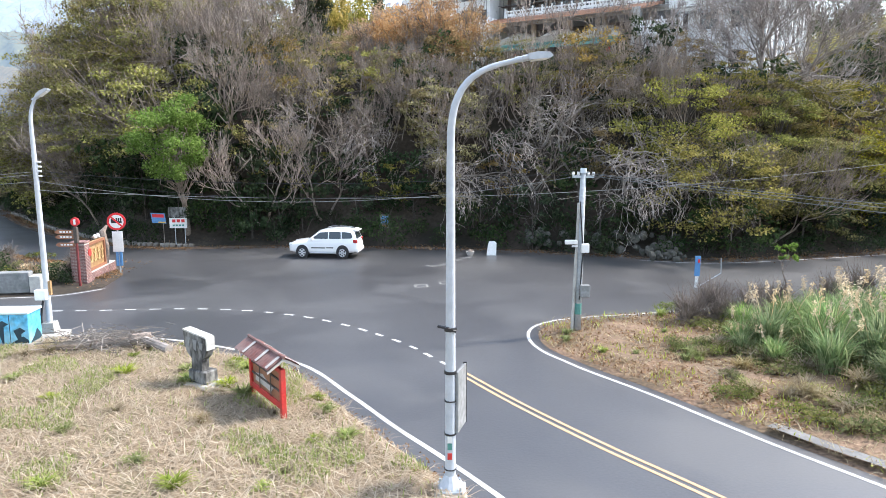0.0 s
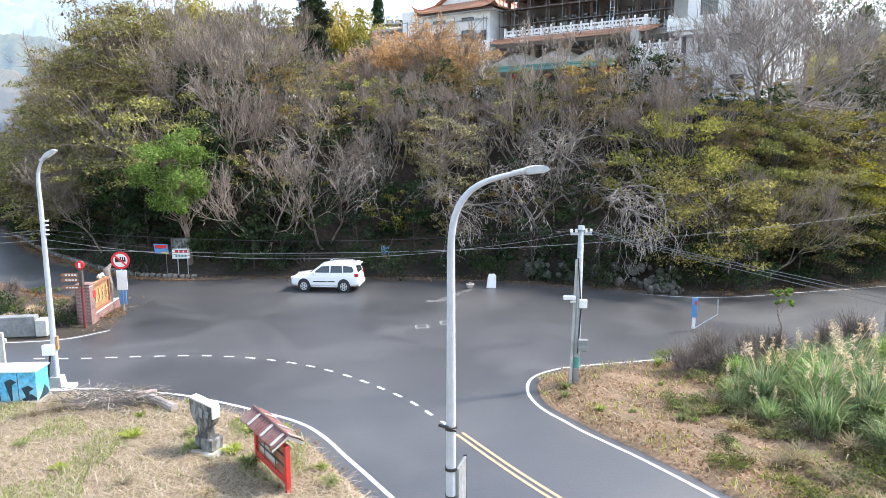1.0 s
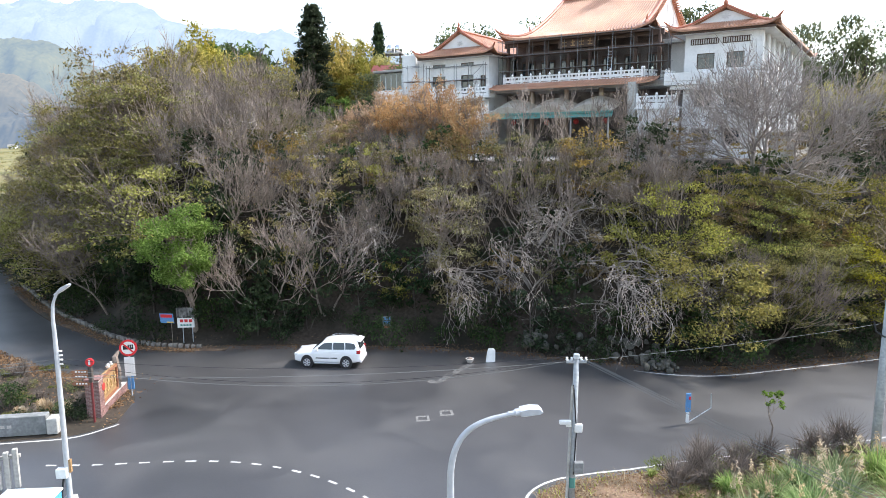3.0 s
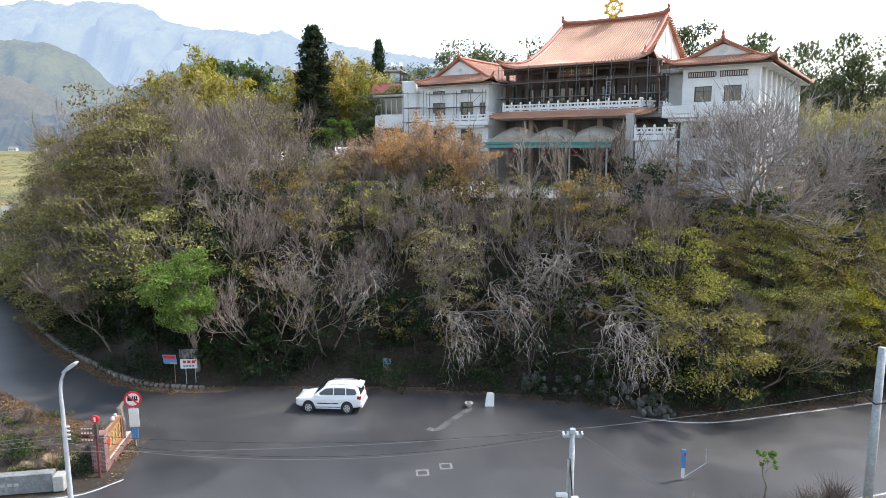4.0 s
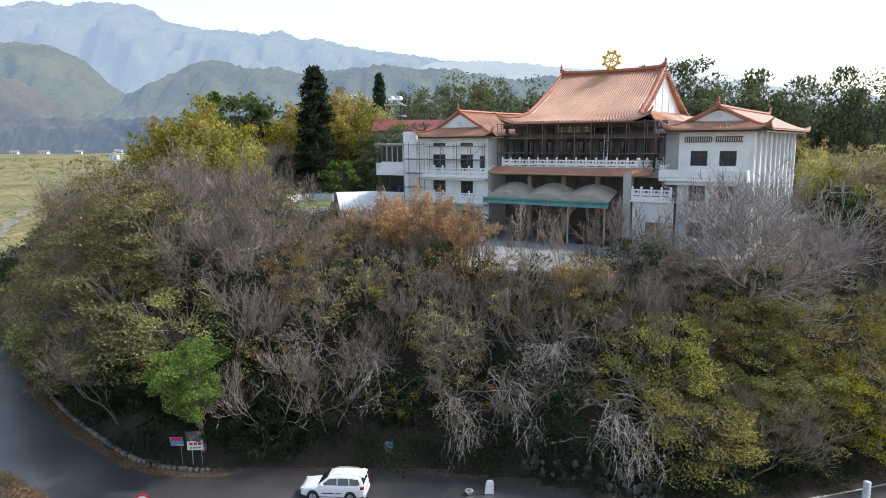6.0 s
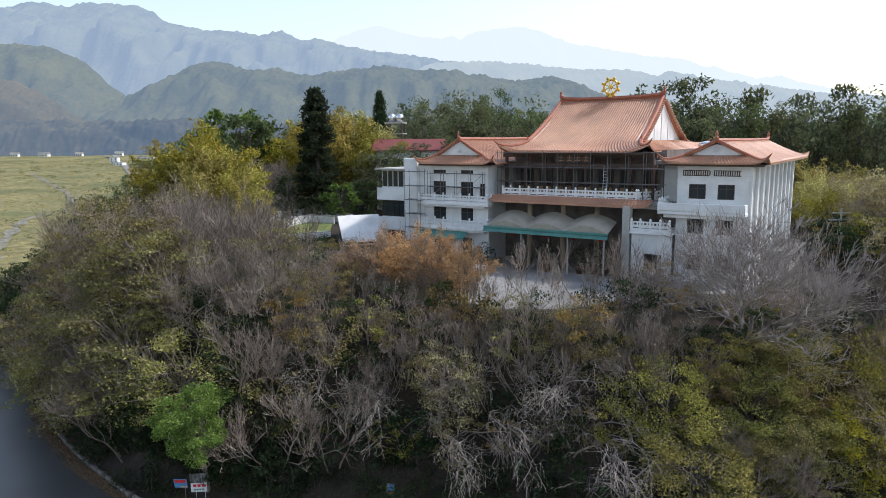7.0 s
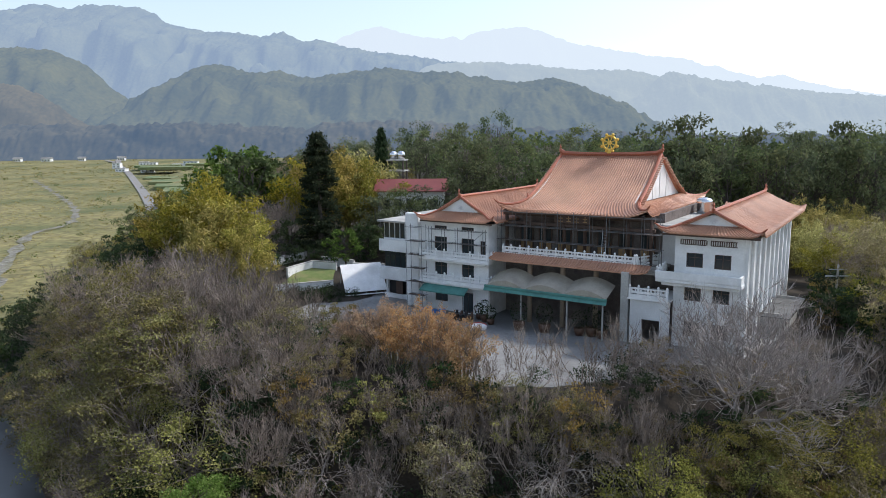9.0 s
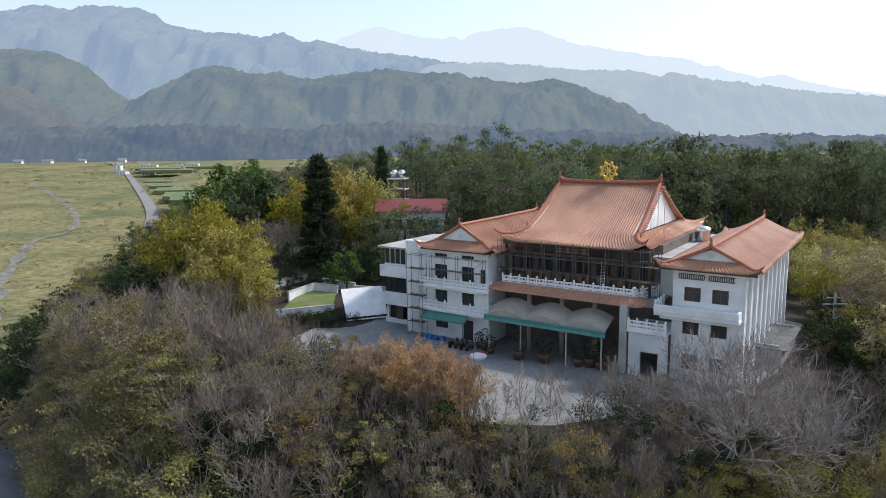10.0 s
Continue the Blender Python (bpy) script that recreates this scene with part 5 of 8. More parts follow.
def window(parent, x0, z0, x1, z1, y, mull=1, frame_mat=None, cross=True, deep=0.12):
    """A window set back in its opening: frame, bars, panes and a sill."""
    fm = frame_mat or TIMBER
    w = 0.07
    f = part("window", ring(x0, z0, x1, z1, y + deep, y + deep + 0.06, w), fm, parent)
    for i in range(mull):
        c = x0 + (x1 - x0) * (i + 1) / (mull + 1)
        part("glazing_bar", Geo().box(c - 0.03, y + deep, z0 + w, c + 0.03, y + deep + 0.055, z1 - w), fm, f)
    if cross:
        c = z0 + (z1 - z0) * 0.68
        part("glazing_bar", Geo().box(x0 + w, y + deep - 0.002, c - 0.025, x1 - w, y + deep + 0.05, c + 0.025), fm, f)
    n = mull + 1
    for i in range(n):
        a, b = x0 + w + (x1 - x0 - 2 * w) * i / n, x0 + w + (x1 - x0 - 2 * w) * (i + 1) / n
        part("pane", Geo().box(a + 0.02, y + deep + 0.02, z0 + w, b - 0.02, y + deep + 0.03, z1 - w), DARK_GLASS, f)
    return f


POST = Geo().box(-0.1, -0.1, 0, 0.1, 0.1, 0.86).lathe([(0.05, 0.86), (0.11, 0.9), (0.13, 0.99), (0.09, 1.09), (0.02, 1.15)], 8).mesh("post")
POST.materials.append(WALL_WHITE)


def balustrade(parent, a, b, z, gap=1.25, high=0.8):
    """A white balustrade: a kerb, a pierced panel between posts and a rail; posts carry round knobs."""
    a, b = Vector((*a, z)), Vector((*b, z))
    length = (b - a).length
    n = max(1, round(length / gap))
    ang = math.degrees(math.atan2(b.y - a.y, b.x - a.x))
    g = Geo()
    g.box(0, -0.09, -0.28, length, 0.09, 0.12).box(0, -0.07, high - 0.14, length, 0.07, high).box(0, -0.04, 0.2, length, 0.04, 0.46)
    for i in range(n):
        for k in (0.3, 0.7):
            c = (i + k) * length / n
            g.box(c - 0.07, -0.045, 0.46, c + 0.07, 0.045, high - 0.14)
    rail = part("balustrade", g, WALL_WHITE, parent)
    rail.matrix_local = pose(a.x, a.y, z, 0, 0, ang)
    for i in range(n + 1):
        p = part("post", POST, WALL_WHITE, rail)
        p.location = (min(max(i * length / n, 0.1), length - 0.1), 0, -0.05)
    return rail


def ribs(g, surf, count, steps=10, r=0.075, cut0=lambda s: 0.0, cut1=lambda s: 1.0):
    """Rows of round tiles running down a roof surface surf(s, t)."""
    for i in range(count + 1):
        s = i / count
        a, b = cut0(s), cut1(s)
        if b - a < 0.05:
            continue
        pts = [Vector(surf(s, a + (b - a) * k / steps)) + Vector((0, 0, r * 0.25)) for k in range(steps + 1)]
        g.tube(pts, r, 5, cap=True)


def sheet(surf, ns, nt, thick=0.12, cut0=lambda s: 0.0):
    top = [[Vector(surf(i / ns, cut0(i / ns) + (1 - cut0(i / ns)) * j / nt)) for i in range(ns + 1)] for j in range(nt + 1)]
    g = Geo().grid(top)
    g.grid([[p - Vector((0, 0, thick)) for p in row] for row in top][::-1])
    for row in (top[0], top[-1]):
        g.grid([row, [p - Vector((0, 0, thick)) for p in row]])
    for k in (0, ns):
        col = [row[k] for row in top]
        g.grid([col, [p - Vector((0, 0, thick)) for p in col]])
    return g


def roof_part(name, surf, ns, nt, count, label="", r=0.075):
    ob = part(name, sheet(surf, ns, nt), ROOF_TILE, temple, label, smooth=False)
    g = Geo()
    ribs(g, surf, count, nt, r)
    tag = part("tiling", g, ROOF_TILE, ob, smooth=True)
    tag["kind"] = "stuff"
    return ob


def ridge_piece(name, pts, rad, knob=True, parent=None, mat=None):
    g = Geo().tube(pts, rad, 6)
    if knob:
        for e in (pts[0], pts[-1]):
            g.lathe([(0.16, -0.1), (0.2, 0.1), (0.1, 0.3), (0.16, 0.45), (0.03, 0.75)], 6, e)
    return part(name, g, mat or ROOF_RIDGE, parent or temple)


# --- wings with a gable to the front ---
def wing_roof(xl, xr, yb, ze, zr, gab=0.58, front=-1.25, hip_back=True):
    """A hip-and-gable wing roof: two curved side slopes, a skirt across the front, a white gable, ridges with upturned ends."""
    xm = (xl + xr) / 2

    def fall(t):
        return ze + (zr - ze) * (1 - t) ** 1.3

    def flick(x, y):
        a = max(0.0, (abs(x - xm) / (xr - xm) - 0.72) / 0.28)
        b = max(0.0, (0.9 - (y - front)) / 0.9) if y < front + 0.9 else 0.0
        c = max(0.0, (0.9 - (yb - y)) / 0.9) if y > yb - 0.9 else 0.0
        return 0.55 * a * a * max(b, c)

    def side(sign):
        def surf(s, t):
            x = xm + sign * (xr - xm) * t
            y0 = 0.35 + (front - 0.35) * max(0.0, (t - gab) / (1 - gab))
            y1 = yb
            y = y0 + (y1 - y0) * s
            return (x, y, fall(t) + flick(x, y))
        return surf

    def skirt(s, t):
        tt = gab + (1 - gab) * t
        half = (xr - xm) * tt
        x = xm + half * (2 * s - 1)
        y = 0.35 + (front - 0.35) * t
        return (x, y, fall(tt) + flick(x, y) + 0.02)

    n = int((yb - front) / 0.34)
    roof_part("roof_slope", side(-1), 24, 8, n)
    roof_part("roof_slope", side(1), 24, 8, n)
    roof_part("roof_skirt", skirt, 24, 4, int((xr - xl) / 0.32))
    part("gable", Geo().slab([(xm - (xr - xm) * gab * 0.93, fall(gab)), (xm + (xr - xm) * gab * 0.93, fall(gab)), (xm + (xr - xm) * 0.25, fall(0.27)), (xm, zr - 0.25), (xm - (xr - xm) * 0.25, fall(0.27))], 0.42, 0.6), WALL_WHITE, temple)
    med = Geo()
    for k in range(7):
        a = k * 2 * math.pi / 7
        med.tube([(xm, 0.38, fall(gab) + 0.55), (xm + 0.42 * math.cos(a), 0.38, fall(gab) + 0.55 + 0.3 * math.sin(a))], [0.09, 0.03], 5)
    part("gable_ornament", med, WALL_TILE, temple)
    for sg in (-1, 1):
        rake = [(xm + sg * (xr - xm) * t, 0.2, fall(t) + 0.12) for t in (0.0, 0.15, 0.3, 0.45, gab)]
        ridge_piece("rake", rake, 0.16, False)
        hip = [(xm + sg * (xr - xm) * tt, 0.35 + (front - 0.35) * (tt - gab) / (1 - gab), fall(tt) + flick(xm + sg * (xr - xm) * tt, 0.35 + (front - 0.35) * (tt - gab) / (1 - gab)) + 0.12) for tt in (gab, 0.7, 0.85, 0.95, 1.0)]
        hip.append((hip[-1][0] + sg * 0.25, hip[-1][1] - 0.25, hip[-1][2] + 0.25))
        ridge_piece("hip_ridge", hip, [0.15, 0.14, 0.13, 0.12, 0.1, 0.04], False)
        g = Geo()
        for t in np.linspace(0.04, gab, 16):
            g.tube([(xm + sg * (xr - xm) * t, 0.42, fall(t) + 0.02), (xm + sg * (xr - xm) * t, 0.02, fall(t) + 0.0)], 0.07, 5)
        verge = part("verge_tile", g, ROOF_TILE, temple)
        verge["kind"] = "stuff"
    ridge_piece("ridge", [(xm, 0.1, zr + 0.25), (xm, 0.6, zr + 0.12), (xm, yb * 0.5, zr + 0.1), (xm, yb - 0.6, zr + 0.16), (xm, yb, zr + 0.35)], 0.19)
    part("eave_board", Geo().box(xl + 0.35, front + 0.25, ze - 0.28, xr - 0.35, front + 0.4, ze - 0.1), TIMBER, temple)
    part("soffit", Geo().box(xl + 0.5, front + 0.4, ze - 0.3, xr - 0.5, yb - 0.3, ze - 0.2), WALL_WHITE, temple)


wing_roof(2.3, 13.0, 20.5, 11.2, 13.9)
wing_roof(31.4, 40.9, 28.6, 11.5, 13.5)

# left wing walls
LW_WIN = [(4.1, 7.2, 5.9, 9.05), (8.0, 7.2, 9.7, 9.05), (4.1, 4.35, 5.9, 6.0), (8.0, 4.35, 9.7, 6.0), (4.1, 1.1, 5.95, 2.55), (8.0, 0.05, 9.6, 2.55), (4.1, 10.0, 5.9, 10.4), (8.0, 10.0, 9.7, 10.4), (10.6, 7.2, 11.3, 8.9)]
part("wall", pierced(2.0, 11.7, 0, 11.0, 0, 0.3, LW_WIN), WALL_WHITE, temple)
part("wall", Geo().box(11.4, 0.3, 0, 11.7, 20, 11.0), WALL_WHITE, temple)
part("wall", Geo().box(0.3, 0.3, 0, 0.6, 20, 11.0), WALL_WHITE, temple)
part("wall", Geo().box(0.6, 19.7, 0, 11.4, 20, 11.0), WALL_WHITE, temple)
part("pier", Geo().cbox(0.0, -0.5, 0, 2.0, 0.28, 11.75, 0.08), WALL_WHITE, temple)
part("roof_slab", Geo().cbox(-0.1, 0.3, 11.0, 2.6, 19, 11.55, 0.05), CONCRETE, temple)
for i, w in enumerate(LW_WIN):
    window(temple, *w, 0.0, mull=2 if i > 5 else 1, cross=i < 5)
part("floor_slab", Geo().box(0.6, 0.35, 2.9, 11.4, 19.7, 3.1).box(0.6, 0.35, 6.1, 11.4, 19.7, 6.3), CONCRETE, temple)
for z in (3.9, 6.75):
    part("balcony_slab", Geo().cbox(2.6, -1.25, z - 0.38, 12.4, -0.003, z - 0.12, 0.03).cbox(3.2, -1.0, z - 0.62, 11.8, -0.003, z - 0.39, 0.03), WALL_WHITE, temple)
    balustrade(temple, (2.7, -1.15), (12.3, -1.15), z)
    balustrade(temple, (12.3, -1.15), (12.3, 0.4), z, 0.8)
    balustrade(temple, (2.7, -0.05), (2.7, -1.15), z, 1.0)
part("awning", Geo().side([(-1.1, 3.3), (-1.0, 3.36), (-2.1, 2.75), (-2.1, 2.6)], 3.2, 9.6), GREEN_SHEET, temple)
part("awning_post", Geo().tube([(3.3, -2.05, 0), (3.3, -2.05, 2.65)], 0.04, 6), GALVANISED, temple)
part("awning_post", Geo().tube([(9.5, -2.05, 0), (9.5, -2.05, 2.65)], 0.04, 6), GALVANISED, temple)

# annex at the left end
part("wall", Geo().box(-5.4, 1.9, 0, 0.0, 2.2, 0.6).box(-5.4, 1.9, 2.4, 0.0, 2.2, 4.2).box(-5.4, 1.9, 6.3, 0, 2.2, 8.0).box(-5.4, 2.2, 0, -5.1, 14, 8.0).box(-0.3, 2.2, 0, 0, 14, 8), WALL_WHITE, temple)
part("parapet", Geo().cbox(-5.7, 1.2, 2.6, 0.0, 1.45, 4.15, 0.04).cbox(-5.7, 1.2, 6.35, 0.0, 1.45, 7.9, 0.04).box(-5.7, 1.45, 2.6, 0, 1.9, 2.8).box(-5.7, 1.45, 6.35, 0, 1.9, 6.55), WALL_WHITE, temple)
part("roof_slab", Geo().cbox(-5.8, 1.0, 10.15, 0.0, 14, 10.4, 0.03), CONCRETE, temple)
for x in np.arange(-5.3, -0.2, 0.86):
    window(temple, x, 8.0, x + 0.84, 10.1, 1.9, 0, GALVANISED, cross=False, deep=0.02)
    window(temple, x, 4.2, x + 0.84, 6.3, 1.9, 0, BLACK, cross=True, deep=0.05)
part("door", Geo().box(-3.6, 2.0, 0, -2.5, 2.06, 2.3), TIMBER, temple)
part("door", Geo().box(-1.6, 2.0, 0, -0.4, 2.06, 2.3), TIMBER, temple)
# Black sheet set inside stands in for the unlit rooms behind the windows.
part("back_wall", Geo().box(-5.1, 2.6, 0, -0.3, 2.7, 10.1), BLACK, temple)

# right wing
RW_WIN = [(33.9, 8.1, 35.45, 9.5), (36.5, 8.1, 38.0, 9.5), (33.85, 4.75, 35.4, 6.25), (36.5, 4.75, 38.0, 6.25), (33.9, 1.2, 35.4, 2.7), (36.5, 1.2, 38.0, 2.7)]
part("wall", pierced(32.8, 39.2, 0, 11.3, 0, 0.3, RW_WIN), WALL_WHITE, temple)
for w in RW_WIN:
    window(temple, *w, 0.0, mull=1)
for a, b in ((33.3, 35.7), (36.1, 38.5)):
    g = Geo()
    for x in np.arange(a, b, 0.2):
        g.box(x, -0.06, 10.35, x + 0.09, -0.003, 10.75)
    g.box(a, -0.05, 10.28, b, -0.003, 10.35).box(a, -0.05, 10.75, b, -0.003, 10.82)
    part("vent_grille", g, TIMBER, temple)
side_holes = [(y, z, y + 0.8, z + 1.3) for z in (1.2, 4.8, 8.2) for y in np.arange(1.6, 27, 3.0)]
g = Geo()
zs = sorted({0.0, 11.3, *[h[1] for h in side_holes], *[h[3] for h in side_holes]})
for za, zb in zip(zs, zs[1:]):
    y = 0.3
    for a, b in sorted((h[0], h[2]) for h in side_holes if h[1] <= za and h[3] >= zb) + [(28.0, 28.0)]:
        if a > y:
            g.box(38.9, y, za, 39.2, a, zb)
        y = b
part("wall", g, WALL_TILE, temple)
for y0, z0, y1, z1 in side_holes:
    f = part("window", ring(y0, z0, y1, z1, 39.02, 39.08, 0.06, True), GALVANISED, temple)
    part("pane", Geo().box(39.03, y0 + 0.06, z0 + 0.06, 39.05, y1 - 0.06, z1 - 0.06), DARK_GLASS, f)
for y in np.arange(0.02, 28, 3.0):
    part("pilaster", Geo().cbox(39.203, y, 0, 39.5, y + 0.55, 11.2, 0.03), WALL_WHITE, temple)
part("wall", Geo().box(32.8, 0.3, 0, 33.1, 28, 11.3).box(33.1, 27.7, 0, 38.9, 28, 11.3), WALL_WHITE, temple)
part("floor_slab", Geo().box(33.1, 0.35, 3.4, 38.9, 27.7, 3.6).box(33.1, 0.35, 7.1, 38.9, 27.7, 7.3), CONCRETE, temple)
part("balcony_slab", Geo().cbox(31.4, -1.45, 6.65, 39.3, -0.003, 7.0, 0.04).cbox(31.9, -1.1, 6.3, 38.9, -0.003, 6.64, 0.04), WALL_WHITE, temple)
part("balcony_wall", Geo().cbox(31.4, -1.5, 7.0, 39.25, -1.3, 7.75, 0.03).box(39.05, -1.3, 7.0, 39.25, 0, 7.75), WALL_WHITE, temple)
balustrade(temple, (31.5, 1.6), (31.5, -1.3), 7.1, 0.9)

# link block with a small terrace
part("wall", pierced(28.9, 32.8, 0, 4.7, -1.2, -0.9, [(30.1, 0.0, 31.9, 2.6)]), WALL_TILE, temple)
part("terrace", Geo().cbox(28.7, -1.45, 4.55, 32.8, 3.8, 4.75, 0.03), WALL_WHITE, temple)
balustrade(temple, (28.8, -1.35), (32.7, -1.35), 5.0, 0.95)
part("column", Geo().cbox(27.9, -1.3, 0, 28.7, -0.5, 7.2, 0.05), CONCRETE, temple)

# --- centre hall ---
HALL_WALL = material("hall_wall", (0.17, 0.145, 0.13), 0.8, 0.3, 0.8, 9.0, 0.2, second=(0.10, 0.085, 0.08))
part("wall", Geo().box(11.7, 4.2, 0, 32.8, 4.5, 7.3).box(12.3, 5.2, 7.3, 30.2, 5.5, 12.6).box(12.3, 5.5, 7.3, 12.6, 24, 12.6).box(29.9, 5.5, 7.3, 30.2, 24, 12.6).box(12.6, 23.7, 7.3, 29.9, 24, 12.6), HALL_WALL, temple, "dark weathered timber hall wall")
part("terrace", Geo().cbox(12.2, 0.3, 7.15, 31.2, 5.2, 7.42, 0.03), CONCRETE, temple)
part("porch_ceiling", Geo().box(11.8, 0.3, 6.85, 31.0, 4.2, 7.14), CONCRETE, temple)
balustrade(temple, (13.3, 0.45), (28.8, 0.45), 7.72, 1.12)
balustrade(temple, (28.8, 0.45), (30.3, 3.8), 7.72, 1.12)


def skirt_mid(s, t):
    x = 12.2 + 18.2 * s
    return (x, 0.35 - 1.5 * t, 7.75 - 0.62 * t ** 0.85 + 0.22 * max(0, abs(2 * s - 1) - 0.9) * 10 * t * t)


roof_part("roof_skirt", skirt_mid, 30, 4, 58, r=0.07)
for x in np.linspace(12.8, 29.7, 8):
    part("column", Geo().tube([(x, 2.4, 7.4), (x, 2.4, 12.5)], 0.2, 12), TIMBER, temple, smooth=True)
part("beam", Geo().box(12.4, 2.25, 11.9, 30.1, 2.55, 12.5).box(12.4, 2.25, 10.9, 30.1, 2.55, 11.2), TIMBER, temple)
for i in range(7):
    a = 12.8 + 16.9 * i / 7
    f = part("door", Geo().box(a + 0.35, 5.1, 7.45, a + 2.06, 5.18, 10.6), TIMBER, temple)
    for k in range(2):
        part("door_panel", Geo().box(a + 0.45 + k * 0.8, 5.05, 7.6, a + 1.17 + k * 0.8, 5.099, 8.5), material("door_gold_%d" % (i * 2 + k), (0.36, 0.22, 0.10), 0.5, 0.2, 3, 14, 0.1) if i + k == 0 else MATS["door_gold_0"], f)
        part("pane", Geo().box(a + 0.5 + k * 0.8, 5.06, 8.7, a + 1.12 + k * 0.8, 5.099, 10.4), DARK_GLASS, f)
plaque = part("plaque", Geo().cbox(19.0, 2.0, 11.3, 23.2, 2.12, 12.35, 0.03), TIMBER, temple, "dark wooden name board with gilt strokes")
for i in range(4):
    x = 19.5 + i * 0.95
    part("stroke", Geo().box(x, 1.975, 11.5, x + 0.5, 1.998, 11.6).box(x + 0.2, 1.976, 11.6, x + 0.3, 1.998, 12.15).box(x, 1.975, 11.85, x + 0.5, 1.999, 11.94), MATS["door_gold_0"], plaque)


def main_fall(t):
    return 12.55 + 5.95 * (1 - t) ** 1.45


def main_half(t):
    return 6.2 + 0.55 * t + 1.9 * max(0.0, (t - 0.72) / 0.28) ** 1.3


def main_slope(sign):
    def surf(s, t):
        h = main_half(t)
        k = max(0.0, (abs(2 * s - 1) - 0.72) / 0.28)
        up = 0.75 * k * k * max(0.0, (t - 0.75) / 0.25) ** 2
        return (21.0 + h * (2 * s - 1), 13.0 + sign * 12.0 * t, main_fall(t) + up)
    return surf


def main_side(sign):
    def surf(s, t):
        tt = 0.70 + 0.30 * t
        y = 13.0 + 12.0 * tt * (2 * s - 1)
        k = max(0.0, (abs(2 * s - 1) - 0.8) / 0.2)
        x = 21.0 + sign * (main_half(0.70) + (main_half(1.0) - main_half(0.70)) * t)
        return (x, y, main_fall(tt) + 0.75 * k * k * t * t)
    return surf


roof_part("roof_slope", main_slope(-1), 36, 14, 46, "broad orange tiled front slope in rows of round tiles", 0.085)
roof_part("roof_slope", main_slope(1), 36, 10, 46, "", 0.085)
for sg in (-1, 1):
    roof_part("roof_skirt", main_side(sg), 26, 4, 60)
    gx0 = 21.0 + sg * 6.1
    part("gable", Geo().side([(13 - 12 * t, main_fall(t)) for t in (0.70, 0.5, 0.3, 0.15, 0.03)] + [(13 + 12 * t, main_fall(t)) for t in (0.03, 0.15, 0.3, 0.5, 0.70)], gx0 - 0.1, gx0 + 0.1), WALL_WHITE, temple)
    for y in (10.4, 13.0, 15.6):
        part("batten", Geo().box(gx0 + sg * 0.103 - 0.06, y - 0.15, main_fall(0.7), gx0 + sg * 0.103 + 0.06, y + 0.15, main_fall(abs(y - 13) / 12) - 0.5), WALL_TILE, temple)
    for fs in (-1, 1):
        pts = [(21.0 + sg * (main_half(t) + 0.05), 13 + fs * 12 * t, main_fall(t) + 0.14) for t in (0.0, 0.12, 0.25, 0.4, 0.55, 0.70)]
        ridge_piece("descending_ridge", pts, 0.2, False)
        hip = [(21.0 + sg * main_half(t), 13 + fs * 12 * t, main_fall(t) + 0.75 * max(0.0, (t - 0.75) / 0.25) ** 2 + 0.14) for t in (0.7, 0.8, 0.88, 0.95, 1.0)]
        hip.append((hip[-1][0] + sg * 0.35, hip[-1][1] + fs * 0.35, hip[-1][2] + 0.4))
        ridge_piece("hip_ridge", hip, [0.2, 0.18, 0.16, 0.14, 0.12, 0.05], False)
        ridge_piece("finial", [(21.0 + sg * main_half(0.7), 13 + fs * 8.4, main_fall(0.7) + 0.1), (21.0 + sg * (main_half(0.7) + 0.1), 13 + fs * 8.5, main_fall(0.7) + 0.75)], [0.2, 0.05], False)
        g = Geo()
        for t in np.linspace(0.03, 0.70, 26):
            x = 21.0 + sg * main_half(t)
            g.tube([(x - sg * 0.1, 13 + fs * 12 * t, main_fall(t) + 0.03), (x + sg * 0.55, 13 + fs * 12 * t, main_fall(t) - 0.06)], 0.1, 5)
        verge = part("verge_tile", g, ROOF_TILE, temple)
        verge["kind"] = "stuff"
ridge_piece("ridge", [(14.6, 13, 19.1), (15.2, 13, 18.8), (17.5, 13, 18.65), (21, 13, 18.63), (24.5, 13, 18.65), (26.8, 13, 18.8), (27.4, 13, 19.1)], 0.27)
part("ridge_band", Geo().box(15, 12.86, 18.25, 27, 13.14, 18.65), ROOF_RIDGE, temple)
part("soffit", Geo().box(13.2, 1.6, 12.3, 28.8, 24.4, 12.42), TIMBER, temple)
part("eave_board", Geo().box(13.0, 1.25, 12.22, 29.0, 1.42, 12.45), TIMBER, temple)

# gilded wheel on the ridge
wg = Geo()
N = 28
wg.tube([(0.82 * math.cos(2 * math.pi * i / N), 0, 1.25 + 0.82 * math.sin(2 * math.pi * i / N)) for i in range(N + 1)], 0.13, 8, cap=False)
wg.lathe([(0.3, 0), (0.34, 0.1), (0.2, 0.3), (0.14, 0.5)], 10)
wheel = part("wheel", wg, GOLD, temple, "gilded eight-spoked wheel on the roof ridge", smooth=True)
wheel.location = (21.0, 13, 18.72)
part("hub", Geo().tube([(0, -0.14, 1.25), (0, 0.14, 1.25)], 0.24, 12), GOLD, wheel)
for i in range(8):
    a = math.pi / 4 * i + math.pi / 8
    part("spoke", Geo().tube([(0.2 * math.cos(a), 0, 1.25 + 0.2 * math.sin(a)), (0.8 * math.cos(a), 0, 1.25 + 0.8 * math.sin(a))], 0.06, 6), GOLD, wheel)
    part("knob", Geo().lathe([(0.02, -0.2), (0.17, -0.1), (0.2, 0.0), (0.17, 0.1), (0.02, 0.2)], 8, (1.05 * math.cos(a), 0, 1.25 + 1.05 * math.sin(a))), GOLD, wheel)

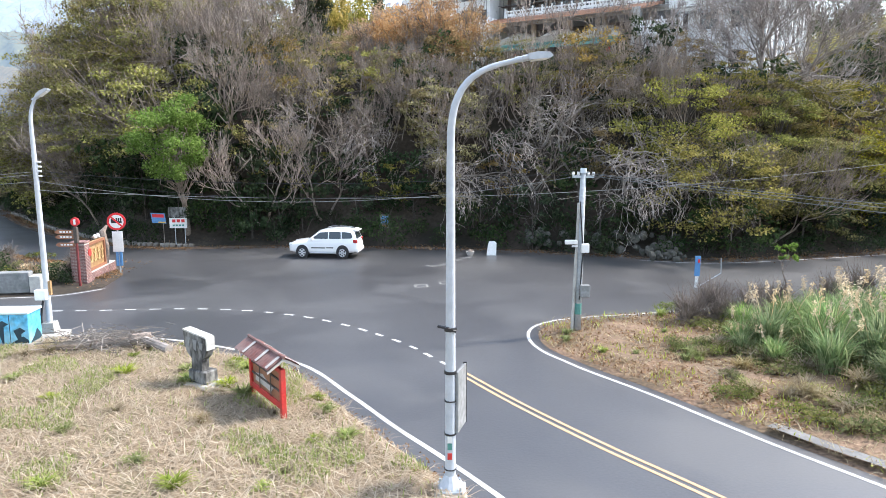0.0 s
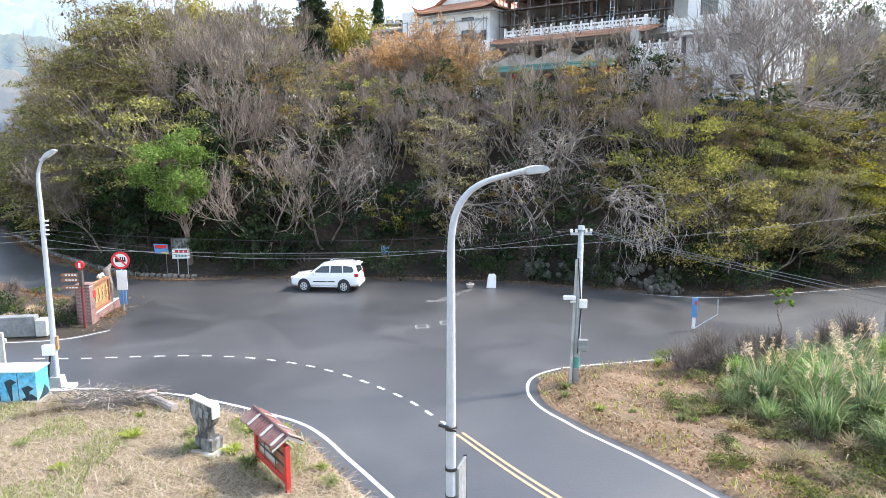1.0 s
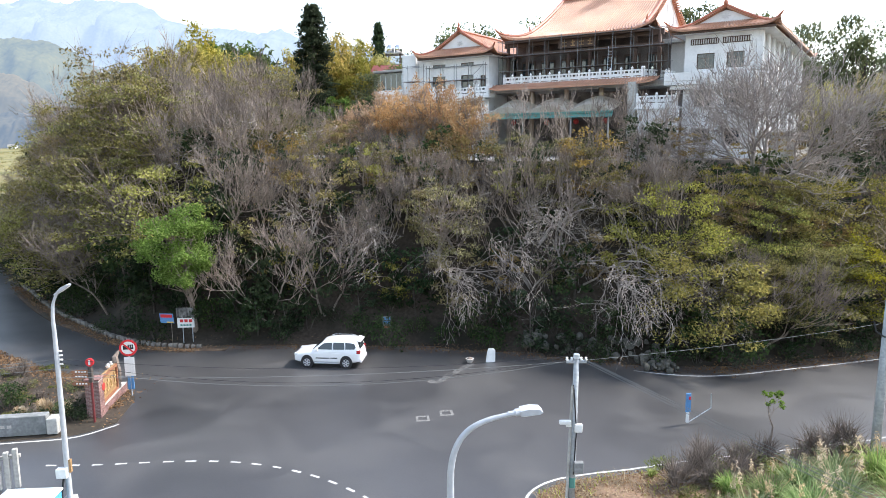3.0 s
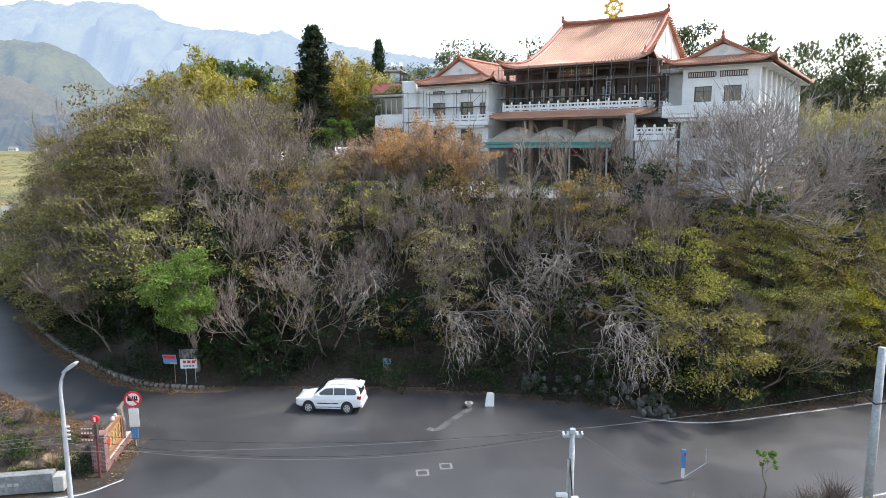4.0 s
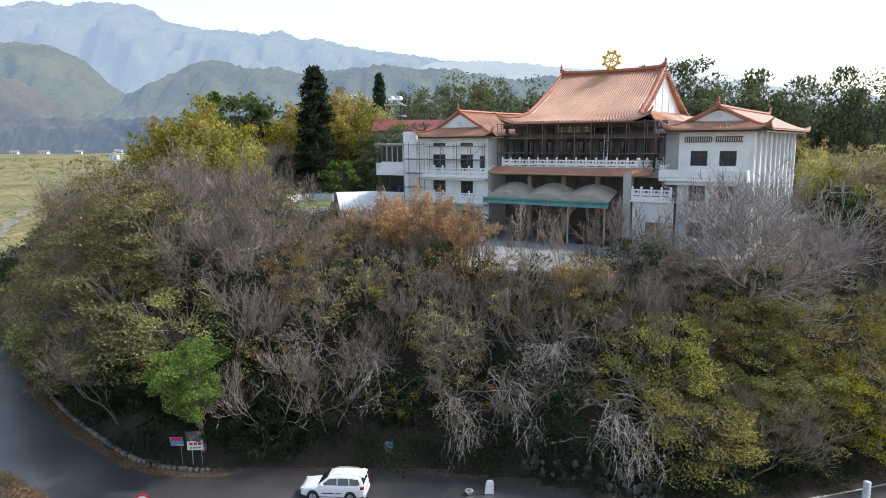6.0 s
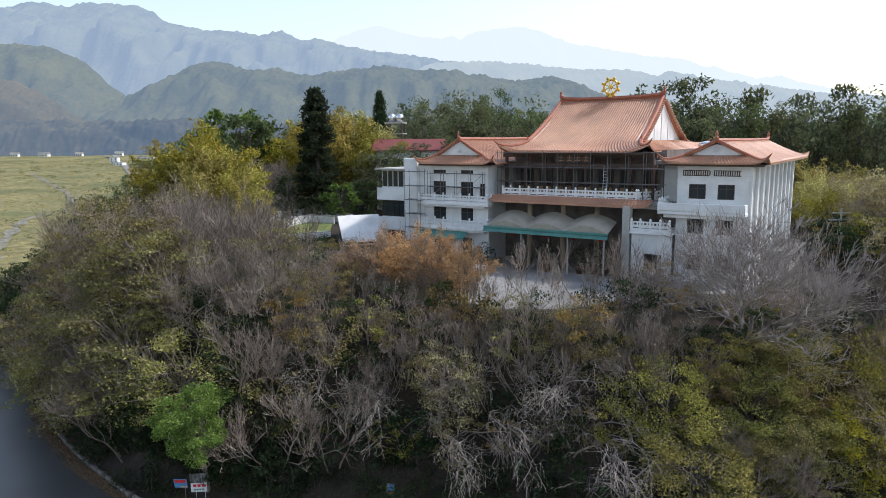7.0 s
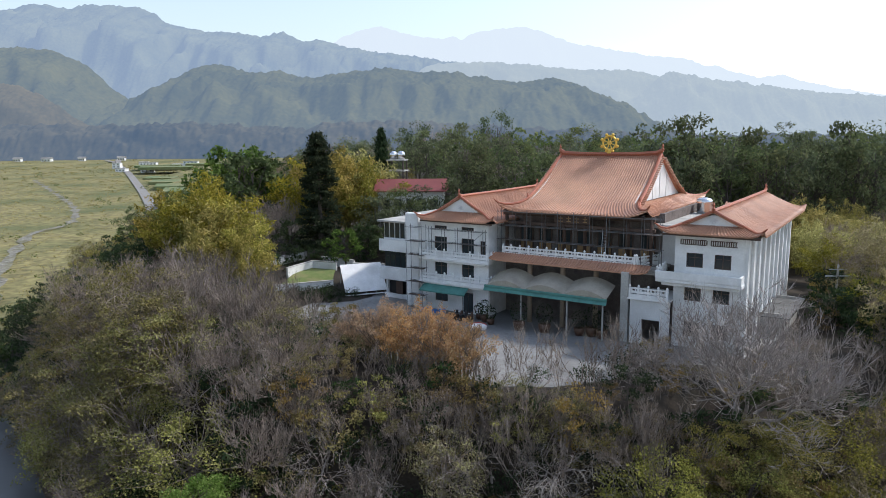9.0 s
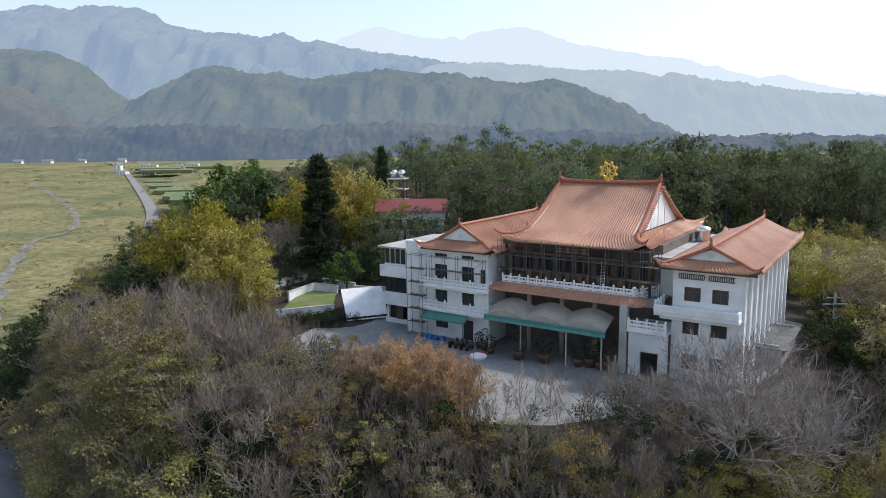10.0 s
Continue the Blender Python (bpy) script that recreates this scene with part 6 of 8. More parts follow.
# flat roofs and a water tank between hall and right wing
part("roof_slab", Geo().cbox(29.6, 3.5, 11.2, 33.0, 24, 11.6, 0.04), CONCRETE, temple)
part("link_wall", Geo().box(30.2, 4.6, 0, 32.8, 24, 11.2), WALL_TILE, temple)
tank = thing("water_tank", "stainless steel rooftop water tank", "water tank", T0 + TU * 31.4 + TV * 17.0 + Vector((0, 0, 11.6)), -34)
part("body", Geo().lathe([(0.85, 0.12), (0.9, 0.2), (0.87, 0.6), (0.9, 0.65), (0.87, 1.1), (0.9, 1.15), (0.9, 1.6), (0.6, 1.8), (0.15, 1.88)], 20), material("steel", (0.7, 0.7, 0.7), 0.25, 0.06, 2, 9, 0.03, metal=1.0), tank, smooth=True)
part("stand", Geo().lathe([(0.8, 0), (0.8, 0.12)], 12), CONCRETE, tank)

BROWN_COLUMN = material("column_stone", (0.36, 0.28, 0.21), 0.6, 0.2, 1.5, 9, 0.1)

# --- porch canopy ---
canopy = thing("porch_canopy", "porch canopy of three cream arched sheets with green edging", "canopy", T0, -34)
CREAM = material("cream_sheet", (0.37, 0.335, 0.27), 0.6, 0.12, 0.8, 8, 0.1, second=(0.30, 0.27, 0.22))
for i in range(3):
    a, b = 12.9 + i * 4.65, 12.9 + (i + 1) * 4.65
    rows = []
    for y in (-2.5, -1.2, 0.2):
        rows.append([(a + (b - a) * k / 12, y, 4.45 + 0.7 * math.sin(math.pi * k / 12) + (y + 2.5) * 0.35) for k in range(13)])
    g = Geo().grid(rows)
    g.grid([[(x, y, z - 0.06) for x, y, z in r] for r in rows][::-1])
    g.grid([rows[0], [(x, y, 4.4) for x, y, z in rows[0]]])
    part("arch_sheet", g, CREAM, canopy, smooth=False)
part("gutter", Geo().cbox(12.7, -2.75, 4.25, 27.0, -2.5, 4.5, 0.04), GREEN_SHEET, canopy)
fr = Geo().side([(-2.9, 3.9), (-2.86, 3.9), (-2.5, 4.44), (-2.54, 4.44)], 12.7, 27.0)
part("fringe", fr, GREEN_SHEET, canopy)
for x in (13.2, 17.2, 22.6, 26.5):
    part("post", Geo().tube([(x, -2.4, 0), (x, -2.4, 4.3)], 0.09, 8), CONCRETE, canopy)
for x in (16.8, 20.8, 24.6):
    c = part("column", Geo().tube([(x, 0.5, 0), (x, 0.5, 6.9)], 0.28, 12), BROWN_COLUMN, temple, "beige stone-faced porch column", smooth=True)
for x in (15.2, 19.1, 22.4, 25.5):
    lan = thing("paper_lantern", "round red paper lantern hung in the porch", "lantern", T0 + TU * x + TV * -0.6 + Vector((0, 0, 3.3)), -34, "porch lanterns")
    part("globe", Geo().lathe([(0.08, 0), (0.24, 0.1), (0.3, 0.28), (0.24, 0.46), (0.08, 0.56)], 10), RED, lan, smooth=True)
    part("cord", Geo().tube([(0, 0, 0.56), (0, 0, 1.3)], 0.012, 4), BLACK, lan)

# --- scaffolding ---
def scaffold(x0, x1, y0, y1, z0, z1, bays, lifts, label):
    root = thing("scaffolding", label, "scaffolding", T0, -34)
    for i in range(bays + 1):
        x = x0 + (x1 - x0) * i / bays
        for y in (y0, y1):
            part("upright", Geo().tube([(x, y, z0), (x, y, z1 + 0.3)], 0.035, 5), SCAFFOLD, root)
    for k in range(lifts + 1):
        z = z0 + 0.2 + (z1 - z0 - 0.2) * k / lifts
        for y in (y0, y1):
            part("ledger", Geo().tube([(x0 - 0.2, y, z), (x1 + 0.2, y, z)], 0.03, 5), SCAFFOLD, root)
        if 0 < k < lifts:
            part("plank", Geo().box(x0, y0 + 0.1, z - 0.08, x1, y1 - 0.1, z - 0.04), TIMBER, root)
    for i in range(0, bays, 3):
        a, b = x0 + (x1 - x0) * i / bays, x0 + (x1 - x0) * (i + 1) / bays
        z = z0 + (z1 - z0) * (i % lifts) / lifts
        part("brace", Geo().tube([(a, y0, z), (b, y0, z + (z1 - z0) / lifts)], 0.025, 5), SCAFFOLD, root)
    return root


scaffold(12.4, 31.0, 0.95, 1.8, 7.45, 12.4, 10, 3, "steel tube scaffolding before the hall front")
scaffold(1.1, 3.4, -1.75, -0.8, 0.0, 10.2, 1, 6, "narrow steel scaffold tower against a white wall")
scaffold(3.8, 11.4, -0.75, -0.2, 6.75, 10.0, 4, 2, "steel tube scaffolding standing on a balcony")
ladder = thing("ladder", "aluminium ladder leaning on the scaffolding", "ladder", T0 + TU * 25.0 + TV * 0.7 + Vector((0, 0, 7.45)), -34)
for x in (0, 0.42):
    part("rail", Geo().tube([(x, 0, 0), (x, 0.35, 3.6)], 0.03, 5), GALVANISED, ladder)
for i in range(11):
    f = (i + 0.7) / 11.5
    part("rung", Geo().tube([(0, 0.35 * f, 3.6 * f), (0.42, 0.35 * f, 3.6 * f)], 0.02, 5), GALVANISED, ladder)

# ---- temple grounds ----
screen = thing("white_screen", "large white sheet screen sloping back on a low stand", "screen", (-10.5, 88.0, COURT), 20.7)
g = Geo().side([(0.0, 0.7), (0.08, 0.66), (3.3, 3.9), (3.22, 3.95)], -2.85, 2.85)
part("sheet", g, WALL_WHITE, screen)
for x in (-2.8, -1.4, 0, 1.4, 2.8):
    part("leg", Geo().tube([(x, 0.05, 0), (x, 0.05, 0.68)], 0.04, 6), GALVANISED, screen)
    part("prop", Geo().tube([(x, 3.1, 0), (x, 3.2, 3.8)], 0.04, 6), GALVANISED, screen)
part("rail", Geo().cbox(-2.9, -0.25, 0.3, 2.9, -0.05, 0.42, 0.02), WALL_WHITE, screen)


def garden_wall(pts, z, high, label):
    for a, b in zip(pts, pts[1:]):
        a, b = Vector(a), Vector(b)
        d = (b - a)
        w = thing("garden_wall", label, "wall", (a.x, a.y, z), math.degrees(math.atan2(d.y, d.x)))
        part("wall", Geo().cbox(0, -0.14, -2.5, d.length, 0.14, high, 0.03), WALL_WHITE, w)
        part("coping", Geo().cbox(-0.05, -0.2, high, d.length + 0.05, 0.2, high + 0.1, 0.02), CONCRETE, w)


garden_wall([(-22.5, 86.6), (-15.2, 89.5)], 12.9, 1.2, "low white rendered garden wall with coping")
garden_wall([(-21.9, 91.5), (-19.4, 97.2), (-15.6, 95.2)], 14.3, 1.2, "white rendered garden wall round a lawn")
garden_wall([(-27.5, 95), (-22.0, 105)], 14.7, 1.0, "pale garden wall climbing through trees")
garden_wall([(-18.6, 100.2), (-13.2, 96.4)], 14.6, 1.0, "white retaining wall below dark shrubs")
garden_wall([(-13.4, 95.4), (-8.6, 94.2)], 13.0, 2.4, "weathered beige retaining wall behind the annex")
la, lb, lc, ld = Vector((-22.6, 88.4)), Vector((-15.4, 90.0)), Vector((-15.7, 95.0)), Vector((-20.0, 97.0))
rows = []
for i in range(9):
    p, q = la.lerp(ld, i / 8), lb.lerp(lc, i / 8)
    rows.append([(v.x, v.y, float(land(v.x, v.y)) + 0.15) for v in (p.lerp(q, j / 8) for j in range(9))])
lawn = part("lawn", Geo().grid(rows), material("lawn", (0.13, 0.17, 0.05), 0.95, 0.3, 0.6, 6, 0.5, second=(0.2, 0.2, 0.08)))
tagged(lawn, "small lawn beside the forecourt", "lawn", kind="structure")
hedge_at = [(-16.3 + k * 0.9, 85.6 + k * 0.36, 0.62) for k in range(6)] + [(-17.2, 84.6, 0.6), (-15.2, 84.2, 0.4), (-13.6, 84.6, 0.35)]
for x, y, s in hedge_at:
    plant(BUSHES[0], x, y, s, x * 77 % 360, z=COURT)
for k in range(12):
    plant(BUSHES[1], -21.6 + k * 0.55, 84.9 + k * 0.22 + 0.7 * (k % 2), 0.6 + 0.1 * (k % 3), k * 47, z=COURT + 0.2)
for x, y, s in ((-21, 99, 0.8), (-19, 101, 0.7), (-16.5, 99.5, 0.8), (-24, 100, 0.8), (-12.5, 98.6, 0.6), (-25, 96, 0.7), (-22.5, 95, 0.5)):
    plant(SHRUB[0], x, y, s, x * 51 % 360, z=14.2)

# forecourt clutter
POT = material("glazed_pot", (0.10, 0.055, 0.035), 0.4, 0.25, 2, 9, 0.1)


def potted(u, v, size, label):
    p = T0 + TU * (u + 50.3) + TV * (v - 66.4)
    root = thing("potted_plant", label, "potted plant", (p.x, p.y, COURT + 0.02))
    part("pot", Geo().lathe([(0.3 * size, 0), (0.42 * size, 0.3 * size), (0.45 * size, 0.62 * size), (0.4 * size, 0.66 * size)], 12), POT, root, smooth=True)
    rr = random.Random(int(u * 10))
    lg = Geo()
    for i in range(170):
        d = rand_dir(rr)
        leaf(lg, rr, (d.x * 0.62 * size, d.y * 0.62 * size, 1.35 * size + d.z * 0.75 * size), 0.22, up=0.5)
    part("leaves", lg, LEAF_DARK, root)


for u, v, s in ((-37.9, 64.4, 1.2), (-36.7, 63.6, 1.0), (-33.0, 63.4, 1.5), (-30.2, 63.9, 1.5), (-26.6, 64.8, 1.3), (-25.4, 65.2, 1.5), (-24.2, 65.0, 1.4), (-39.0, 64.9, 0.9)):
    potted(u, v, s, "shrub in a dark glazed pot on the forecourt")
p = T0 + TU * 13.2 + TV * -4.9
pl = thing("planter_ring", "round white planter edged in red on the forecourt", "planter", (p.x, p.y, COURT + 0.02))
part("ring", Geo().lathe([(0.95, 0), (1.0, 0.25), (0.9, 0.34), (0.78, 0.3)], 22), WALL_WHITE, pl)
part("rim", Geo().tube([(0.93 * math.cos(k * math.pi / 12), 0.93 * math.sin(k * math.pi / 12), 0.36) for k in range(13)], 0.06, 6), RED, pl)
part("soil", Geo().lathe([(0.8, 0.1), (0.8, 0.24), (0.1, 0.28)], 18), SOIL, pl)
for i, u in enumerate((-41.6, -40.9, -40.2, -39.4)):
    p = T0 + TU * (u + 50.3) + TV * -2.9
    sc = thing("motor_scooter", "dark parked motor scooter at the temple wall", "scooter", (p.x, p.y, COURT + 0.02), 40 + i * 6, "parked scooters")
    for x in (-0.6, 0.6):
        part("wheel", Geo().tube([(x, -0.05, 0.25), (x, 0.05, 0.25)], 0.25, 14), BLACK, sc)
    part("body", Geo().slab([(-0.75, 0.45), (-0.7, 0.75), (-0.1, 0.72), (0.05, 0.4), (0.35, 0.4), (0.5, 0.95), (0.62, 0.95), (0.55, 0.35), (0.2, 0.25), (-0.4, 0.28)], -0.14, 0.14), POT if i % 2 else BLACK, sc)
    part("handlebar", Geo().tube([(0.52, -0.32, 1.0), (0.56, 0, 1.02), (0.52, 0.32, 1.0)], 0.02, 6), BLACK, sc)
BLUE_SHEET = material("blue_sheet", (0.05, 0.16, 0.42), 0.5, 0.2, 2, 9, 0.1)
p = T0 + TU * 4.8 + TV * -1.6
tarp = thing("blue_bins", "row of blue plastic crates and sheeting by the wall", "crate", (p.x, p.y, COURT + 0.02), -34)
for k in range(4):
    part("crate", Geo().cbox(-1.8 + k * 0.95, -0.25, 0, -1.1 + k * 0.95, 0.25, 0.35 + 0.2 * (k % 2), 0.03), BLUE_SHEET, tarp)

# lean-to at the right wing
shed = thing("lean_to", "lean-to shed with a grey sheet roof", "shed", (34.8, 67.2, COURT), 55)
part("wall", Geo().box(0, -0.1, 0, 9.5, 0.1, 1.9).box(0, 0.1, 0, 0.2, 3.2, 2.4).box(9.3, 0.1, 0, 9.5, 3.2, 2.4), CONCRETE, shed)
part("roof", Geo().slab([(-0.5, 2.02), (10.0, 2.02), (10.0, 2.12), (-0.5, 2.12)], -0.6, 3.3), material("grey_sheet", (0.13, 0.13, 0.125), 0.8, 0.2, 0.6, 6, 0.2, second=(0.08, 0.08, 0.075)), shed)
for k in range(4):
    part("window", Geo().box(1.0 + k * 2.2, -0.13, 0.9, 2.2 + k * 2.2, -0.103, 1.6), DARK_GLASS, shed)
tp = thing("transformer_pole", "pole with crossbars and a blue transformer drum", "utility pole", (45.5, 76.5, 11.0))
part("pole", Geo().tube([(0, 0, 0), (0, 0, 7.0)], [0.16, 0.12], 8), CONCRETE, tp)
part("cross_arm", Geo().box(-1.4, -0.06, 5.6, 1.4, 0.06, 5.75).box(-1.0, -0.05, 6.4, 1.0, 0.05, 6.5), GALVANISED, tp)
part("drum", Geo().lathe([(0.4, 3.0), (0.45, 3.1), (0.45, 4.1), (0.3, 4.25)], 14, (0.1, -0.55, 0)), material("drum_blue", (0.22, 0.36, 0.42), 0.5, 0.1, 2, 9, 0.05), tp)

# buildings behind
bb = thing("service_building", "long low building with a red metal roof", "building", (-5.8, 113.5, 13.0), -4)
part("wall", Geo().box(-5.2, -2, 0, 5.6, 4, 11.6), WALL_TILE, bb)
part("roof", Geo().side([(-2.8, 11.6), (1.0, 13.4), (4.8, 11.6), (4.8, 11.45), (-2.8, 11.45)], -5.8, 6.2), material("red_roof", (0.20, 0.05, 0.045), 0.6, 0.2, 0.5, 4, 0.1), bb)
for k in range(5):
    part("window", Geo().box(-4.4 + k * 2.0, -2.08, 8.6, -3.2 + k * 2.0, -2.02, 10.2), DARK_GLASS, bb)
tw = thing("tank_tower", "open frame tower carrying two steel water tanks", "water tower", (-8.6, 124, 13.0), -10)
for x in (-1.4, 1.4):
    for y in (-1.4, 1.4):
        part("leg", Geo().tube([(x, y, 0), (x, y, 16.2)], 0.16, 6), BARK_DARK, tw)
for z in (10.5, 12.4, 14.3, 16.2):
    part("deck", Geo().cbox(-1.7, -1.7, z, 1.7, 1.7, z + 0.22, 0.03), CONCRETE, tw)
for x in (-0.75, 0.75):
    part("tank", Geo().lathe([(0.68, 16.5), (0.7, 17.6), (0.4, 17.9), (0.1, 17.95)], 14, (x, 0, 0)), MATS["steel"], tw, smooth=True)

# ---- street furniture ----
STEEL_BLUE = material("steel_blue", (0.10, 0.25, 0.48), 0.5, 0.15, 2.0, 12.0, 0.05)
SIGN_WHITE = material("sign_white", (0.74, 0.74, 0.72), 0.45, 0.06, 2.0, 14.0, 0.03, second=(0.64, 0.64, 0.61))
SIGN_RED = material("sign_red", (0.62, 0.03, 0.035), 0.45, 0.1, 2.0, 14.0, 0.03)
BROWN_BOARD = material("brown_board", (0.27, 0.12, 0.065), 0.6, 0.2, 2.0, 14.0, 0.1)
BRICK = material("brick", (0.25, 0.14, 0.125), 0.85, 0.4, 2.5, 12.0, 0.4, second=(0.17, 0.10, 0.095))
MORTAR = material("mortar", (0.42, 0.39, 0.36), 0.9, 0.15, 2.0, 14.0, 0.3)
PALE_CARVED = material("pale_carved_wood", (0.46, 0.31, 0.14), 0.6, 0.3, 2.0, 14.0, 0.2)
CARVED = material("carved_wood", (0.35, 0.215, 0.10), 0.6, 0.3, 2.0, 14.0, 0.3)
RUST = material("rusted_sheet", (0.15, 0.06, 0.05), 0.65, 0.35, 1.6, 12.0, 0.2, second=(0.22, 0.15, 0.135))
MARBLE = material("stained_stone", (0.055, 0.054, 0.052), 0.8, 0.5, 3.4, 11.0, 0.4, second=(0.27, 0.265, 0.25), stretch=(1.6, 1.6, 0.7))
MARBLE_CLEAN = material("pale_stone", (0.56, 0.55, 0.52), 0.8, 0.2, 2.0, 9.0, 0.3, second=(0.40, 0.39, 0.36))
KERB_STONE = material("kerb_stone", (0.185, 0.17, 0.15), 0.9, 0.3, 1.5, 8.0, 0.6, second=(0.10, 0.09, 0.072), vary=0.35)
STONE = material("boulder", (0.095, 0.088, 0.076), 0.9, 0.35, 1.5, 8.0, 0.6, second=(0.055, 0.058, 0.042), vary=0.35)
COVER = material("cover_edge", (0.17, 0.168, 0.16), 0.9, 0.2, 2.0, 14.0, 0.2)
GREY_STONE = material("grey_stone", (0.22, 0.225, 0.225), 0.8, 0.25, 1.0, 7.0, 0.3, second=(0.15, 0.16, 0.155))


def bend(p0, p1, p2, p3, n):
    p0, p1, p2, p3 = map(Vector, (p0, p1, p2, p3))
    return [tuple(p0 * (1 - t) ** 3 + p1 * 3 * t * (1 - t) ** 2 + p2 * 3 * t * t * (1 - t) + p3 * t ** 3) for t in (i / n for i in range(n + 1))]


def street_lamp(x, y, start, curve, turn, label, board=False):
    """A tapered steel lamp post whose arm curves over to a flat lamp head; curve: two control points and the end, in reach and height."""
    root = thing("street_lamp", label, "street lamp", (x, y, 0.0), turn, "street lamps")
    (c1x, c1z), (c2x, c2z), (ex, ez) = curve
    arc = bend((0, 0, start), (c1x, 0, c1z), (c2x, 0, c2z), (ex, 0, ez), 14)
    part("pole", Geo().tube([(0, 0, 0.2), (0, 0, 0.45), (0, 0, 2.2), (0, 0, start - 0.5)] + arc, [0.13, 0.105, 0.1, 0.078] + [0.072 - 0.028 * i / 14 for i in range(15)], 14), POLE_PAINT, root, smooth=True)
    d = Vector((arc[-1][0] - arc[-2][0], 0, arc[-1][2] - arc[-2][2])).normalized()
    a = math.degrees(math.atan2(d.z, d.x))
    hg = Geo()
    hg.tube([(-0.12, 0, 0), (0.04, 0, 0)], 0.055, 10)
    hg.cbox(0.0, -0.1, -0.045, 0.18, 0.1, 0.06, 0.03)
    hg.slab([(0.12, -0.04), (0.5, -0.05), (0.56, -0.02), (0.5, 0.05), (0.3, 0.085), (0.12, 0.07)], -0.135, 0.135)
    hd = part("lamp_head", hg, POLE_PAINT, root)
    hd.matrix_local = pose(ex, 0, ez, 0, -a * 0.6, 0)
    part("lens", Geo().cbox(0.16, -0.11, -0.062, 0.46, 0.11, -0.045, 0.006), SIGN_WHITE, hd)
    part("collar", Geo().tube([(0, 0, 0.16), (0, 0, 0.3), (0, 0, 0.42)], [0.24, 0.17, 0.115], 14), POLE_PAINT, root)
    return root


lamp_a = street_lamp(0.165, 12.35, 6.9, ((0.0, 8.1), (0.6, 8.18), (1.26, 8.33)), 2, "pale grey steel street lamp with curved arm and strapped post")
part("base_plate", Geo().cbox(-0.25, -0.25, 0.1, 0.25, 0.25, 0.17, 0.015), GALVANISED, lamp_a)
for sx in (-1, 1):
    for sy in (-1, 1):
        part("bolt", Geo().tube([(sx * 0.19, sy * 0.19, 0.17), (sx * 0.19, sy * 0.19, 0.24)], 0.025, 6), GALVANISED, lamp_a)
part("foot", Geo().cbox(-0.32, -0.32, -0.1, 0.32, 0.32, 0.1, 0.02), CONCRETE, lamp_a)
for z, k in ((3.37, 1.0), (2.52, 0.8), (1.95, 0.3), (1.28, 0.4), (0.55, 0.25)):
    part("strap", Geo().tube([(0, 0, z - 0.035 * k), (0, 0, z + 0.035 * k)], 0.125, 14), BLACK, lamp_a)
part("cable_tie", Geo().tube([(-0.24, 0.0, 3.42), (-0.05, -0.1, 3.4), (0.1, -0.1, 3.34)], 0.03, 5), BLACK, lamp_a)
notice = part("notice_plate", Geo().prism([(0.10, -0.05), (0.15, -0.05), (0.34, 0.5), (0.29, 0.5)], 1.3, 2.52), GREY_STONE, lamp_a, "sheet metal notice plate seen edge-on")
part("plate_edge", Geo().box(0.28, 0.5, 1.28, 0.35, 0.54, 2.54), BLACK, notice)
part("bracket", Geo().box(0.0, -0.02, 1.85, 0.12, 0.1, 1.9).box(0, -0.02, 2.4, 0.12, 0.1, 2.45), BLACK, lamp_a)
for z, m in ((1.12, SIGN_WHITE), (0.98, GREEN_SHEET), (0.78, RED)):
    part("sticker", Geo().cbox(-0.06, -0.116, z, 0.03, -0.098, z + 0.13, 0.004), m, lamp_a, "torn paper sticker")

lamp_b = street_lamp(-14.05, 23.4, 6.9, ((-0.03, 7.8), (0.02, 8.0), (0.22, 8.33)), 5, "leaning pale street lamp on a concrete foot with a meter box")
part("foot", Geo().tube([(0, 0, -0.1), (0, 0, 0.5)], [0.38, 0.27], 4, twist=math.pi / 4), CONCRETE, lamp_b)
part("apron", Geo().cbox(-0.7, -0.6, -0.08, 0.55, 0.4, 0.12, 0.03), CONCRETE, lamp_b)
part("meter_box", Geo().cbox(-0.33, -0.24, 1.34, 0.06, 0.0, 1.72, 0.02), SIGN_WHITE, lamp_b)
part("conduit", Geo().tube([(-0.2, -0.15, 0.1), (-0.22, -0.12, 0.7), (-0.1, -0.12, 1.35)], 0.04, 6), BLACK, lamp_b)
part("bracket", Geo().box(0.05, -0.06, 1.5, 0.16, 0.06, 2.0), CARVED, lamp_b)
for k in range(4):
    part("insulator", Geo().tube([(0.08, 0, 5.7 + k * 0.16), (0.2, 0, 5.7 + k * 0.16)], 0.035, 6), SIGN_WHITE, lamp_b)

# utility pole with cameras
up = thing("utility_pole", "weathered grey utility pole with a camera and bare side post", "utility pole", (4.86, 23.6, 0))
part("pole", Geo().tube([(0, 0, -0.1), (0.02, 0, 3), (0.05, 0, 5.85)], [0.135, 0.12, 0.1], 12), material("pole_grey", (0.36, 0.385, 0.40), 0.75, 0.2, 1.4, 9, 0.2, second=(0.27, 0.29, 0.30)), up, smooth=True)
part("cap", Geo().tube([(0.05, 0, 5.8), (0.05, 0, 5.95)], [0.13, 0.11], 12), GALVANISED, up)
part("cross_arm", Geo().box(-0.32, -0.06, 5.62, 0.42, 0.06, 5.7), GALVANISED, up)
for x in (-0.3, -0.12, 0.22, 0.4):
    part("insulator", Geo().lathe([(0.03, 0), (0.06, 0.05), (0.04, 0.09), (0.05, 0.13)], 8, (x, 0, 5.7)), SIGN_WHITE, up)
part("side_post", Geo().tube([(-0.2, -0.06, -0.05), (-0.08, -0.06, 4.75)], 0.055, 8), CONCRETE, up, "bare cement-coloured post")
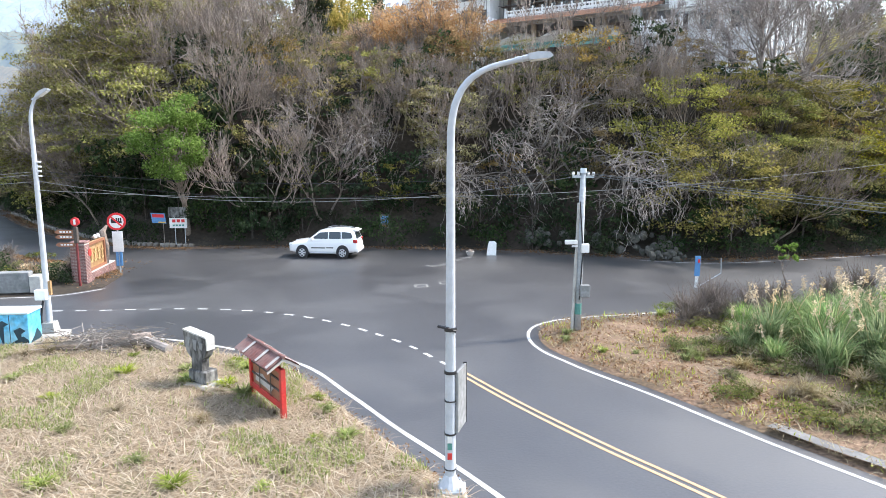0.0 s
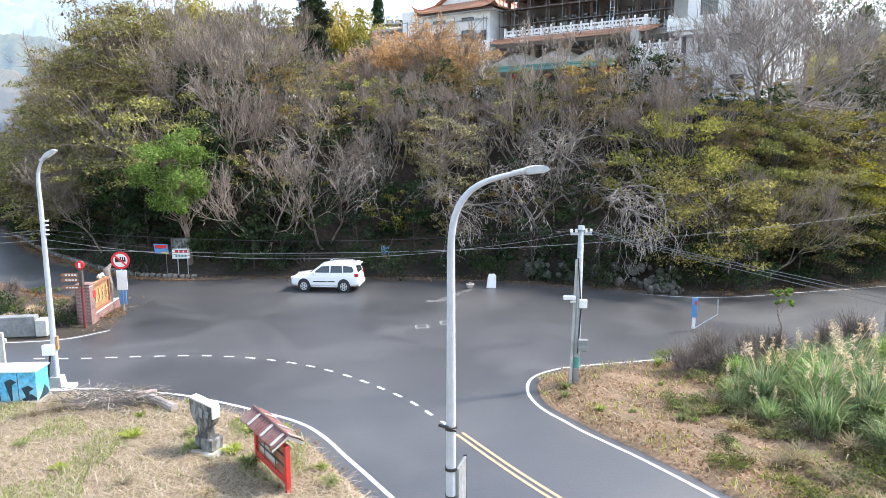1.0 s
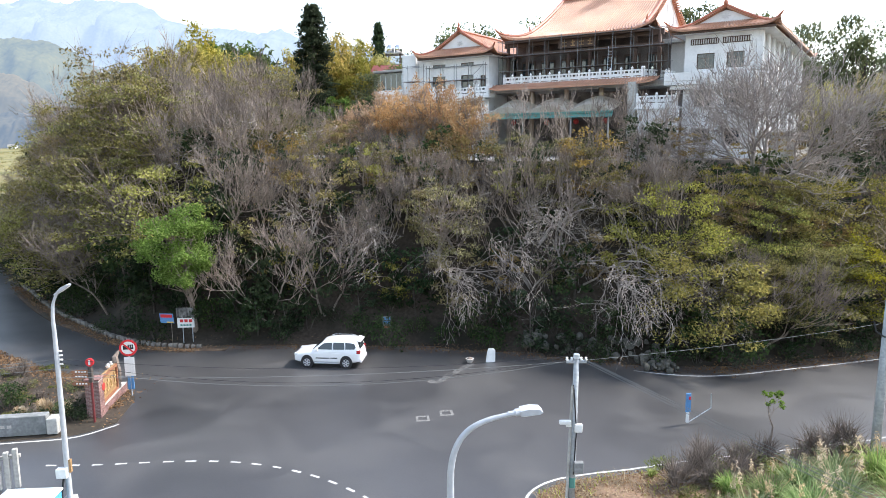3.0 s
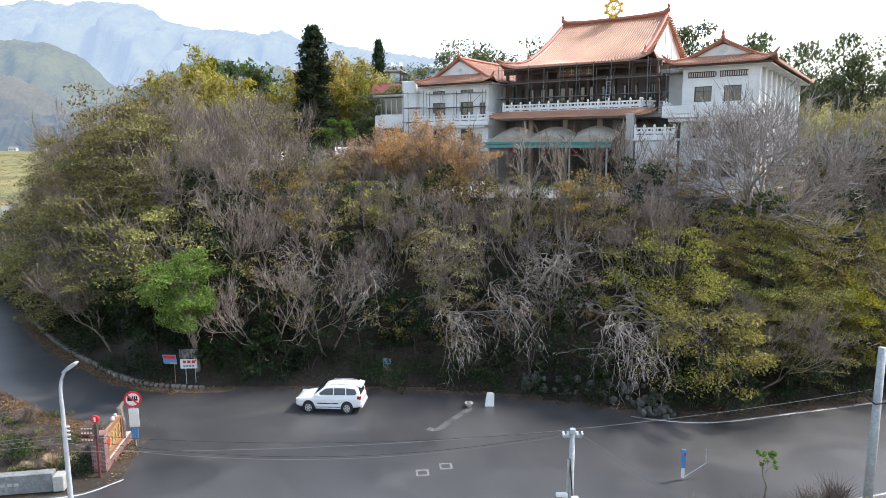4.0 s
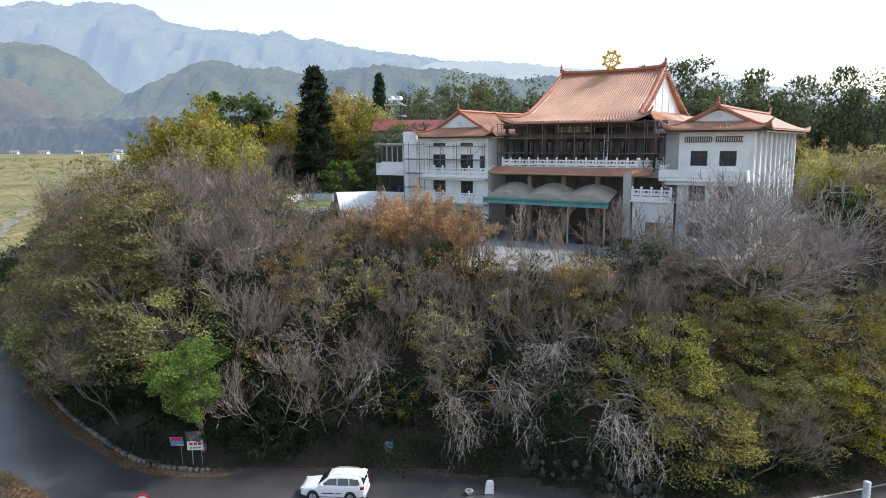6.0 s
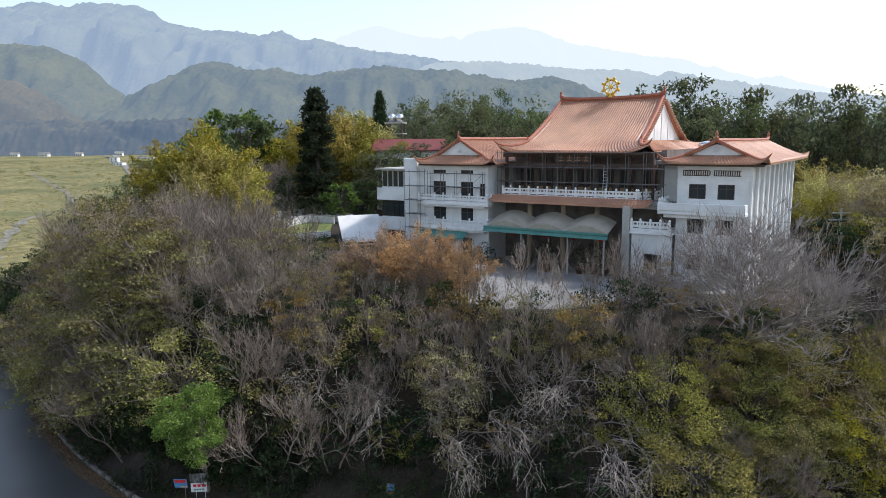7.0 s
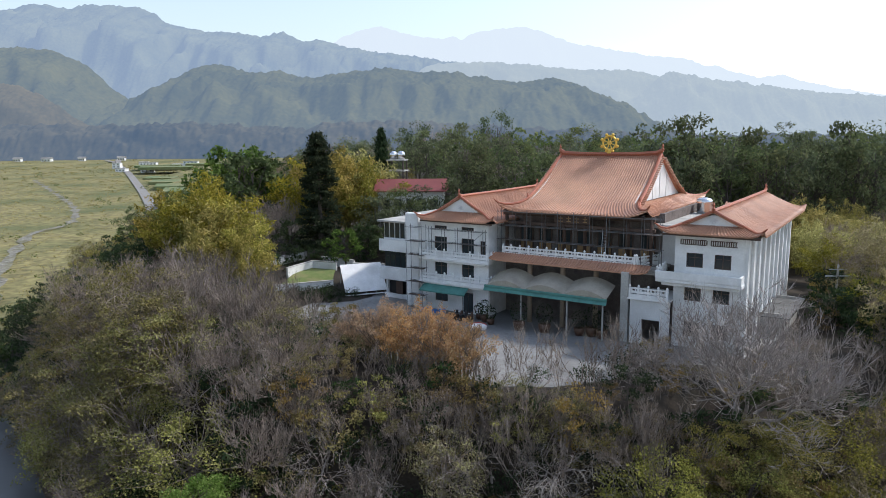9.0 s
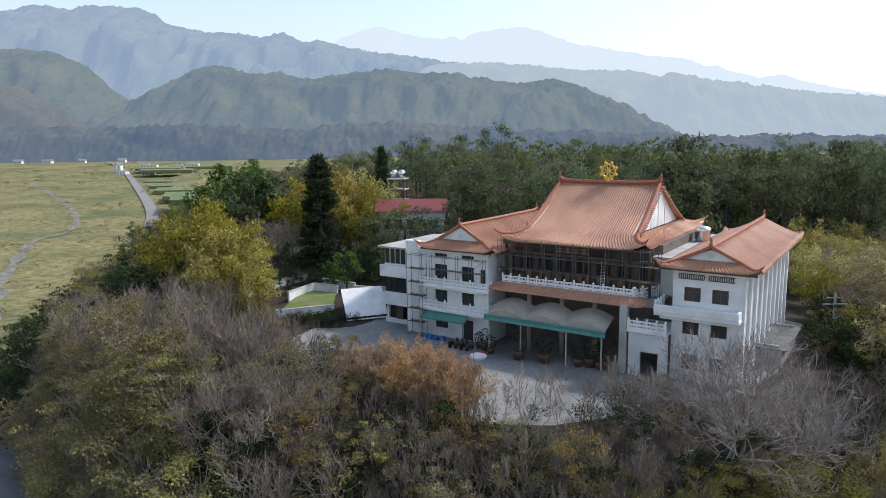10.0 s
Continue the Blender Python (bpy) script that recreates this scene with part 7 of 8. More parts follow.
cb = part("camera_bracket", Geo().box(-0.3, -0.16, 3.2, -0.1, -0.1, 3.26), SIGN_WHITE, up)
part("camera_body", Geo().cbox(-0.55, -0.22, 3.3, -0.12, -0.06, 3.45, 0.02), SIGN_WHITE, cb, "white bullet camera")
part("junction_box", Geo().cbox(0.02, -0.24, 3.0, 0.3, -0.1, 3.32, 0.02), SIGN_WHITE, up)
part("meter_box", Geo().cbox(0.02, -0.32, 1.42, 0.36, -0.1, 1.85, 0.02), GREY_STONE, up)
part("cable", Geo().tube([(0.02, -0.12, 1.3), (0.1, -0.13, 3.0), (0.0, -0.12, 4.2), (-0.05, -0.08, 4.8)], 0.025, 5), BLACK, up)
part("poster", Geo().tube([(0.0, 0, 0.75), (0.0, 0, 1.15)], 0.137, 12), GREEN_SHEET, up, "torn green notice")

up2 = thing("utility_pole", "plain grey concrete utility pole with a loose black cable", "utility pole", (18.3, 26.7, 0))
part("pole", Geo().tube([(0, 0, -0.1), (0, 0, 4), (0, 0, 8.1)], [0.2, 0.18, 0.15], 14), MATS["pole_grey"], up2, smooth=True)
part("cable", Geo().tube([(-0.5, 0.1, 6.3), (-0.45, 0, 5.9), (-0.2, -0.2, 5.7), (0.2, -0.2, 5.75), (0.7, -0.1, 5.4)], 0.035, 5), BLACK, up2)


def wire(a, b, sag, mat=CABLE, label="thin grey overhead cable"):
    a, b = Vector(a), Vector(b)
    pts = [a.lerp(b, i / 24) - Vector((0, 0, 4 * sag * (i / 24) * (1 - i / 24))) for i in range(25)]
    w = part("overhead_cable", Geo().tube(pts, 0.008, 4), mat)
    return tagged(w, label, "cable", "overhead cables")


for dz, sag, dy in ((0.0, 0.85, 0.0), (-0.12, 0.8, 0.05), (0.05, 0.42, 0.1)):
    wire((4.6, 23.6 + dy, 5.78 + dz), (-14.0, 23.4 + dy, 5.75 + dz * 2), sag, *((CABLE,) if dz < 0 else (BLACK, "thin black overhead cable")))
    wire((-14.0, 23.4 + dy, 5.75 + dz * 2), (-46, 21.0 + dy, 5.8), 0.7)
for dx, dz, sag in ((0.0, 0.0, 0.30), (-0.5, -0.1, 0.34), (-0.9, -0.3, 0.36)):
    wire((5.15, 23.6, 5.78 + dz * 0.3), (28.0 + dx, -20.0, 5.4 + dz), sag)
wire((-14.0, 23.4, 5.2), (18.4, 27.3, 6.05), 0.75)

# blue marker post with a bent rod
bp = thing("marker_post", "short blue and white reflector post with a bent metal rod", "marker post", (11.9, 31.0, 0.1))
part("post", Geo().cbox(-0.07, -0.05, 0, 0.07, 0.05, 0.55, 0.01), SIGN_WHITE, bp)
part("blue_plate", Geo().cbox(-0.12, -0.06, 0.55, 0.12, 0.03, 1.5, 0.01), STEEL_BLUE, bp)
part("red_reflector", Geo().box(0.0, -0.075, 1.18, 0.09, -0.061, 1.35), SIGN_RED, bp)
part("rod", Geo().tube([(0.1, 0, 0.05), (1.25, 0.3, 0.62), (1.22, 0.3, 1.35)], 0.025, 5), GALVANISED, bp)

# no-lorries sign
ns = thing("road_sign", "round red-ringed no-lorries sign over a white plate", "road sign", (-17.0, 34.95, 0.06), 12)
part("post", Geo().tube([(0, 0.02, -0.1), (0, 0.02, 3.1)], 0.04, 8), GALVANISED, ns)
part("sleeve", Geo().cbox(-0.16, -0.04, 0.35, -0.02, 0.03, 1.15, 0.01).cbox(0.02, -0.04, 0.35, 0.16, 0.03, 1.15, 0.01), STEEL_BLUE, ns, "blue and white striped sleeve")
part("plate", Geo().cbox(-0.26, -0.06, 1.1, 0.26, -0.03, 2.18, 0.01), SIGN_WHITE, ns)
rim = [(0.46 * math.cos(2 * math.pi * i / 32), 2.7 + 0.46 * math.sin(2 * math.pi * i / 32)) for i in range(32)]
disc = part("disc", Geo().slab(rim, -0.07, -0.04), SIGN_RED, ns)
part("face", Geo().slab([(x * 0.76, 2.7 + (z - 2.7) * 0.76) for x, z in rim], -0.078, -0.071), SIGN_WHITE, disc)
part("lorry_mark", Geo().box(-0.26, -0.088, 2.62, 0.26, -0.079, 2.72).box(-0.26, -0.088, 2.72, -0.1, -0.079, 2.84).box(-0.02, -0.088, 2.72, 0.05, -0.079, 2.88).box(0.08, -0.088, 2.72, 0.15, -0.079, 2.88).box(0.18, -0.088, 2.72, 0.25, -0.079, 2.88), BLACK, disc)
part("slash", Geo().slab([(-0.3, 2.94), (-0.24, 3.0), (0.3, 2.46), (0.24, 2.4)], -0.095, -0.089), SIGN_RED, disc)

# brick gateway sign with a carved panel
bs = thing("brick_sign", "brick pillar and low wall holding a carved wooden panel", "sign wall", (-17.36, 31.9, 0.02), 8)


def bricks(x0, x1, y0, y1, z0, z1):
    """Coursed bricks on the four faces of a core."""
    g = Geo()
    row, z = 0, z0
    while z + 0.055 < z1:
        for along, lo, hi, fix in (("x", x0, x1, y0), ("x", x0, x1, y1), ("y", y0, y1, x0), ("y", y0, y1, x1)):
            p = lo - (0.11 if row % 2 else 0)
            while p < hi:
                a, b = max(p, lo), min(p + 0.205, hi)
                if b - a > 0.03:
                    if along == "x":
                        g.box(a, fix - 0.012, z, b, fix + 0.012, z + 0.055)
                    else:
                        g.box(fix - 0.012, a, z, fix + 0.012, b, z + 0.055)
                p += 0.22
        z += 0.07
        row += 1
    return g


pil = part("pillar", Geo().cbox(-0.34, -0.3, 0, 0.3, 0.3, 2.05, 0.01), MORTAR, bs)
part("brickwork", bricks(-0.34, 0.3, -0.3, 0.3, 0.03, 2.03), BRICK, pil)["kind"] = "stuff"
part("pillar_cap", Geo().cbox(-0.38, -0.34, 2.05, 0.34, 0.34, 2.14, 0.015), BRICK, bs)
low = part("low_wall", Geo().cbox(-0.2, 0.3, 0, 0.28, 3.8, 0.55, 0.01), MORTAR, bs)
part("brickwork", bricks(-0.2, 0.28, 0.31, 3.8, 0.03, 0.54), BRICK, low)["kind"] = "stuff"
panel = part("carved_panel", Geo().cbox(-0.02, 0.35, 0.56, 0.12, 2.8, 1.95, 0.02), CARVED, bs)
part("panel_frame", Geo().box(0.12, 0.35, 0.56, 0.2, 2.8, 0.68).box(0.12, 0.35, 1.82, 0.2, 2.8, 1.95).box(0.12, 0.35, 0.68, 0.2, 0.5, 1.82).box(0.12, 2.65, 0.68, 0.2, 2.8, 1.82), BROWN_BOARD, panel)
for i in range(4):
    y = 0.75 + i * 0.5
    part("relief", Geo().box(0.121, y, 0.95, 0.17, y + 0.3, 1.05).box(0.121, y + 0.1, 1.05, 0.17, y + 0.2, 1.6).box(0.121, y, 1.35, 0.17, y + 0.32, 1.43), PALE_CARVED, panel)
part("heart_badge", Geo().tube([(0.13, 0.28, 1.55), (0.33, 0.28, 1.55)], [0.22, 0.2], 10), RED, bs, "red round badge")
part("driftwood", Geo().tube([(0.05, 2.9, 0.4), (0.1, 3.05, 1.4), (0.0, 3.1, 2.2), (0.15, 3.35, 2.5)], [0.22, 0.2, 0.16, 0.05], 7).tube([(0.05, 3.0, 1.6), (0.0, 2.4, 2.05), (0.0, 1.6, 2.1)], [0.12, 0.08, 0.05], 6), BARK, bs, "grey driftwood stump")
for y in (1.9, 2.3):
    part("knob", Geo().lathe([(0.03, 0), (0.12, 0.08), (0.1, 0.2), (0.03, 0.26)], 8, (0.03, y, 1.97)), MARBLE_CLEAN, bs)
part("plinth", Geo().cbox(-0.5, -0.5, -0.12, 0.45, 4.0, 0.0, 0.03), CONCRETE, bs)

fp = thing("finger_post", "dark red finger post with three brown arrow boards", "signpost", (-17.12, 31.2, 0.08))
part("post", Geo().tube([(0, 0, 0), (0, 0, 2.9)], 0.06, 8), material("post_red", (0.16, 0.03, 0.03), 0.5, 0.2, 2, 12, 0.1), fp)
part("post_top", Geo().cbox(-0.09, -0.09, 2.1, 0.09, 0.09, 2.85, 0.02), BARK_DARK, fp)
for z in (2.62, 2.38, 2.02):
    b = part("arrow_board", Geo().slab([(-0.08, z - 0.09), (-0.08, z + 0.1), (-0.85, z + 0.1), (-0.99, z), (-0.85, z - 0.09)], -0.03, 0.0), BROWN_BOARD, fp)
    for k in range(4):
        part("writing", Geo().box(-0.74 + k * 0.15, -0.036, z - 0.03, -0.64 + k * 0.15, -0.031, z + 0.045), SIGN_WHITE, b)
part("round_top", Geo().tube([(0, -0.05, 3.1), (0, 0.05, 3.1)], 0.2, 14), SIGN_RED, fp)
part("round_mark", Geo().box(-0.05, -0.06, 2.98, 0.05, -0.051, 3.22), SIGN_WHITE, fp)

# stone name block and scrub behind it
nb = thing("stone_block", "grey polished stone name block beside the road", "stone block", (-20.1, 29.85, 0.1), 10)
part("slab", Geo().cbox(-2.0, -0.25, 0, 1.4, 0.25, 0.95, 0.03), GREY_STONE, nb)
part("end_post", Geo().cbox(1.41, -0.32, 0, 1.9, 0.32, 0.78, 0.03), CONCRETE, nb)
for k in range(5):
    part("writing", Geo().box(-1.5 + k * 0.3, -0.256, 0.42, -1.3 + k * 0.3, -0.251, 0.56), MORTAR, nb)
fence = thing("concrete_fence", "old concrete post fence at the road's edge", "fence", (-17.2, 24.9, 0.05), 20)
for k in range(6):
    part("post", Geo().cbox(-1.5 + k * 0.32, -0.08, 0, -1.3 + k * 0.32, 0.08, 1.55 + 0.1 * (k % 2), 0.03), CONCRETE, fence)
part("rail", Geo().cbox(-1.6, 0.082, 1.2, 0.35, 0.2, 1.35, 0.02), CONCRETE, fence)

# painted junction cabinet
cab = thing("junction_cabinet", "electrical cabinet painted with a blue seaside scene", "cabinet", (-14.75, 22.15, 0.1), 4)
PAINT_BLUE = material("painted_blue", (0.10, 0.40, 0.62), 0.5, 0.35, 1.4, 7.0, 0.05, second=(0.30, 0.58, 0.68))
part("body", Geo().cbox(-0.95, -0.4, 0.08, 0.9, 0.42, 1.1, 0.02), PAINT_BLUE, cab)
part("roof", Geo().cbox(-1.02, -0.46, 1.1, 0.95, 0.48, 1.18, 0.02), material("pale_blue", (0.62, 0.75, 0.78), 0.5, 0.06, 2, 9, 0.03), cab)
part("plinth", Geo().cbox(-1.0, -0.45, -0.1, 0.95, 0.47, 0.08, 0.02), CONCRETE, cab)
for x in (-0.33, 0.28):
    part("door_seam", Geo().box(x, -0.405, 0.12, x + 0.02, -0.401, 1.06), BLACK, cab)
DARK_PAINT = material("dark_paint", (0.02, 0.05, 0.07), 0.5, 0.3, 3, 12, 0.03)
for x, h in ((-0.6, 0.5), (0.05, 0.66), (0.6, 0.42)):
    part("painted_tree", Geo().slab([(x - 0.03, 0.1), (x + 0.03, 0.1), (x + 0.05, h), (x + 0.2, h + 0.1), (x + 0.02, h + 0.22), (x - 0.2, h + 0.12)], -0.407, -0.402), DARK_PAINT, cab)
part("painted_hill", Geo().slab([(0.3, 0.1), (0.88, 0.1), (0.88, 0.2), (0.7, 0.34), (0.5, 0.22)], -0.409, -0.404), DARK_PAINT, cab)
part("painted_hill", Geo().side([(-0.36, 0.1), (0.38, 0.1), (0.3, 0.3), (0.1, 0.5), (-0.1, 0.26)], 0.902, 0.907), DARK_PAINT, cab)

# weathered stone monument
ms = thing("stone_monument", "blackened carved stone tablet on a stepped plinth", "monument", (-6.80, 18.2, 0.06), -30)
part("tablet", Geo().slab([(-0.5, 1.58), (0.42, 1.45), (0.44, 1.12), (0.34, 0.92), (0.2, 0.8), (0.2, 0.46), (-0.22, 0.46), (-0.2, 0.82), (-0.36, 0.95), (-0.46, 1.15)], -0.13, 0.13), MARBLE, ms)
part("edge", Geo().slab([(-0.5, 1.585), (0.42, 1.455), (0.42, 1.5), (-0.5, 1.63)], -0.14, 0.14).box(0.425, -0.14, 1.12, 0.46, 0.14, 1.47), MARBLE_CLEAN, ms)
part("relief", Geo().slab([(-0.38, 1.42), (-0.2, 1.4), (-0.26, 1.15), (-0.34, 1.2)], -0.15, -0.131).slab([(-0.1, 1.38), (0.06, 1.36), (0.02, 1.05), (-0.08, 1.12)], -0.15, -0.131).slab([(0.14, 1.34), (0.3, 1.3), (0.26, 1.1), (0.16, 1.14)], -0.15, -0.131), GREY_STONE, ms)
part("block", Geo().cbox(-0.3, -0.2, 0.12, 0.4, 0.26, 0.5, 0.03), MARBLE, ms)
part("plinth", Geo().cbox(-0.5, -0.34, -0.08, 0.62, 0.4, 0.14, 0.04), MARBLE_CLEAN, ms)

# red notice board
nbd = thing("notice_board", "red framed notice board under a rusted sheet roof", "notice board", (-4.52, 16.6, 0.04), -53.9)
nbd.scale = (0.92, 0.9, 0.9)
L = 1.12
for x in (-L, L):
    part("post", Geo().cbox(x - 0.07, -0.07, 0, x + 0.07, 0.07, 1.5, 0.01), RED, nbd)
part("bottom_rail", Geo().cbox(-L + 0.07, -0.05, 0.32, L - 0.07, 0.05, 0.5, 0.01), RED, nbd)
part("top_rail", Geo().cbox(-L + 0.07, -0.05, 1.36, L - 0.07, 0.05, 1.5, 0.01), RED, nbd)
part("backing", Geo().box(-L + 0.07, 0.0, 0.5, L - 0.07, 0.03, 1.36), BROWN_BOARD, nbd)
part("paper", Geo().slab([(-0.85, 0.62), (0.3, 0.6), (0.5, 0.75), (0.1, 0.82), (-0.3, 0.95), (-0.8, 0.85)], -0.012, -0.003), MORTAR, nbd, "peeling grey paper remnant")
for z in (0.8, 1.12):
    part("slat", Geo().cbox(-L + 0.07, -0.045, z, L - 0.07, -0.015, z + 0.05, 0.005), BARK_DARK, nbd)
for x in (-0.4, 0.4):
    part("stile", Geo().cbox(x - 0.025, -0.06, 0.5, x + 0.025, -0.046, 1.45, 0.005), BARK_DARK, nbd)
for sy in (-1, 1):
    rows = []
    for k in range(33):
        x = -1.26 + 2.52 * k / 32
        w = 0.018 * math.cos(k * math.pi)
        rows.append([(x, sy * 0.0, 1.84 + w), (x, sy * 0.22, 1.72 + w), (x, sy * 0.45, 1.57 + w)])
    g = Geo().grid(rows)
    g.grid([[(x, y, z - 0.015) for x, y, z in r] for r in rows])
    part("roof_sheet", g, RUST, nbd)
    for x in (-0.7, 0.25, 1.0):
        part("pale_strip", Geo().add([(x, sy * 0.02, 1.865), (x + 0.14, sy * 0.02, 1.865), (x + 0.14, sy * 0.44, 1.605), (x, sy * 0.44, 1.605)], [(0, 1, 2, 3)]), MORTAR, nbd, "bleached strip of roofing")
part("ridge_cap", Geo().tube([(-1.28, 0, 1.86), (1.28, 0, 1.86)], 0.045, 6), RUST, nbd)
for x in (-1.22, 1.22):
    part("bargeboard", Geo().slab([(0.0, 1.82), (0.46, 1.53), (0.46, 1.46), (0.0, 1.74), (-0.46, 1.46), (-0.46, 1.53)], -0.02, 0.02).moved(pose(x, 0, 0, 0, 0, 90)), MORTAR, nbd)

# felled logs and heaped brush
log = thing("log_pile", "pile of cut logs and dry brush on the grass", "log pile", (-10.6, 21.6, 0.1), 5)
part("log", Geo().tube([(0.6, 0.2, 0.2), (1.7, -0.75, 0.14)], 0.15, 10), BARK_PALE, log)
part("log", Geo().tube([(-1.2, -0.1, 0.16), (0.8, 0.3, 0.3)], 0.15, 10), BARK, log)
part("log", Geo().tube([(-2.2, -0.4, 0.13), (-0.6, -0.1, 0.18)], 0.13, 10), BARK, log)
brush = Geo()
r = random.Random(5)
for i in range(520):
    p = Vector((r.gauss(-0.5, 0.8), r.gauss(0.1, 0.32), 0.1 + abs(r.gauss(0, 0.22))))
    d = Vector((r.uniform(-1, 1), r.uniform(-0.6, 0.6), r.uniform(-0.2, 0.35))) * 0.5
    brush.tube([p - d, p + d], [0.014, 0.006], 3, cap=False)
part("brush", brush, BARK_PALE, log)

# far side of the road
ts = thing("notice_sign", "white notice panel below a faded picture panel on two posts", "sign", (-17.67, 44.75, 0.18), 4)
for x in (-0.22, 0.42):
    part("post", Geo().tube([(x, 0.03, -0.3), (x, 0.03, 2.35)], 0.03, 6), GALVANISED, ts)
pn = part("panel", Geo().cbox(-0.56, -0.02, 0.98, 0.58, 0.0, 1.66, 0.006), SIGN_WHITE, ts)
for k in range(3):
    part("writing", Geo().box(-0.38 + k * 0.3, -0.027, 1.36, -0.16 + k * 0.3, -0.0205, 1.56), SIGN_RED, pn)
for k in range(4):
    part("writing", Geo().box(-0.36 + k * 0.2, -0.027, 1.1, -0.22 + k * 0.2, -0.0205, 1.22), GREEN_SHEET, pn)
part("picture_panel", Geo().cbox(-0.6, -0.02, 1.7, 0.56, 0.0, 2.38, 0.006), MARBLE, ts, "blackened mould-stained picture panel")
bn = thing("banner_sign", "blue and red torn banner on a stake", "sign", (-18.97, 44.75, 0.23), 6)
part("stake", Geo().tube([(0.3, 0.02, -0.3), (0.3, 0.02, 1.4)], 0.025, 6), BARK, bn)
part("sheet", Geo().slab([(-0.48, 1.95), (0.42, 1.9), (0.5, 1.22), (-0.4, 1.3)], -0.02, 0.0), STEEL_BLUE, bn)
part("stripe", Geo().slab([(-0.4, 1.88), (0.36, 1.84), (0.38, 1.62), (-0.38, 1.66)], -0.027, -0.021), SIGN_RED, bn)
part("stripe", Geo().slab([(0.0, 1.36), (0.45, 1.34), (0.46, 1.26), (0.0, 1.28)], -0.027, -0.021), GOLD, bn)
sm = thing("notice_sign", "small blue and white notice hung among the trees", "sign", (-3.8, 43.9, 0.2), -6)
part("stake", Geo().tube([(0, 0.02, -0.3), (0, 0.02, 1.5)], 0.025, 6), BARK_DARK, sm)
pn = part("panel", Geo().cbox(-0.28, -0.02, 1.05, 0.28, 0.0, 1.95, 0.006), MARBLE, sm)
for k in range(2):
    for q in range(2):
        part("writing", Geo().box(-0.22 + k * 0.25, -0.027, 1.4 + q * 0.26, -0.02 + k * 0.25, -0.0205, 1.6 + q * 0.26), STEEL_BLUE, pn)
part("stripe", Geo().box(-0.24, -0.027, 1.12, 0.24, -0.0205, 1.28), BROWN_BOARD, pn)

wp = thing("white_slab", "white stone slab leaning at the foot of the bank", "stone slab", (2.95, 40.6, 0.0))
part("slab", Geo().slab([(-0.28, 0.0), (0.3, 0.0), (0.32, 0.75), (0.2, 0.88), (-0.12, 0.86), (-0.2, 0.6)], -0.1, 0.06).moved(pose(0, 0, 0, -8, 0, 0)), SIGN_WHITE, wp)
bk = thing("basket", "small woven basket at the roadside", "basket", (1.66, 40.5, 0.0))
part("bowl", Geo().lathe([(0.14, 0), (0.2, 0.1), (0.26, 0.26), (0.28, 0.28), (0.22, 0.24)], 12), MORTAR, bk)
part("contents", Geo().lathe([(0.2, 0.2), (0.15, 0.32), (0.05, 0.38)], 10), BARK, bk)
for x, y in ((-1.03, 31.8), (0.16, 32.5)):
    mh = thing("inspection_cover", "pale square concrete inspection cover in the asphalt", "cover", (x, y, 0.0), 6, "inspection covers")
    part("frame", Geo().cbox(-0.34, -0.34, -0.02, 0.34, 0.34, 0.006, 0.004), COVER, mh)
    part("lid", Geo().cbox(-0.22, -0.2, -0.02, 0.22, 0.2, 0.012, 0.004), ASPHALT, mh)


def boulder(seed, mat):
    """A rounded uneven stone, a metre across."""
    bm = bmesh.new()
    bmesh.ops.create_icosphere(bm, subdivisions=2, radius=0.5)
    for v in bm.verts:
        q = v.co * 2.2 + Vector((seed * 3.1, seed * 1.7, 0))
        v.co *= 1 + 0.45 * noise.noise(q)
        v.co.z *= 0.75
    g = Geo().add([tuple(v.co) for v in bm.verts], [])
    bm.verts.index_update()
    g.f = [tuple(v.index for v in f.verts) for f in bm.faces]
    bm.free()
    me = g.mesh("stone")
    me.materials.append(mat)
    return me


STONES = [boulder(i, STONE) for i in range(5)]
def kerb_block(seed):
    """A rough-hewn kerb block, a foot long."""
    rr = random.Random(seed)
    g = Geo().cbox(-0.17, -0.14, -0.15, 0.17, 0.14, 0.15, 0.04)
    g.v = [(x + rr.gauss(0, 0.012), y + rr.gauss(0, 0.012), z + rr.gauss(0, 0.014)) for x, y, z in g.v]
    me = g.mesh("stone")
    me.materials.append(KERB_STONE)
    return me


KERB_STONES = [kerb_block(i) for i in range(5)]
KERB_LINE = [(-16.5, 43.8), (-18.5, 44.0), (-20.2, 44.45), (-22.3, 45.5), (-24.3, 47.0), (-26.8, 49.25), (-29.8, 51.9), (-34.7, 57.0), (-38.5, 61.5), (-41, 64)]
r = random.Random(8)
kerb = thing("stone_kerb", "low kerb of rough grey blocks along the bend", "kerb", kind="structure")
path = spline(KERB_LINE, 0.4)
for i, p in enumerate(path):
    d = path[min(i + 1, len(path) - 1)] - path[max(i - 1, 0)]
    s = part("stone", KERB_STONES[r.randrange(5)], KERB_STONE, kerb)
    s.matrix_local = pose(p.x + r.uniform(-0.05, 0.05), p.y + r.uniform(-0.05, 0.05), 0.12, r.uniform(-6, 6), r.uniform(-6, 6), math.degrees(math.atan2(d.y, d.x)) + r.uniform(-9, 9)) @ Matrix.Diagonal((r.uniform(0.75, 1.0), r.uniform(0.8, 1.1), r.uniform(0.75, 1.1), 1))
strip = part("earth_strip", ribbon(spline([(-14.5, 43.6), (-18.6, 43.62), (-20.8, 44.3), (-23.4, 45.8), (-26.3, 48.0), (-30.0, 51.0), (-34.9, 56.1), (-39.5, 61.5)], 0.4), 1.15, 0.012, 0.0, 0.012), LITTER)
tagged(strip, "strip of brown earth and leaves before the kerb", "earth", kind="structure")
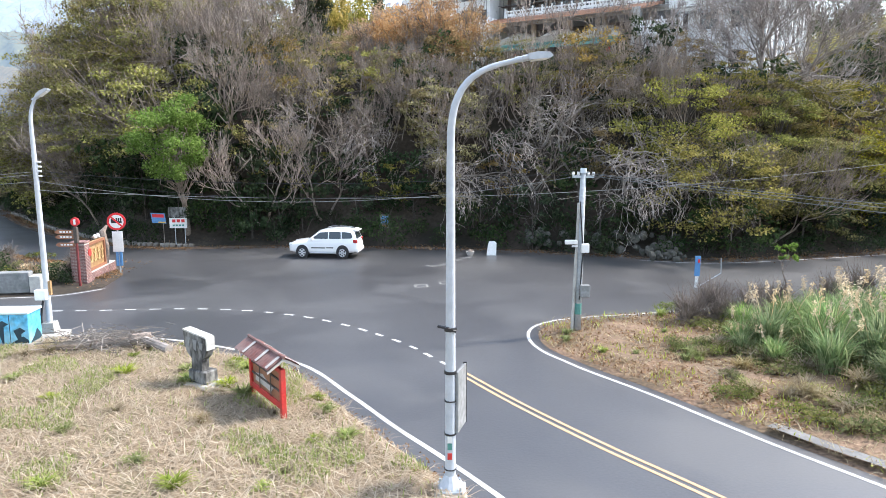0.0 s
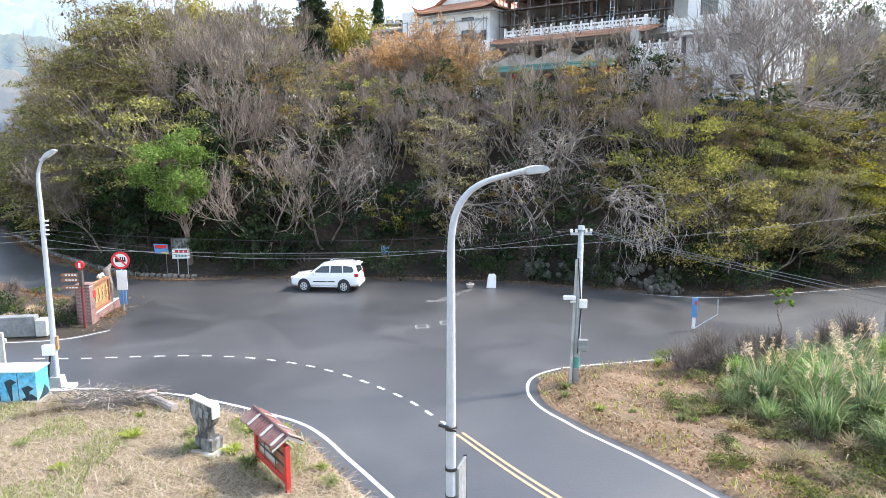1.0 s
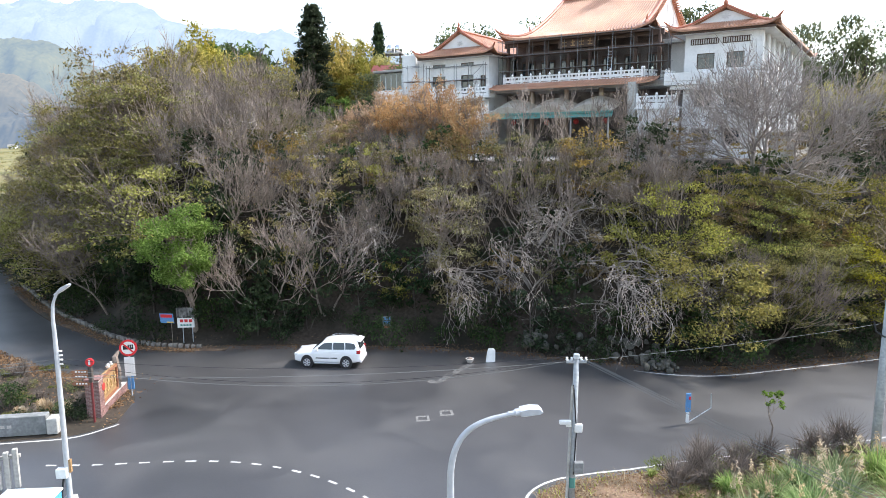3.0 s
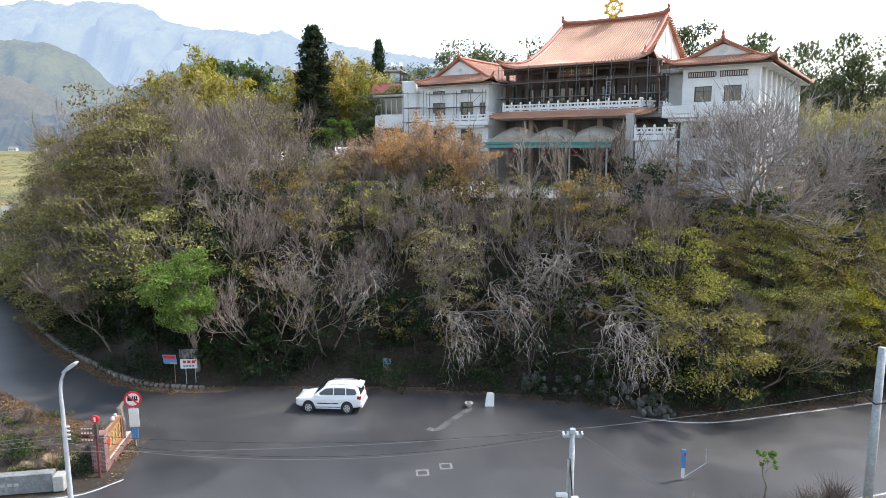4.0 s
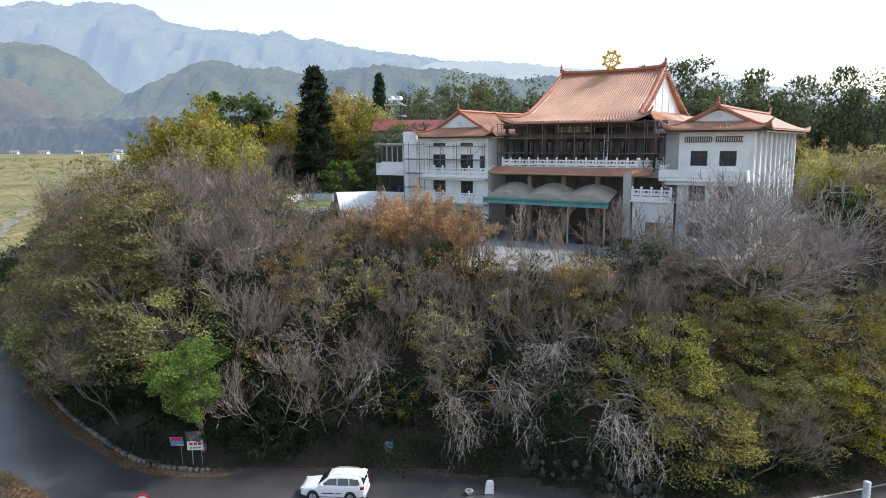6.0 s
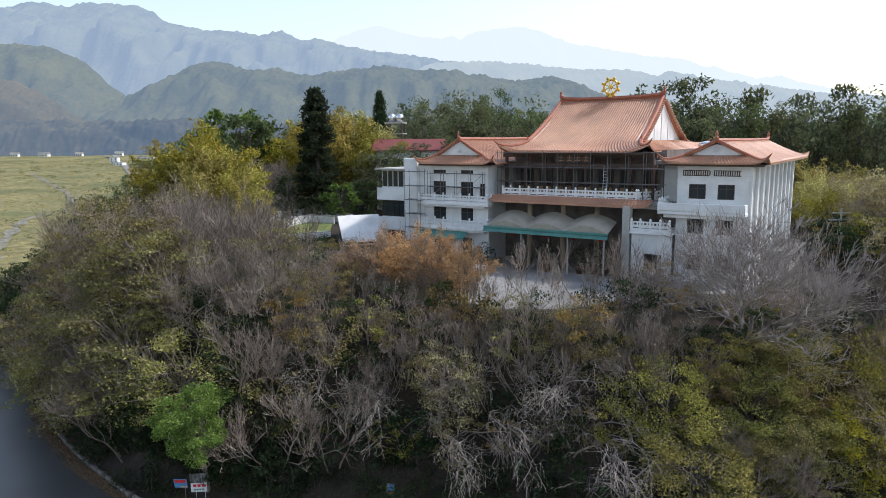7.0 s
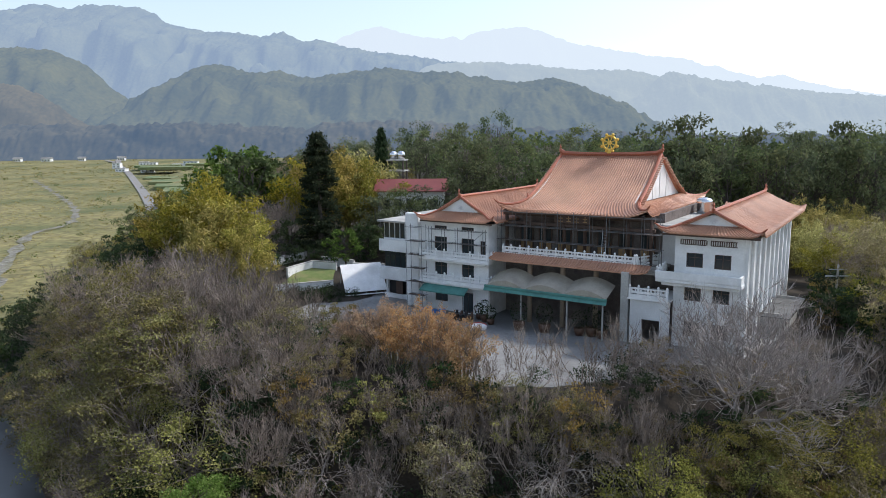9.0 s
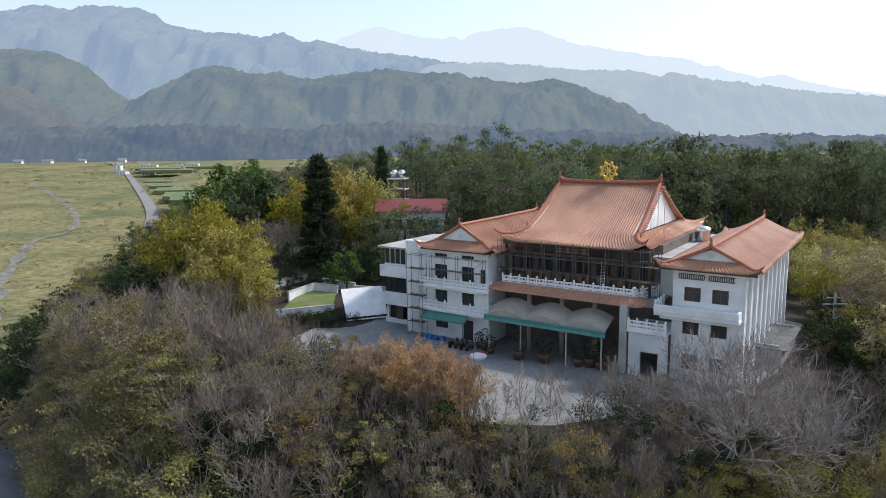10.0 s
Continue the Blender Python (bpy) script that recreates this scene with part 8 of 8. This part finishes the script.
rub = thing("stone_bank", "dark rubble stone bank at the foot of the hill", "stone wall", kind="structure")
for i in range(60):
    x = r.uniform(5.0, 14.5)
    d = r.uniform(0.1, 1.1)
    y = float(np.interp(x, FOOT_X, FOOT_Y)) + d
    s = part("stone", STONES[r.randrange(5)], STONE, rub)
    s.matrix_local = pose(x, y, d * 1.1 + r.uniform(-0.1, 0.15), r.uniform(0, 360), r.uniform(0, 360), r.uniform(0, 360)) @ Matrix.Diagonal((*[r.uniform(0.3, 0.65)] * 3, 1))
heap = thing("rubble_heap", "heap of pale broken rocks at the roadside", "rubble", kind="structure")
for i in range(34):
    s = part("stone", STONES[r.randrange(5)], STONE, heap)
    s.matrix_local = pose(13.2 + r.gauss(0, 0.55), 39.0 + r.gauss(0, 0.25), 0.1 + abs(r.gauss(0, 0.2)), r.uniform(0, 360), r.uniform(0, 360), r.uniform(0, 360)) @ Matrix.Diagonal((*[r.uniform(0.22, 0.5)] * 3, 1))

# ---- parked car ----
CAR_WHITE = material("car_white", (0.80, 0.80, 0.80), 0.28, 0.02, 1.0, 6.0, 0.0, clear=0.6)
TYRE = material("tyre", (0.025, 0.025, 0.026), 0.85, 0.2, 4.0, 20.0, 0.2)
ALLOY = material("alloy", (0.62, 0.63, 0.64), 0.35, 0.08, 4.0, 16.0, 0.02, metal=0.8)
LAMP_RED = material("lamp_red", (0.35, 0.02, 0.02), 0.2, 0.1, 4.0, 16.0, 0.0)
LAMP_CLEAR = material("lamp_clear", (0.65, 0.67, 0.68), 0.15, 0.05, 4.0, 16.0, 0.0)
car = thing("car", "white sport utility car parked beneath the wooded bank", "car", (-7.08, 40.42, 0.0), 174.8)
car.scale = (0.89, 0.97, 1.0)


def loft(stations, n=20, power=5.0):
    """A body through rounded sections: x, half width, underside, top."""
    g = Geo()
    rows = []
    for x, w, z0, z1 in stations:
        row = []
        for k in range(n):
            a = 2 * math.pi * k / n + math.pi / n
            c, s = math.cos(a), math.sin(a)
            row.append((x, w * math.copysign(abs(c) ** (2 / power), c), (z0 + z1) / 2 + (z1 - z0) / 2 * math.copysign(abs(s) ** (2 / power), s)))
        rows.append(row + [row[0]])
    g.grid(rows)
    k = len(g.v)
    for row, flip in ((rows[0], False), (rows[-1], True)):
        g.add(row[:-1], [tuple(range(n)) if flip else tuple(reversed(range(n)))])
    return g


body = part("body", loft([(2.36, 0.52, 0.46, 0.72), (2.28, 0.74, 0.36, 0.84), (2.0, 0.85, 0.30, 0.97), (1.2, 0.885, 0.28, 1.07), (0.85, 0.895, 0.28, 1.12), (-1.7, 0.895, 0.28, 1.14), (-2.1, 0.885, 0.32, 1.13), (-2.32, 0.83, 0.38, 1.06), (-2.4, 0.68, 0.44, 0.92)]), CAR_WHITE, car, smooth=True)
rows = []
for x, zt, wt in ((1.0, 1.12, 0.80), (0.62, 1.38, 0.70), (0.28, 1.6, 0.66), (-0.1, 1.69, 0.64), (-0.8, 1.74, 0.64), (-1.6, 1.72, 0.63), (-2.0, 1.66, 0.61), (-2.12, 1.6, 0.6), (-2.3, 1.1, 0.76)):
    zs = max(1.08, zt - 0.1)
    ws = 0.875 - 0.34 * (zs - 1.08)
    rows.append([(x, -0.875, 1.02), (x, -ws, zs), (x, -ws + 0.07, zt - 0.03), (x, -ws * 0.55, zt), (x, 0, zt + 0.012), (x, ws * 0.55, zt), (x, ws - 0.07, zt - 0.03), (x, ws, zs), (x, 0.875, 1.02)])
cabin = part("cabin", Geo().grid(rows), CAR_WHITE, car, smooth=True)


def side_glass(outline, sy, name="side_window"):
    def at(x, z, out):
        return (x, sy * (0.875 - 0.34 * (z - 1.08) + out), z)
    n = len(outline)
    g = Geo()
    g.add([at(x, z, 0.012) for x, z in outline] + [at(x, z, -0.03) for x, z in outline], [tuple(range(n)), tuple(reversed(range(n, 2 * n)))] + [(i, n + i, n + (i + 1) % n, (i + 1) % n) for i in range(n)])
    return part(name, g, DARK_GLASS, car)


for sy in (-1, 1):
    side_glass([(0.72, 1.17), (0.18, 1.53), (-0.38, 1.57), (-0.38, 1.17)], sy)
    side_glass([(-0.46, 1.17), (-0.46, 1.57), (-1.22, 1.58), (-1.26, 1.18)], sy)
    side_glass([(-1.33, 1.19), (-1.3, 1.58), (-1.92, 1.53), (-2.05, 1.3), (-1.95, 1.2)], sy)
    m = part("mirror", Geo().cbox(0.58, sy * 0.9 - 0.09, 1.08, 0.78, sy * 0.9 + 0.12, 1.25, 0.03), CAR_WHITE, car)
    part("door_handle", Geo().cbox(-0.35, sy * 0.9 - 0.012, 0.94, -0.15, sy * 0.9 + 0.012, 0.98, 0.005), CAR_WHITE, car)
    part("door_handle", Geo().cbox(-1.25, sy * 0.9 - 0.012, 0.96, -1.05, sy * 0.9 + 0.012, 1.0, 0.005), CAR_WHITE, car)
    part("side_trim", Geo().cbox(-0.2, sy * 0.895 - 0.015, 0.60, 0.75, sy * 0.895 + 0.015, 0.66, 0.006), BLACK, car)
    part("side_trim", Geo().cbox(-0.75, sy * 0.895 - 0.015, 0.61, -0.28, sy * 0.895 + 0.015, 0.67, 0.006), BLACK, car)
    part("side_step", Geo().cbox(-0.95, sy * 0.93 - 0.07, 0.30, 0.85, sy * 0.93 + 0.06, 0.37, 0.02), ALLOY, car)
    part("roof_rail", Geo().tube([(-0.05, sy * 0.56, 1.70), (-0.3, sy * 0.57, 1.77), (-1.5, sy * 0.57, 1.77), (-1.85, sy * 0.55, 1.70)], 0.018, 6), ALLOY, car)
    part("tail_lamp", Geo().cbox(-2.36, sy * 0.78 - 0.1, 0.92, -2.08, sy * 0.78 + 0.095, 1.13, 0.03), LAMP_RED, car)
    part("headlamp", Geo().cbox(2.0, sy * 0.7 - 0.14, 0.74, 2.3, sy * 0.7 + 0.1, 0.9, 0.04), LAMP_CLEAR, car)
    for wx in (1.37, -1.37):
        # Black disc paints the shade of the wheel well; the body is left uncut.
        part("wheel_arch", Geo().tube([(wx, sy * 0.80, 0.38), (wx, sy * 0.905, 0.38)], 0.43, 22), BLACK, car)
        wh = part("wheel", Geo().tube([(0, sy * -0.11, 0), (0, sy * -0.1, 0), (0, sy * 0.09, 0), (0, sy * 0.115, 0)], [0.28, 0.345, 0.345, 0.29], 24), TYRE, car)
        wh.location = (wx, sy * 0.82, 0.345)
        part("rim", Geo().tube([(0, sy * 0.1, 0), (0, sy * 0.119, 0)], [0.235, 0.225], 20), BLACK, wh)
        for k in range(6):
            a = math.pi / 3 * k
            part("spoke", Geo().tube([(0.04 * math.cos(a), sy * 0.125, 0.04 * math.sin(a)), (0.22 * math.cos(a), sy * 0.122, 0.22 * math.sin(a))], [0.045, 0.035], 5), ALLOY, wh)
        part("rim_ring", Geo().tube([(0.225 * math.cos(2 * math.pi * i / 20), sy * 0.12, 0.225 * math.sin(2 * math.pi * i / 20)) for i in range(21)], 0.018, 5, cap=False), ALLOY, wh)
ws = [(0.97, -0.66, 1.155), (0.97, 0.66, 1.155), (0.31, 0.56, 1.60), (0.31, -0.56, 1.60)]
part("windscreen", Geo().add([(x + 0.012, y, z + 0.02) for x, y, z in ws] + [(x, y, z - 0.02) for x, y, z in ws], [(0, 1, 2, 3), (7, 6, 5, 4), (0, 4, 5, 1), (1, 5, 6, 2), (2, 6, 7, 3), (3, 7, 4, 0)]), DARK_GLASS, car)
rw = [(-2.29, -0.62, 1.16), (-2.29, 0.62, 1.16), (-2.14, 0.5, 1.55), (-2.14, -0.5, 1.55)]
part("rear_window", Geo().add([(x - 0.012, y, z) for x, y, z in rw] + [(x + 0.03, y, z) for x, y, z in rw], [(3, 2, 1, 0), (4, 5, 6, 7), (1, 5, 4, 0), (2, 6, 5, 1), (3, 7, 6, 2), (0, 4, 7, 3)]), DARK_GLASS, car)
part("spoiler", Geo().slab([(-1.95, 1.66), (-2.36, 1.60), (-2.36, 1.64), (-2.0, 1.73)], -0.58, 0.58), CAR_WHITE, car)
part("bumper", Geo().cbox(-2.46, -0.8, 0.36, -2.25, 0.8, 0.62, 0.05), CAR_WHITE, car)
part("grille", Geo().cbox(2.3, -0.4, 0.56, 2.385, 0.4, 0.72, 0.02), BLACK, car)

# ---- grass, reeds, fallen leaves ----
def in_outline(x, y, poly):
    odd, j = False, len(poly) - 1
    for i in range(len(poly)):
        (xi, yi), (xj, yj) = poly[i], poly[j]
        if (yi > y) != (yj > y) and x < (xj - xi) * (y - yi) / (yj - yi) + xi:
            odd = not odd
        j = i
    return odd


LEFT_POLY = [(p.x, p.y) for p in offset(LEFT_LINE, -0.72)] + [(9, -6), (9, -30), (-60, -30), (-60, 22)]
RIGHT_POLY = right_edge + [(20, -6), (60, -25), (68, 20), (66, 46), (50, 40.5)]


def straw(name, poly, count, area, label, mat, size, tilt, width, seed, patch=0.0, edge=0.12):
    """Loose blades over a patch of ground, gathered in drifts."""
    r = random.Random(seed)
    g = Geo()
    made = 0
    while made < count:
        x, y = r.uniform(area[0], area[1]), r.uniform(area[2], area[3])
        if not in_outline(x, y, poly):
            continue
        if patch and noise.noise(Vector((x * 0.55, y * 0.55, seed))) < patch:
            if r.random() > 0.06:
                continue
        made += 1
        a, up = r.uniform(0, 2 * math.pi), r.uniform(*tilt)
        l = r.uniform(*size)
        d = Vector((math.cos(a) * math.cos(up), math.sin(a) * math.cos(up), math.sin(up))) * l
        s = Vector((-math.sin(a), math.cos(a), 0)) * width * r.uniform(0.7, 1.4)
        p = Vector((x, y, edge + r.uniform(-0.03, 0.06)))
        m = p + d * 0.55 + Vector((0, 0, 0.03))
        e = p + d - Vector((0, 0, l * 0.12))
        k = len(g.v)
        g.v += [tuple(p - s), tuple(p + s), tuple(m + s * 0.7), tuple(m - s * 0.7), tuple(e)]
        g.f += [(k, k + 1, k + 2, k + 3), (k + 3, k + 2, k + 4)]
    return tagged(part(name, g, mat), label, "grass", kind="stuff")


straw("dry_grass", LEFT_POLY, 30000, (-16, 2.2, 9.5, 23.5), "flattened straw-coloured dry grass", GRASS_DRY, (0.22, 0.75), (-0.05, 0.4), 0.009, 3)
straw("green_grass", LEFT_POLY, 17000, (-16, 2.2, 9.5, 23.2), "short green grass growing through straw", GRASS_GREEN, (0.08, 0.24), (0.5, 1.4), 0.010, 5, patch=0.2)
straw("dry_grass", RIGHT_POLY, 15000, (3, 24, 10, 31), "dry grass and stalks on the verge", GRASS_FADED, (0.12, 0.5), (0.0, 0.6), 0.009, 7)
straw("green_grass", RIGHT_POLY, 3600, (3, 24, 10, 31), "green weeds on the verge", GRASS_GREEN, (0.10, 0.3), (0.4, 1.3), 0.010, 9, patch=0.1)


def blade_tuft(name, label, seed, blades, height, reach, mat, width=0.012, plumes=0, category="grass"):
    """A tuft of long blades that rise and arch over, with feathery heads in some."""
    r = random.Random(seed)
    g = Geo()
    for i in range(blades):
        a, s = r.uniform(0, 2 * math.pi), r.uniform(0.25, 1.0)
        h = height * r.uniform(0.55, 1.05)
        o = Vector((r.gauss(0, 0.12 * reach), r.gauss(0, 0.12 * reach), 0))
        out = Vector((math.cos(a), math.sin(a), 0)) * reach * s
        side = Vector((-math.sin(a), math.cos(a), 0)) * width * r.uniform(0.7, 1.4)
        pts = [o + out * t ** 1.9 + Vector((0, 0, h * (t - 0.36 * s * t ** 3.2))) for t in (0, 0.3, 0.55, 0.8, 1.0)]
        wid = (0.8, 1.0, 0.9, 0.6, 0.08)
        g.grid([[p - side * w for p, w in zip(pts, wid)], [p + side * w for p, w in zip(pts, wid)]])
    root = thing(name, label, category)
    part("blade_mass", g, mat, root)["kind"] = "stuff"
    for i in range(plumes):
        a, s = r.uniform(0, 2 * math.pi), r.uniform(0.1, 0.7)
        e = Vector((math.cos(a) * reach * s, math.sin(a) * reach * s, height * r.uniform(0.78, 1.0)))
        pg = Geo().tube([(0, 0, 0), e * 0.6 + Vector((0, 0, 0.2)), e], 0.008, 4)
        for k in range(46):
            q = e + Vector((r.gauss(0, 0.05), r.gauss(0, 0.05), r.uniform(-0.12, 0.32)))
            leaf(pg, r, q, 0.11, up=0.1, slim=0.25)
        part("plume", pg, GRASS_DRY, root)
    return root


TUFT = blade_tuft("grass_tuft", "bright green grass tuft in the straw", 1, 130, 0.42, 0.42, GRASS_GREEN, 0.016)
REED = [blade_tuft("silver_grass", "tall arching clump of green silver grass with pale plumes", 2 + i, 340, 1.75, 1.25, REED_GREEN, 0.016, 4) for i in range(2)]
DRY_TUFT = blade_tuft("dry_tuft", "clump of dead straw-coloured grass", 9, 130, 0.55, 0.85, GRASS_FADED, 0.013)
WEED = make_bush("weed_patch", "low patch of leafy roadside weeds", 191, 1.7, 0.6, LEAF_WEED, 340, 0.11, "weed")
THORN = make_tree("scrub", "leafless dark twiggy scrub at the verge", 195, 1.5, BARK_SCRUB, None, 0, trunk=0.02, kids=(6, 4, 3), stems=3, twigs=500, spread=(20, 60), category="shrub")
r = random.Random(15)
for x, y, s in ((-9.3, 19.0, 0.9), (-7.2, 18.2, 1.0), (-6.0, 18.0, 0.8), (-7.6, 19.2, 0.8), (-5.3, 17.3, 1.0), (-3.3, 17.0, 0.8), (-2.9, 16.2, 0.8), (-4.9, 19.6, 0.8), (-5.8, 19.4, 0.9), (-6.3, 20.0, 0.7), (-2.2, 14.6, 0.8), (-2.9, 14.5, 0.7), (-8.9, 15.0, 0.8), (-6.5, 13.4, 0.8), (-5.3, 12.4, 1.0), (-10.4, 17.0, 0.7), (-10.9, 14.6, 0.8), (-7.9, 12.4, 0.9), (-3.5, 12.3, 0.8), (-9.8, 20.6, 0.7), (-4.0, 14.4, 0.6), (-1.9, 13.4, 0.6), (-12.3, 18.5, 0.7), (-8.6, 21.8, 0.7)):
    plant(TUFT, x, y, s * r.uniform(0.85, 1.25), r.uniform(0, 360), z=0.1, tall=0.75)
for x, y, s in ((-11.6, 21.2, 0.8), (-12.6, 21.0, 0.9), (-9.9, 21.7, 0.7), (-13.3, 20.6, 0.8), (-8.3, 16.2, 0.55), (-5.9, 15.6, 0.55), (-3.2, 13.0, 0.5), (-10.2, 12.6, 0.6), (-4.2, 16.0, 0.5)):
    plant(DRY_TUFT, x, y, s, r.uniform(0, 360), z=0.08)
for x, y, s in ((9.9, 21.6, 0.7), (11.4, 19.0, 0.9), (13.0, 19.4, 1.1), (16.4, 18.8, 1.2), (13.6, 24.0, 1.0), (10.6, 21.2, 1.0), (11.7, 20.4, 1.15), (12.8, 21.6, 1.1), (12.0, 22.8, 1.0), (13.8, 20.2, 1.25), (14.4, 22.4, 1.2), (13.4, 18.2, 1.1), (15.6, 20.5, 1.3), (15.2, 24.4, 1.1), (16.8, 22.6, 1.25), (12.6, 16.6, 1.0), (14.8, 17.2, 1.2), (17.4, 25.0, 1.0), (11.0, 24.0, 0.7), (18.6, 21.6, 1.2)):
    plant(REED[r.randrange(2)], x, y, s * r.uniform(0.9, 1.1), r.uniform(0, 360), z=0.12)
for x, y, s in ((9.0, 21.4, 1.0), (9.8, 20.2, 1.2), (10.6, 19.0, 1.2), (11.6, 17.8, 1.1), (9.0, 19.4, 0.8), (10.4, 22.6, 1.0), (9.6, 17.2, 0.9), (10.2, 16.0, 0.8), (11.4, 15.6, 1.0), (10.9, 14.2, 0.9), (9.6, 14.9, 0.7), (8.4, 17.4, 0.7), (12.4, 14.4, 1.0), (8.3, 20.6, 0.7)):
    plant(DRY_TUFT, x, y, s * r.uniform(0.9, 1.2), r.uniform(0, 360), z=0.12)
for i in range(120):
    x, y = r.uniform(7.0, 19), r.uniform(12.0, 28.5)
    if in_outline(x, y, RIGHT_POLY) and (y > 23.5 and x > 9 or x > 11.6 - (y - 12) * 0.25):
        plant(WEED, x, y, r.uniform(0.5, 1.2), r.uniform(0, 360), z=0.12)
for x, y, s in ((9.4, 24.6, 1.0), (10.3, 25.6, 1.1), (11.2, 26.6, 1.0), (12.4, 26.4, 1.0), (13.6, 27.0, 0.9), (10.8, 24.8, 0.9), (16.2, 27.4, 1.1), (17.6, 27.8, 1.3), (12.0, 25.2, 0.8), (14.6, 26.0, 0.8)):
    plant(THORN, x, y, s, r.uniform(0, 360), z=0.1)
for x, y, s in ((4.4, 23.0, 0.8), (4.2, 22.2, 0.7), (8.5, 25.6, 0.9), (7.6, 20.2, 0.8), (6.2, 20.8, 0.5), (5.2, 21.0, 0.6), (7.9, 23.3, 0.5)):
    plant(TUFT, x, y, s, r.uniform(0, 360), z=0.12)
SAPLING = make_leafy("sapling", "thin young tree with a tuft of fresh leaves", 201, 2.5, 0.95, BARK, LEAF_BRIGHT, 12, 34, 0.14, 0.6)
plant(SAPLING, 15.0, 29.0, 1.0, 0, z=0.1)
for i in range(26):
    x, y = r.uniform(-31, -18.3), r.uniform(30.5, 43)
    if foot_distance(x, y) < -6.5 and y < 36 + (-17 - x) * 0.5:
        plant(r.choice((WEED, THORN, WEED, WEED)), x, y, r.uniform(0.6, 1.0), r.uniform(0, 360), z=0.15, tall=0.8)
for i in range(46):
    x, y = r.uniform(-30, -18.6), r.uniform(30.8, 38)
    if y < 34.5 + (-17 - x) * 0.45:
        plant(r.choice((WEED, WEED, BUSHES[1], THORN)), x, y, r.uniform(0.3, 0.55) if i % 3 else r.uniform(0.5, 0.8), r.uniform(0, 360), z=0.15)
PALE_TUFT = blade_tuft("pale_grass", "clump of bleached cream-coloured grass plumes", 12, 260, 1.15, 0.45, GRASS_DRY, 0.03)
for x, y, s in ((-19.6, 31.5, 1.1), (-20.0, 31.8, 1.0), (-20.9, 31.6, 0.7), (-19.1, 32.3, 0.7), (-21.3, 31.8, 0.6)):
    plant(PALE_TUFT, x, y, s, r.uniform(0, 360), z=0.1)
for x, y, s in ((-18.1, 31.2, 0.42), (-18.4, 31.7, 0.5)):
    plant(BUSHES[0], x, y, s, r.uniform(0, 360), z=0.1)

for i in range(260):
    x = r.uniform(7.5, 17)
    y = r.uniform(10.5, 22)
    if in_outline(x, y, RIGHT_POLY) and y > 24.6 - x * 1.02 and noise.noise(Vector((x * 0.6, y * 0.6, 2.0))) > -0.25:
        k = r.random()
        plant(WEED if k < 0.6 else DRY_TUFT if k < 0.85 else TUFT, x, y, r.uniform(0.45, 0.95), r.uniform(0, 360), z=0.12)
for x, y, s in ((13.2, 16.0, 1.0), (14.0, 15.2, 1.1), (15.0, 15.8, 1.2), (12.4, 17.6, 0.9), (15.8, 17.6, 1.2), (16.6, 19.4, 1.2), (10.2, 19.9, 0.55), (9.6, 20.8, 0.5), (13.0, 14.4, 0.7)):
    plant(REED[r.randrange(2)], x, y, s * r.uniform(0.9, 1.1), r.uniform(0, 360), z=0.12)
litter = Geo()
for i in range(9000):
    x = r.uniform(-45, 32)
    d = r.gauss(-0.1, 0.55)
    y = float(np.interp(x, FOOT_X, FOOT_Y)) + d
    leaf(litter, r, (x, y, max(0.02, float(land(x, y)) + 0.05)), r.uniform(0.07, 0.16), up=2.0, slim=0.7)
edge_pts = offset(LEFT_LINE, -0.75, 0.3)
for i in range(2600):
    p = r.choice(edge_pts)
    leaf(litter, r, (p.x + r.gauss(0, 0.22), p.y + r.gauss(0, 0.22), 0.09), r.uniform(0.04, 0.09), up=2.0, slim=0.7)
for i in range(9000):
    x, y = r.uniform(3.2, 10), r.uniform(15, 26)
    if in_outline(x, y, RIGHT_POLY):
        leaf(litter, r, (x, y, 0.17), r.uniform(0.05, 0.11), up=2.0, slim=0.7)
for i in range(1500):
    x, y = r.uniform(-31, -16), r.uniform(30, 45)
    if foot_distance(x, y) < -6.5:
        leaf(litter, r, (x, y, 0.24), r.uniform(0.07, 0.15), up=2.0, slim=0.7)
corner = spline([(-31, 44), (-26.0, 40.5), (-23.4, 39.0), (-20.8, 37.7), (-18.6, 36.5), (-17.2, 35.2), (-16.8, 33.6)], 0.3)
for i in range(5200):
    p = r.choice(corner)
    k = abs(r.gauss(0, 0.8))
    leaf(litter, r, (p.x - 0.45 * k + r.gauss(0, 0.1), p.y - k + r.gauss(0.1, 0.15), 0.03 + 0.2 * min(1, k)), r.uniform(0.06, 0.15), up=2.0, slim=0.7)
for i in range(4200):
    p = r.choice(path)
    leaf(litter, r, (p.x - 0.2 + r.gauss(0, 0.25), p.y - 0.55 + r.gauss(0, 0.3), 0.04), r.uniform(0.06, 0.15), up=2.0, slim=0.7)
tagged(part("fallen_leaves", litter, LEAF_LITTER), "drift of fallen russet leaves along the road", "leaf litter", kind="stuff")
gutter = part("gutter", ribbon(spline([(7.9, 15.3), (8.7, 14.1), (9.6, 12.9), (11.7, 9.8), (14.6, 5.4)], 0.3), 0.36, 0.1, 0.0, 0.07), COVER)
tagged(gutter, "low broken concrete edging strip beside the road", "kerb", kind="structure")
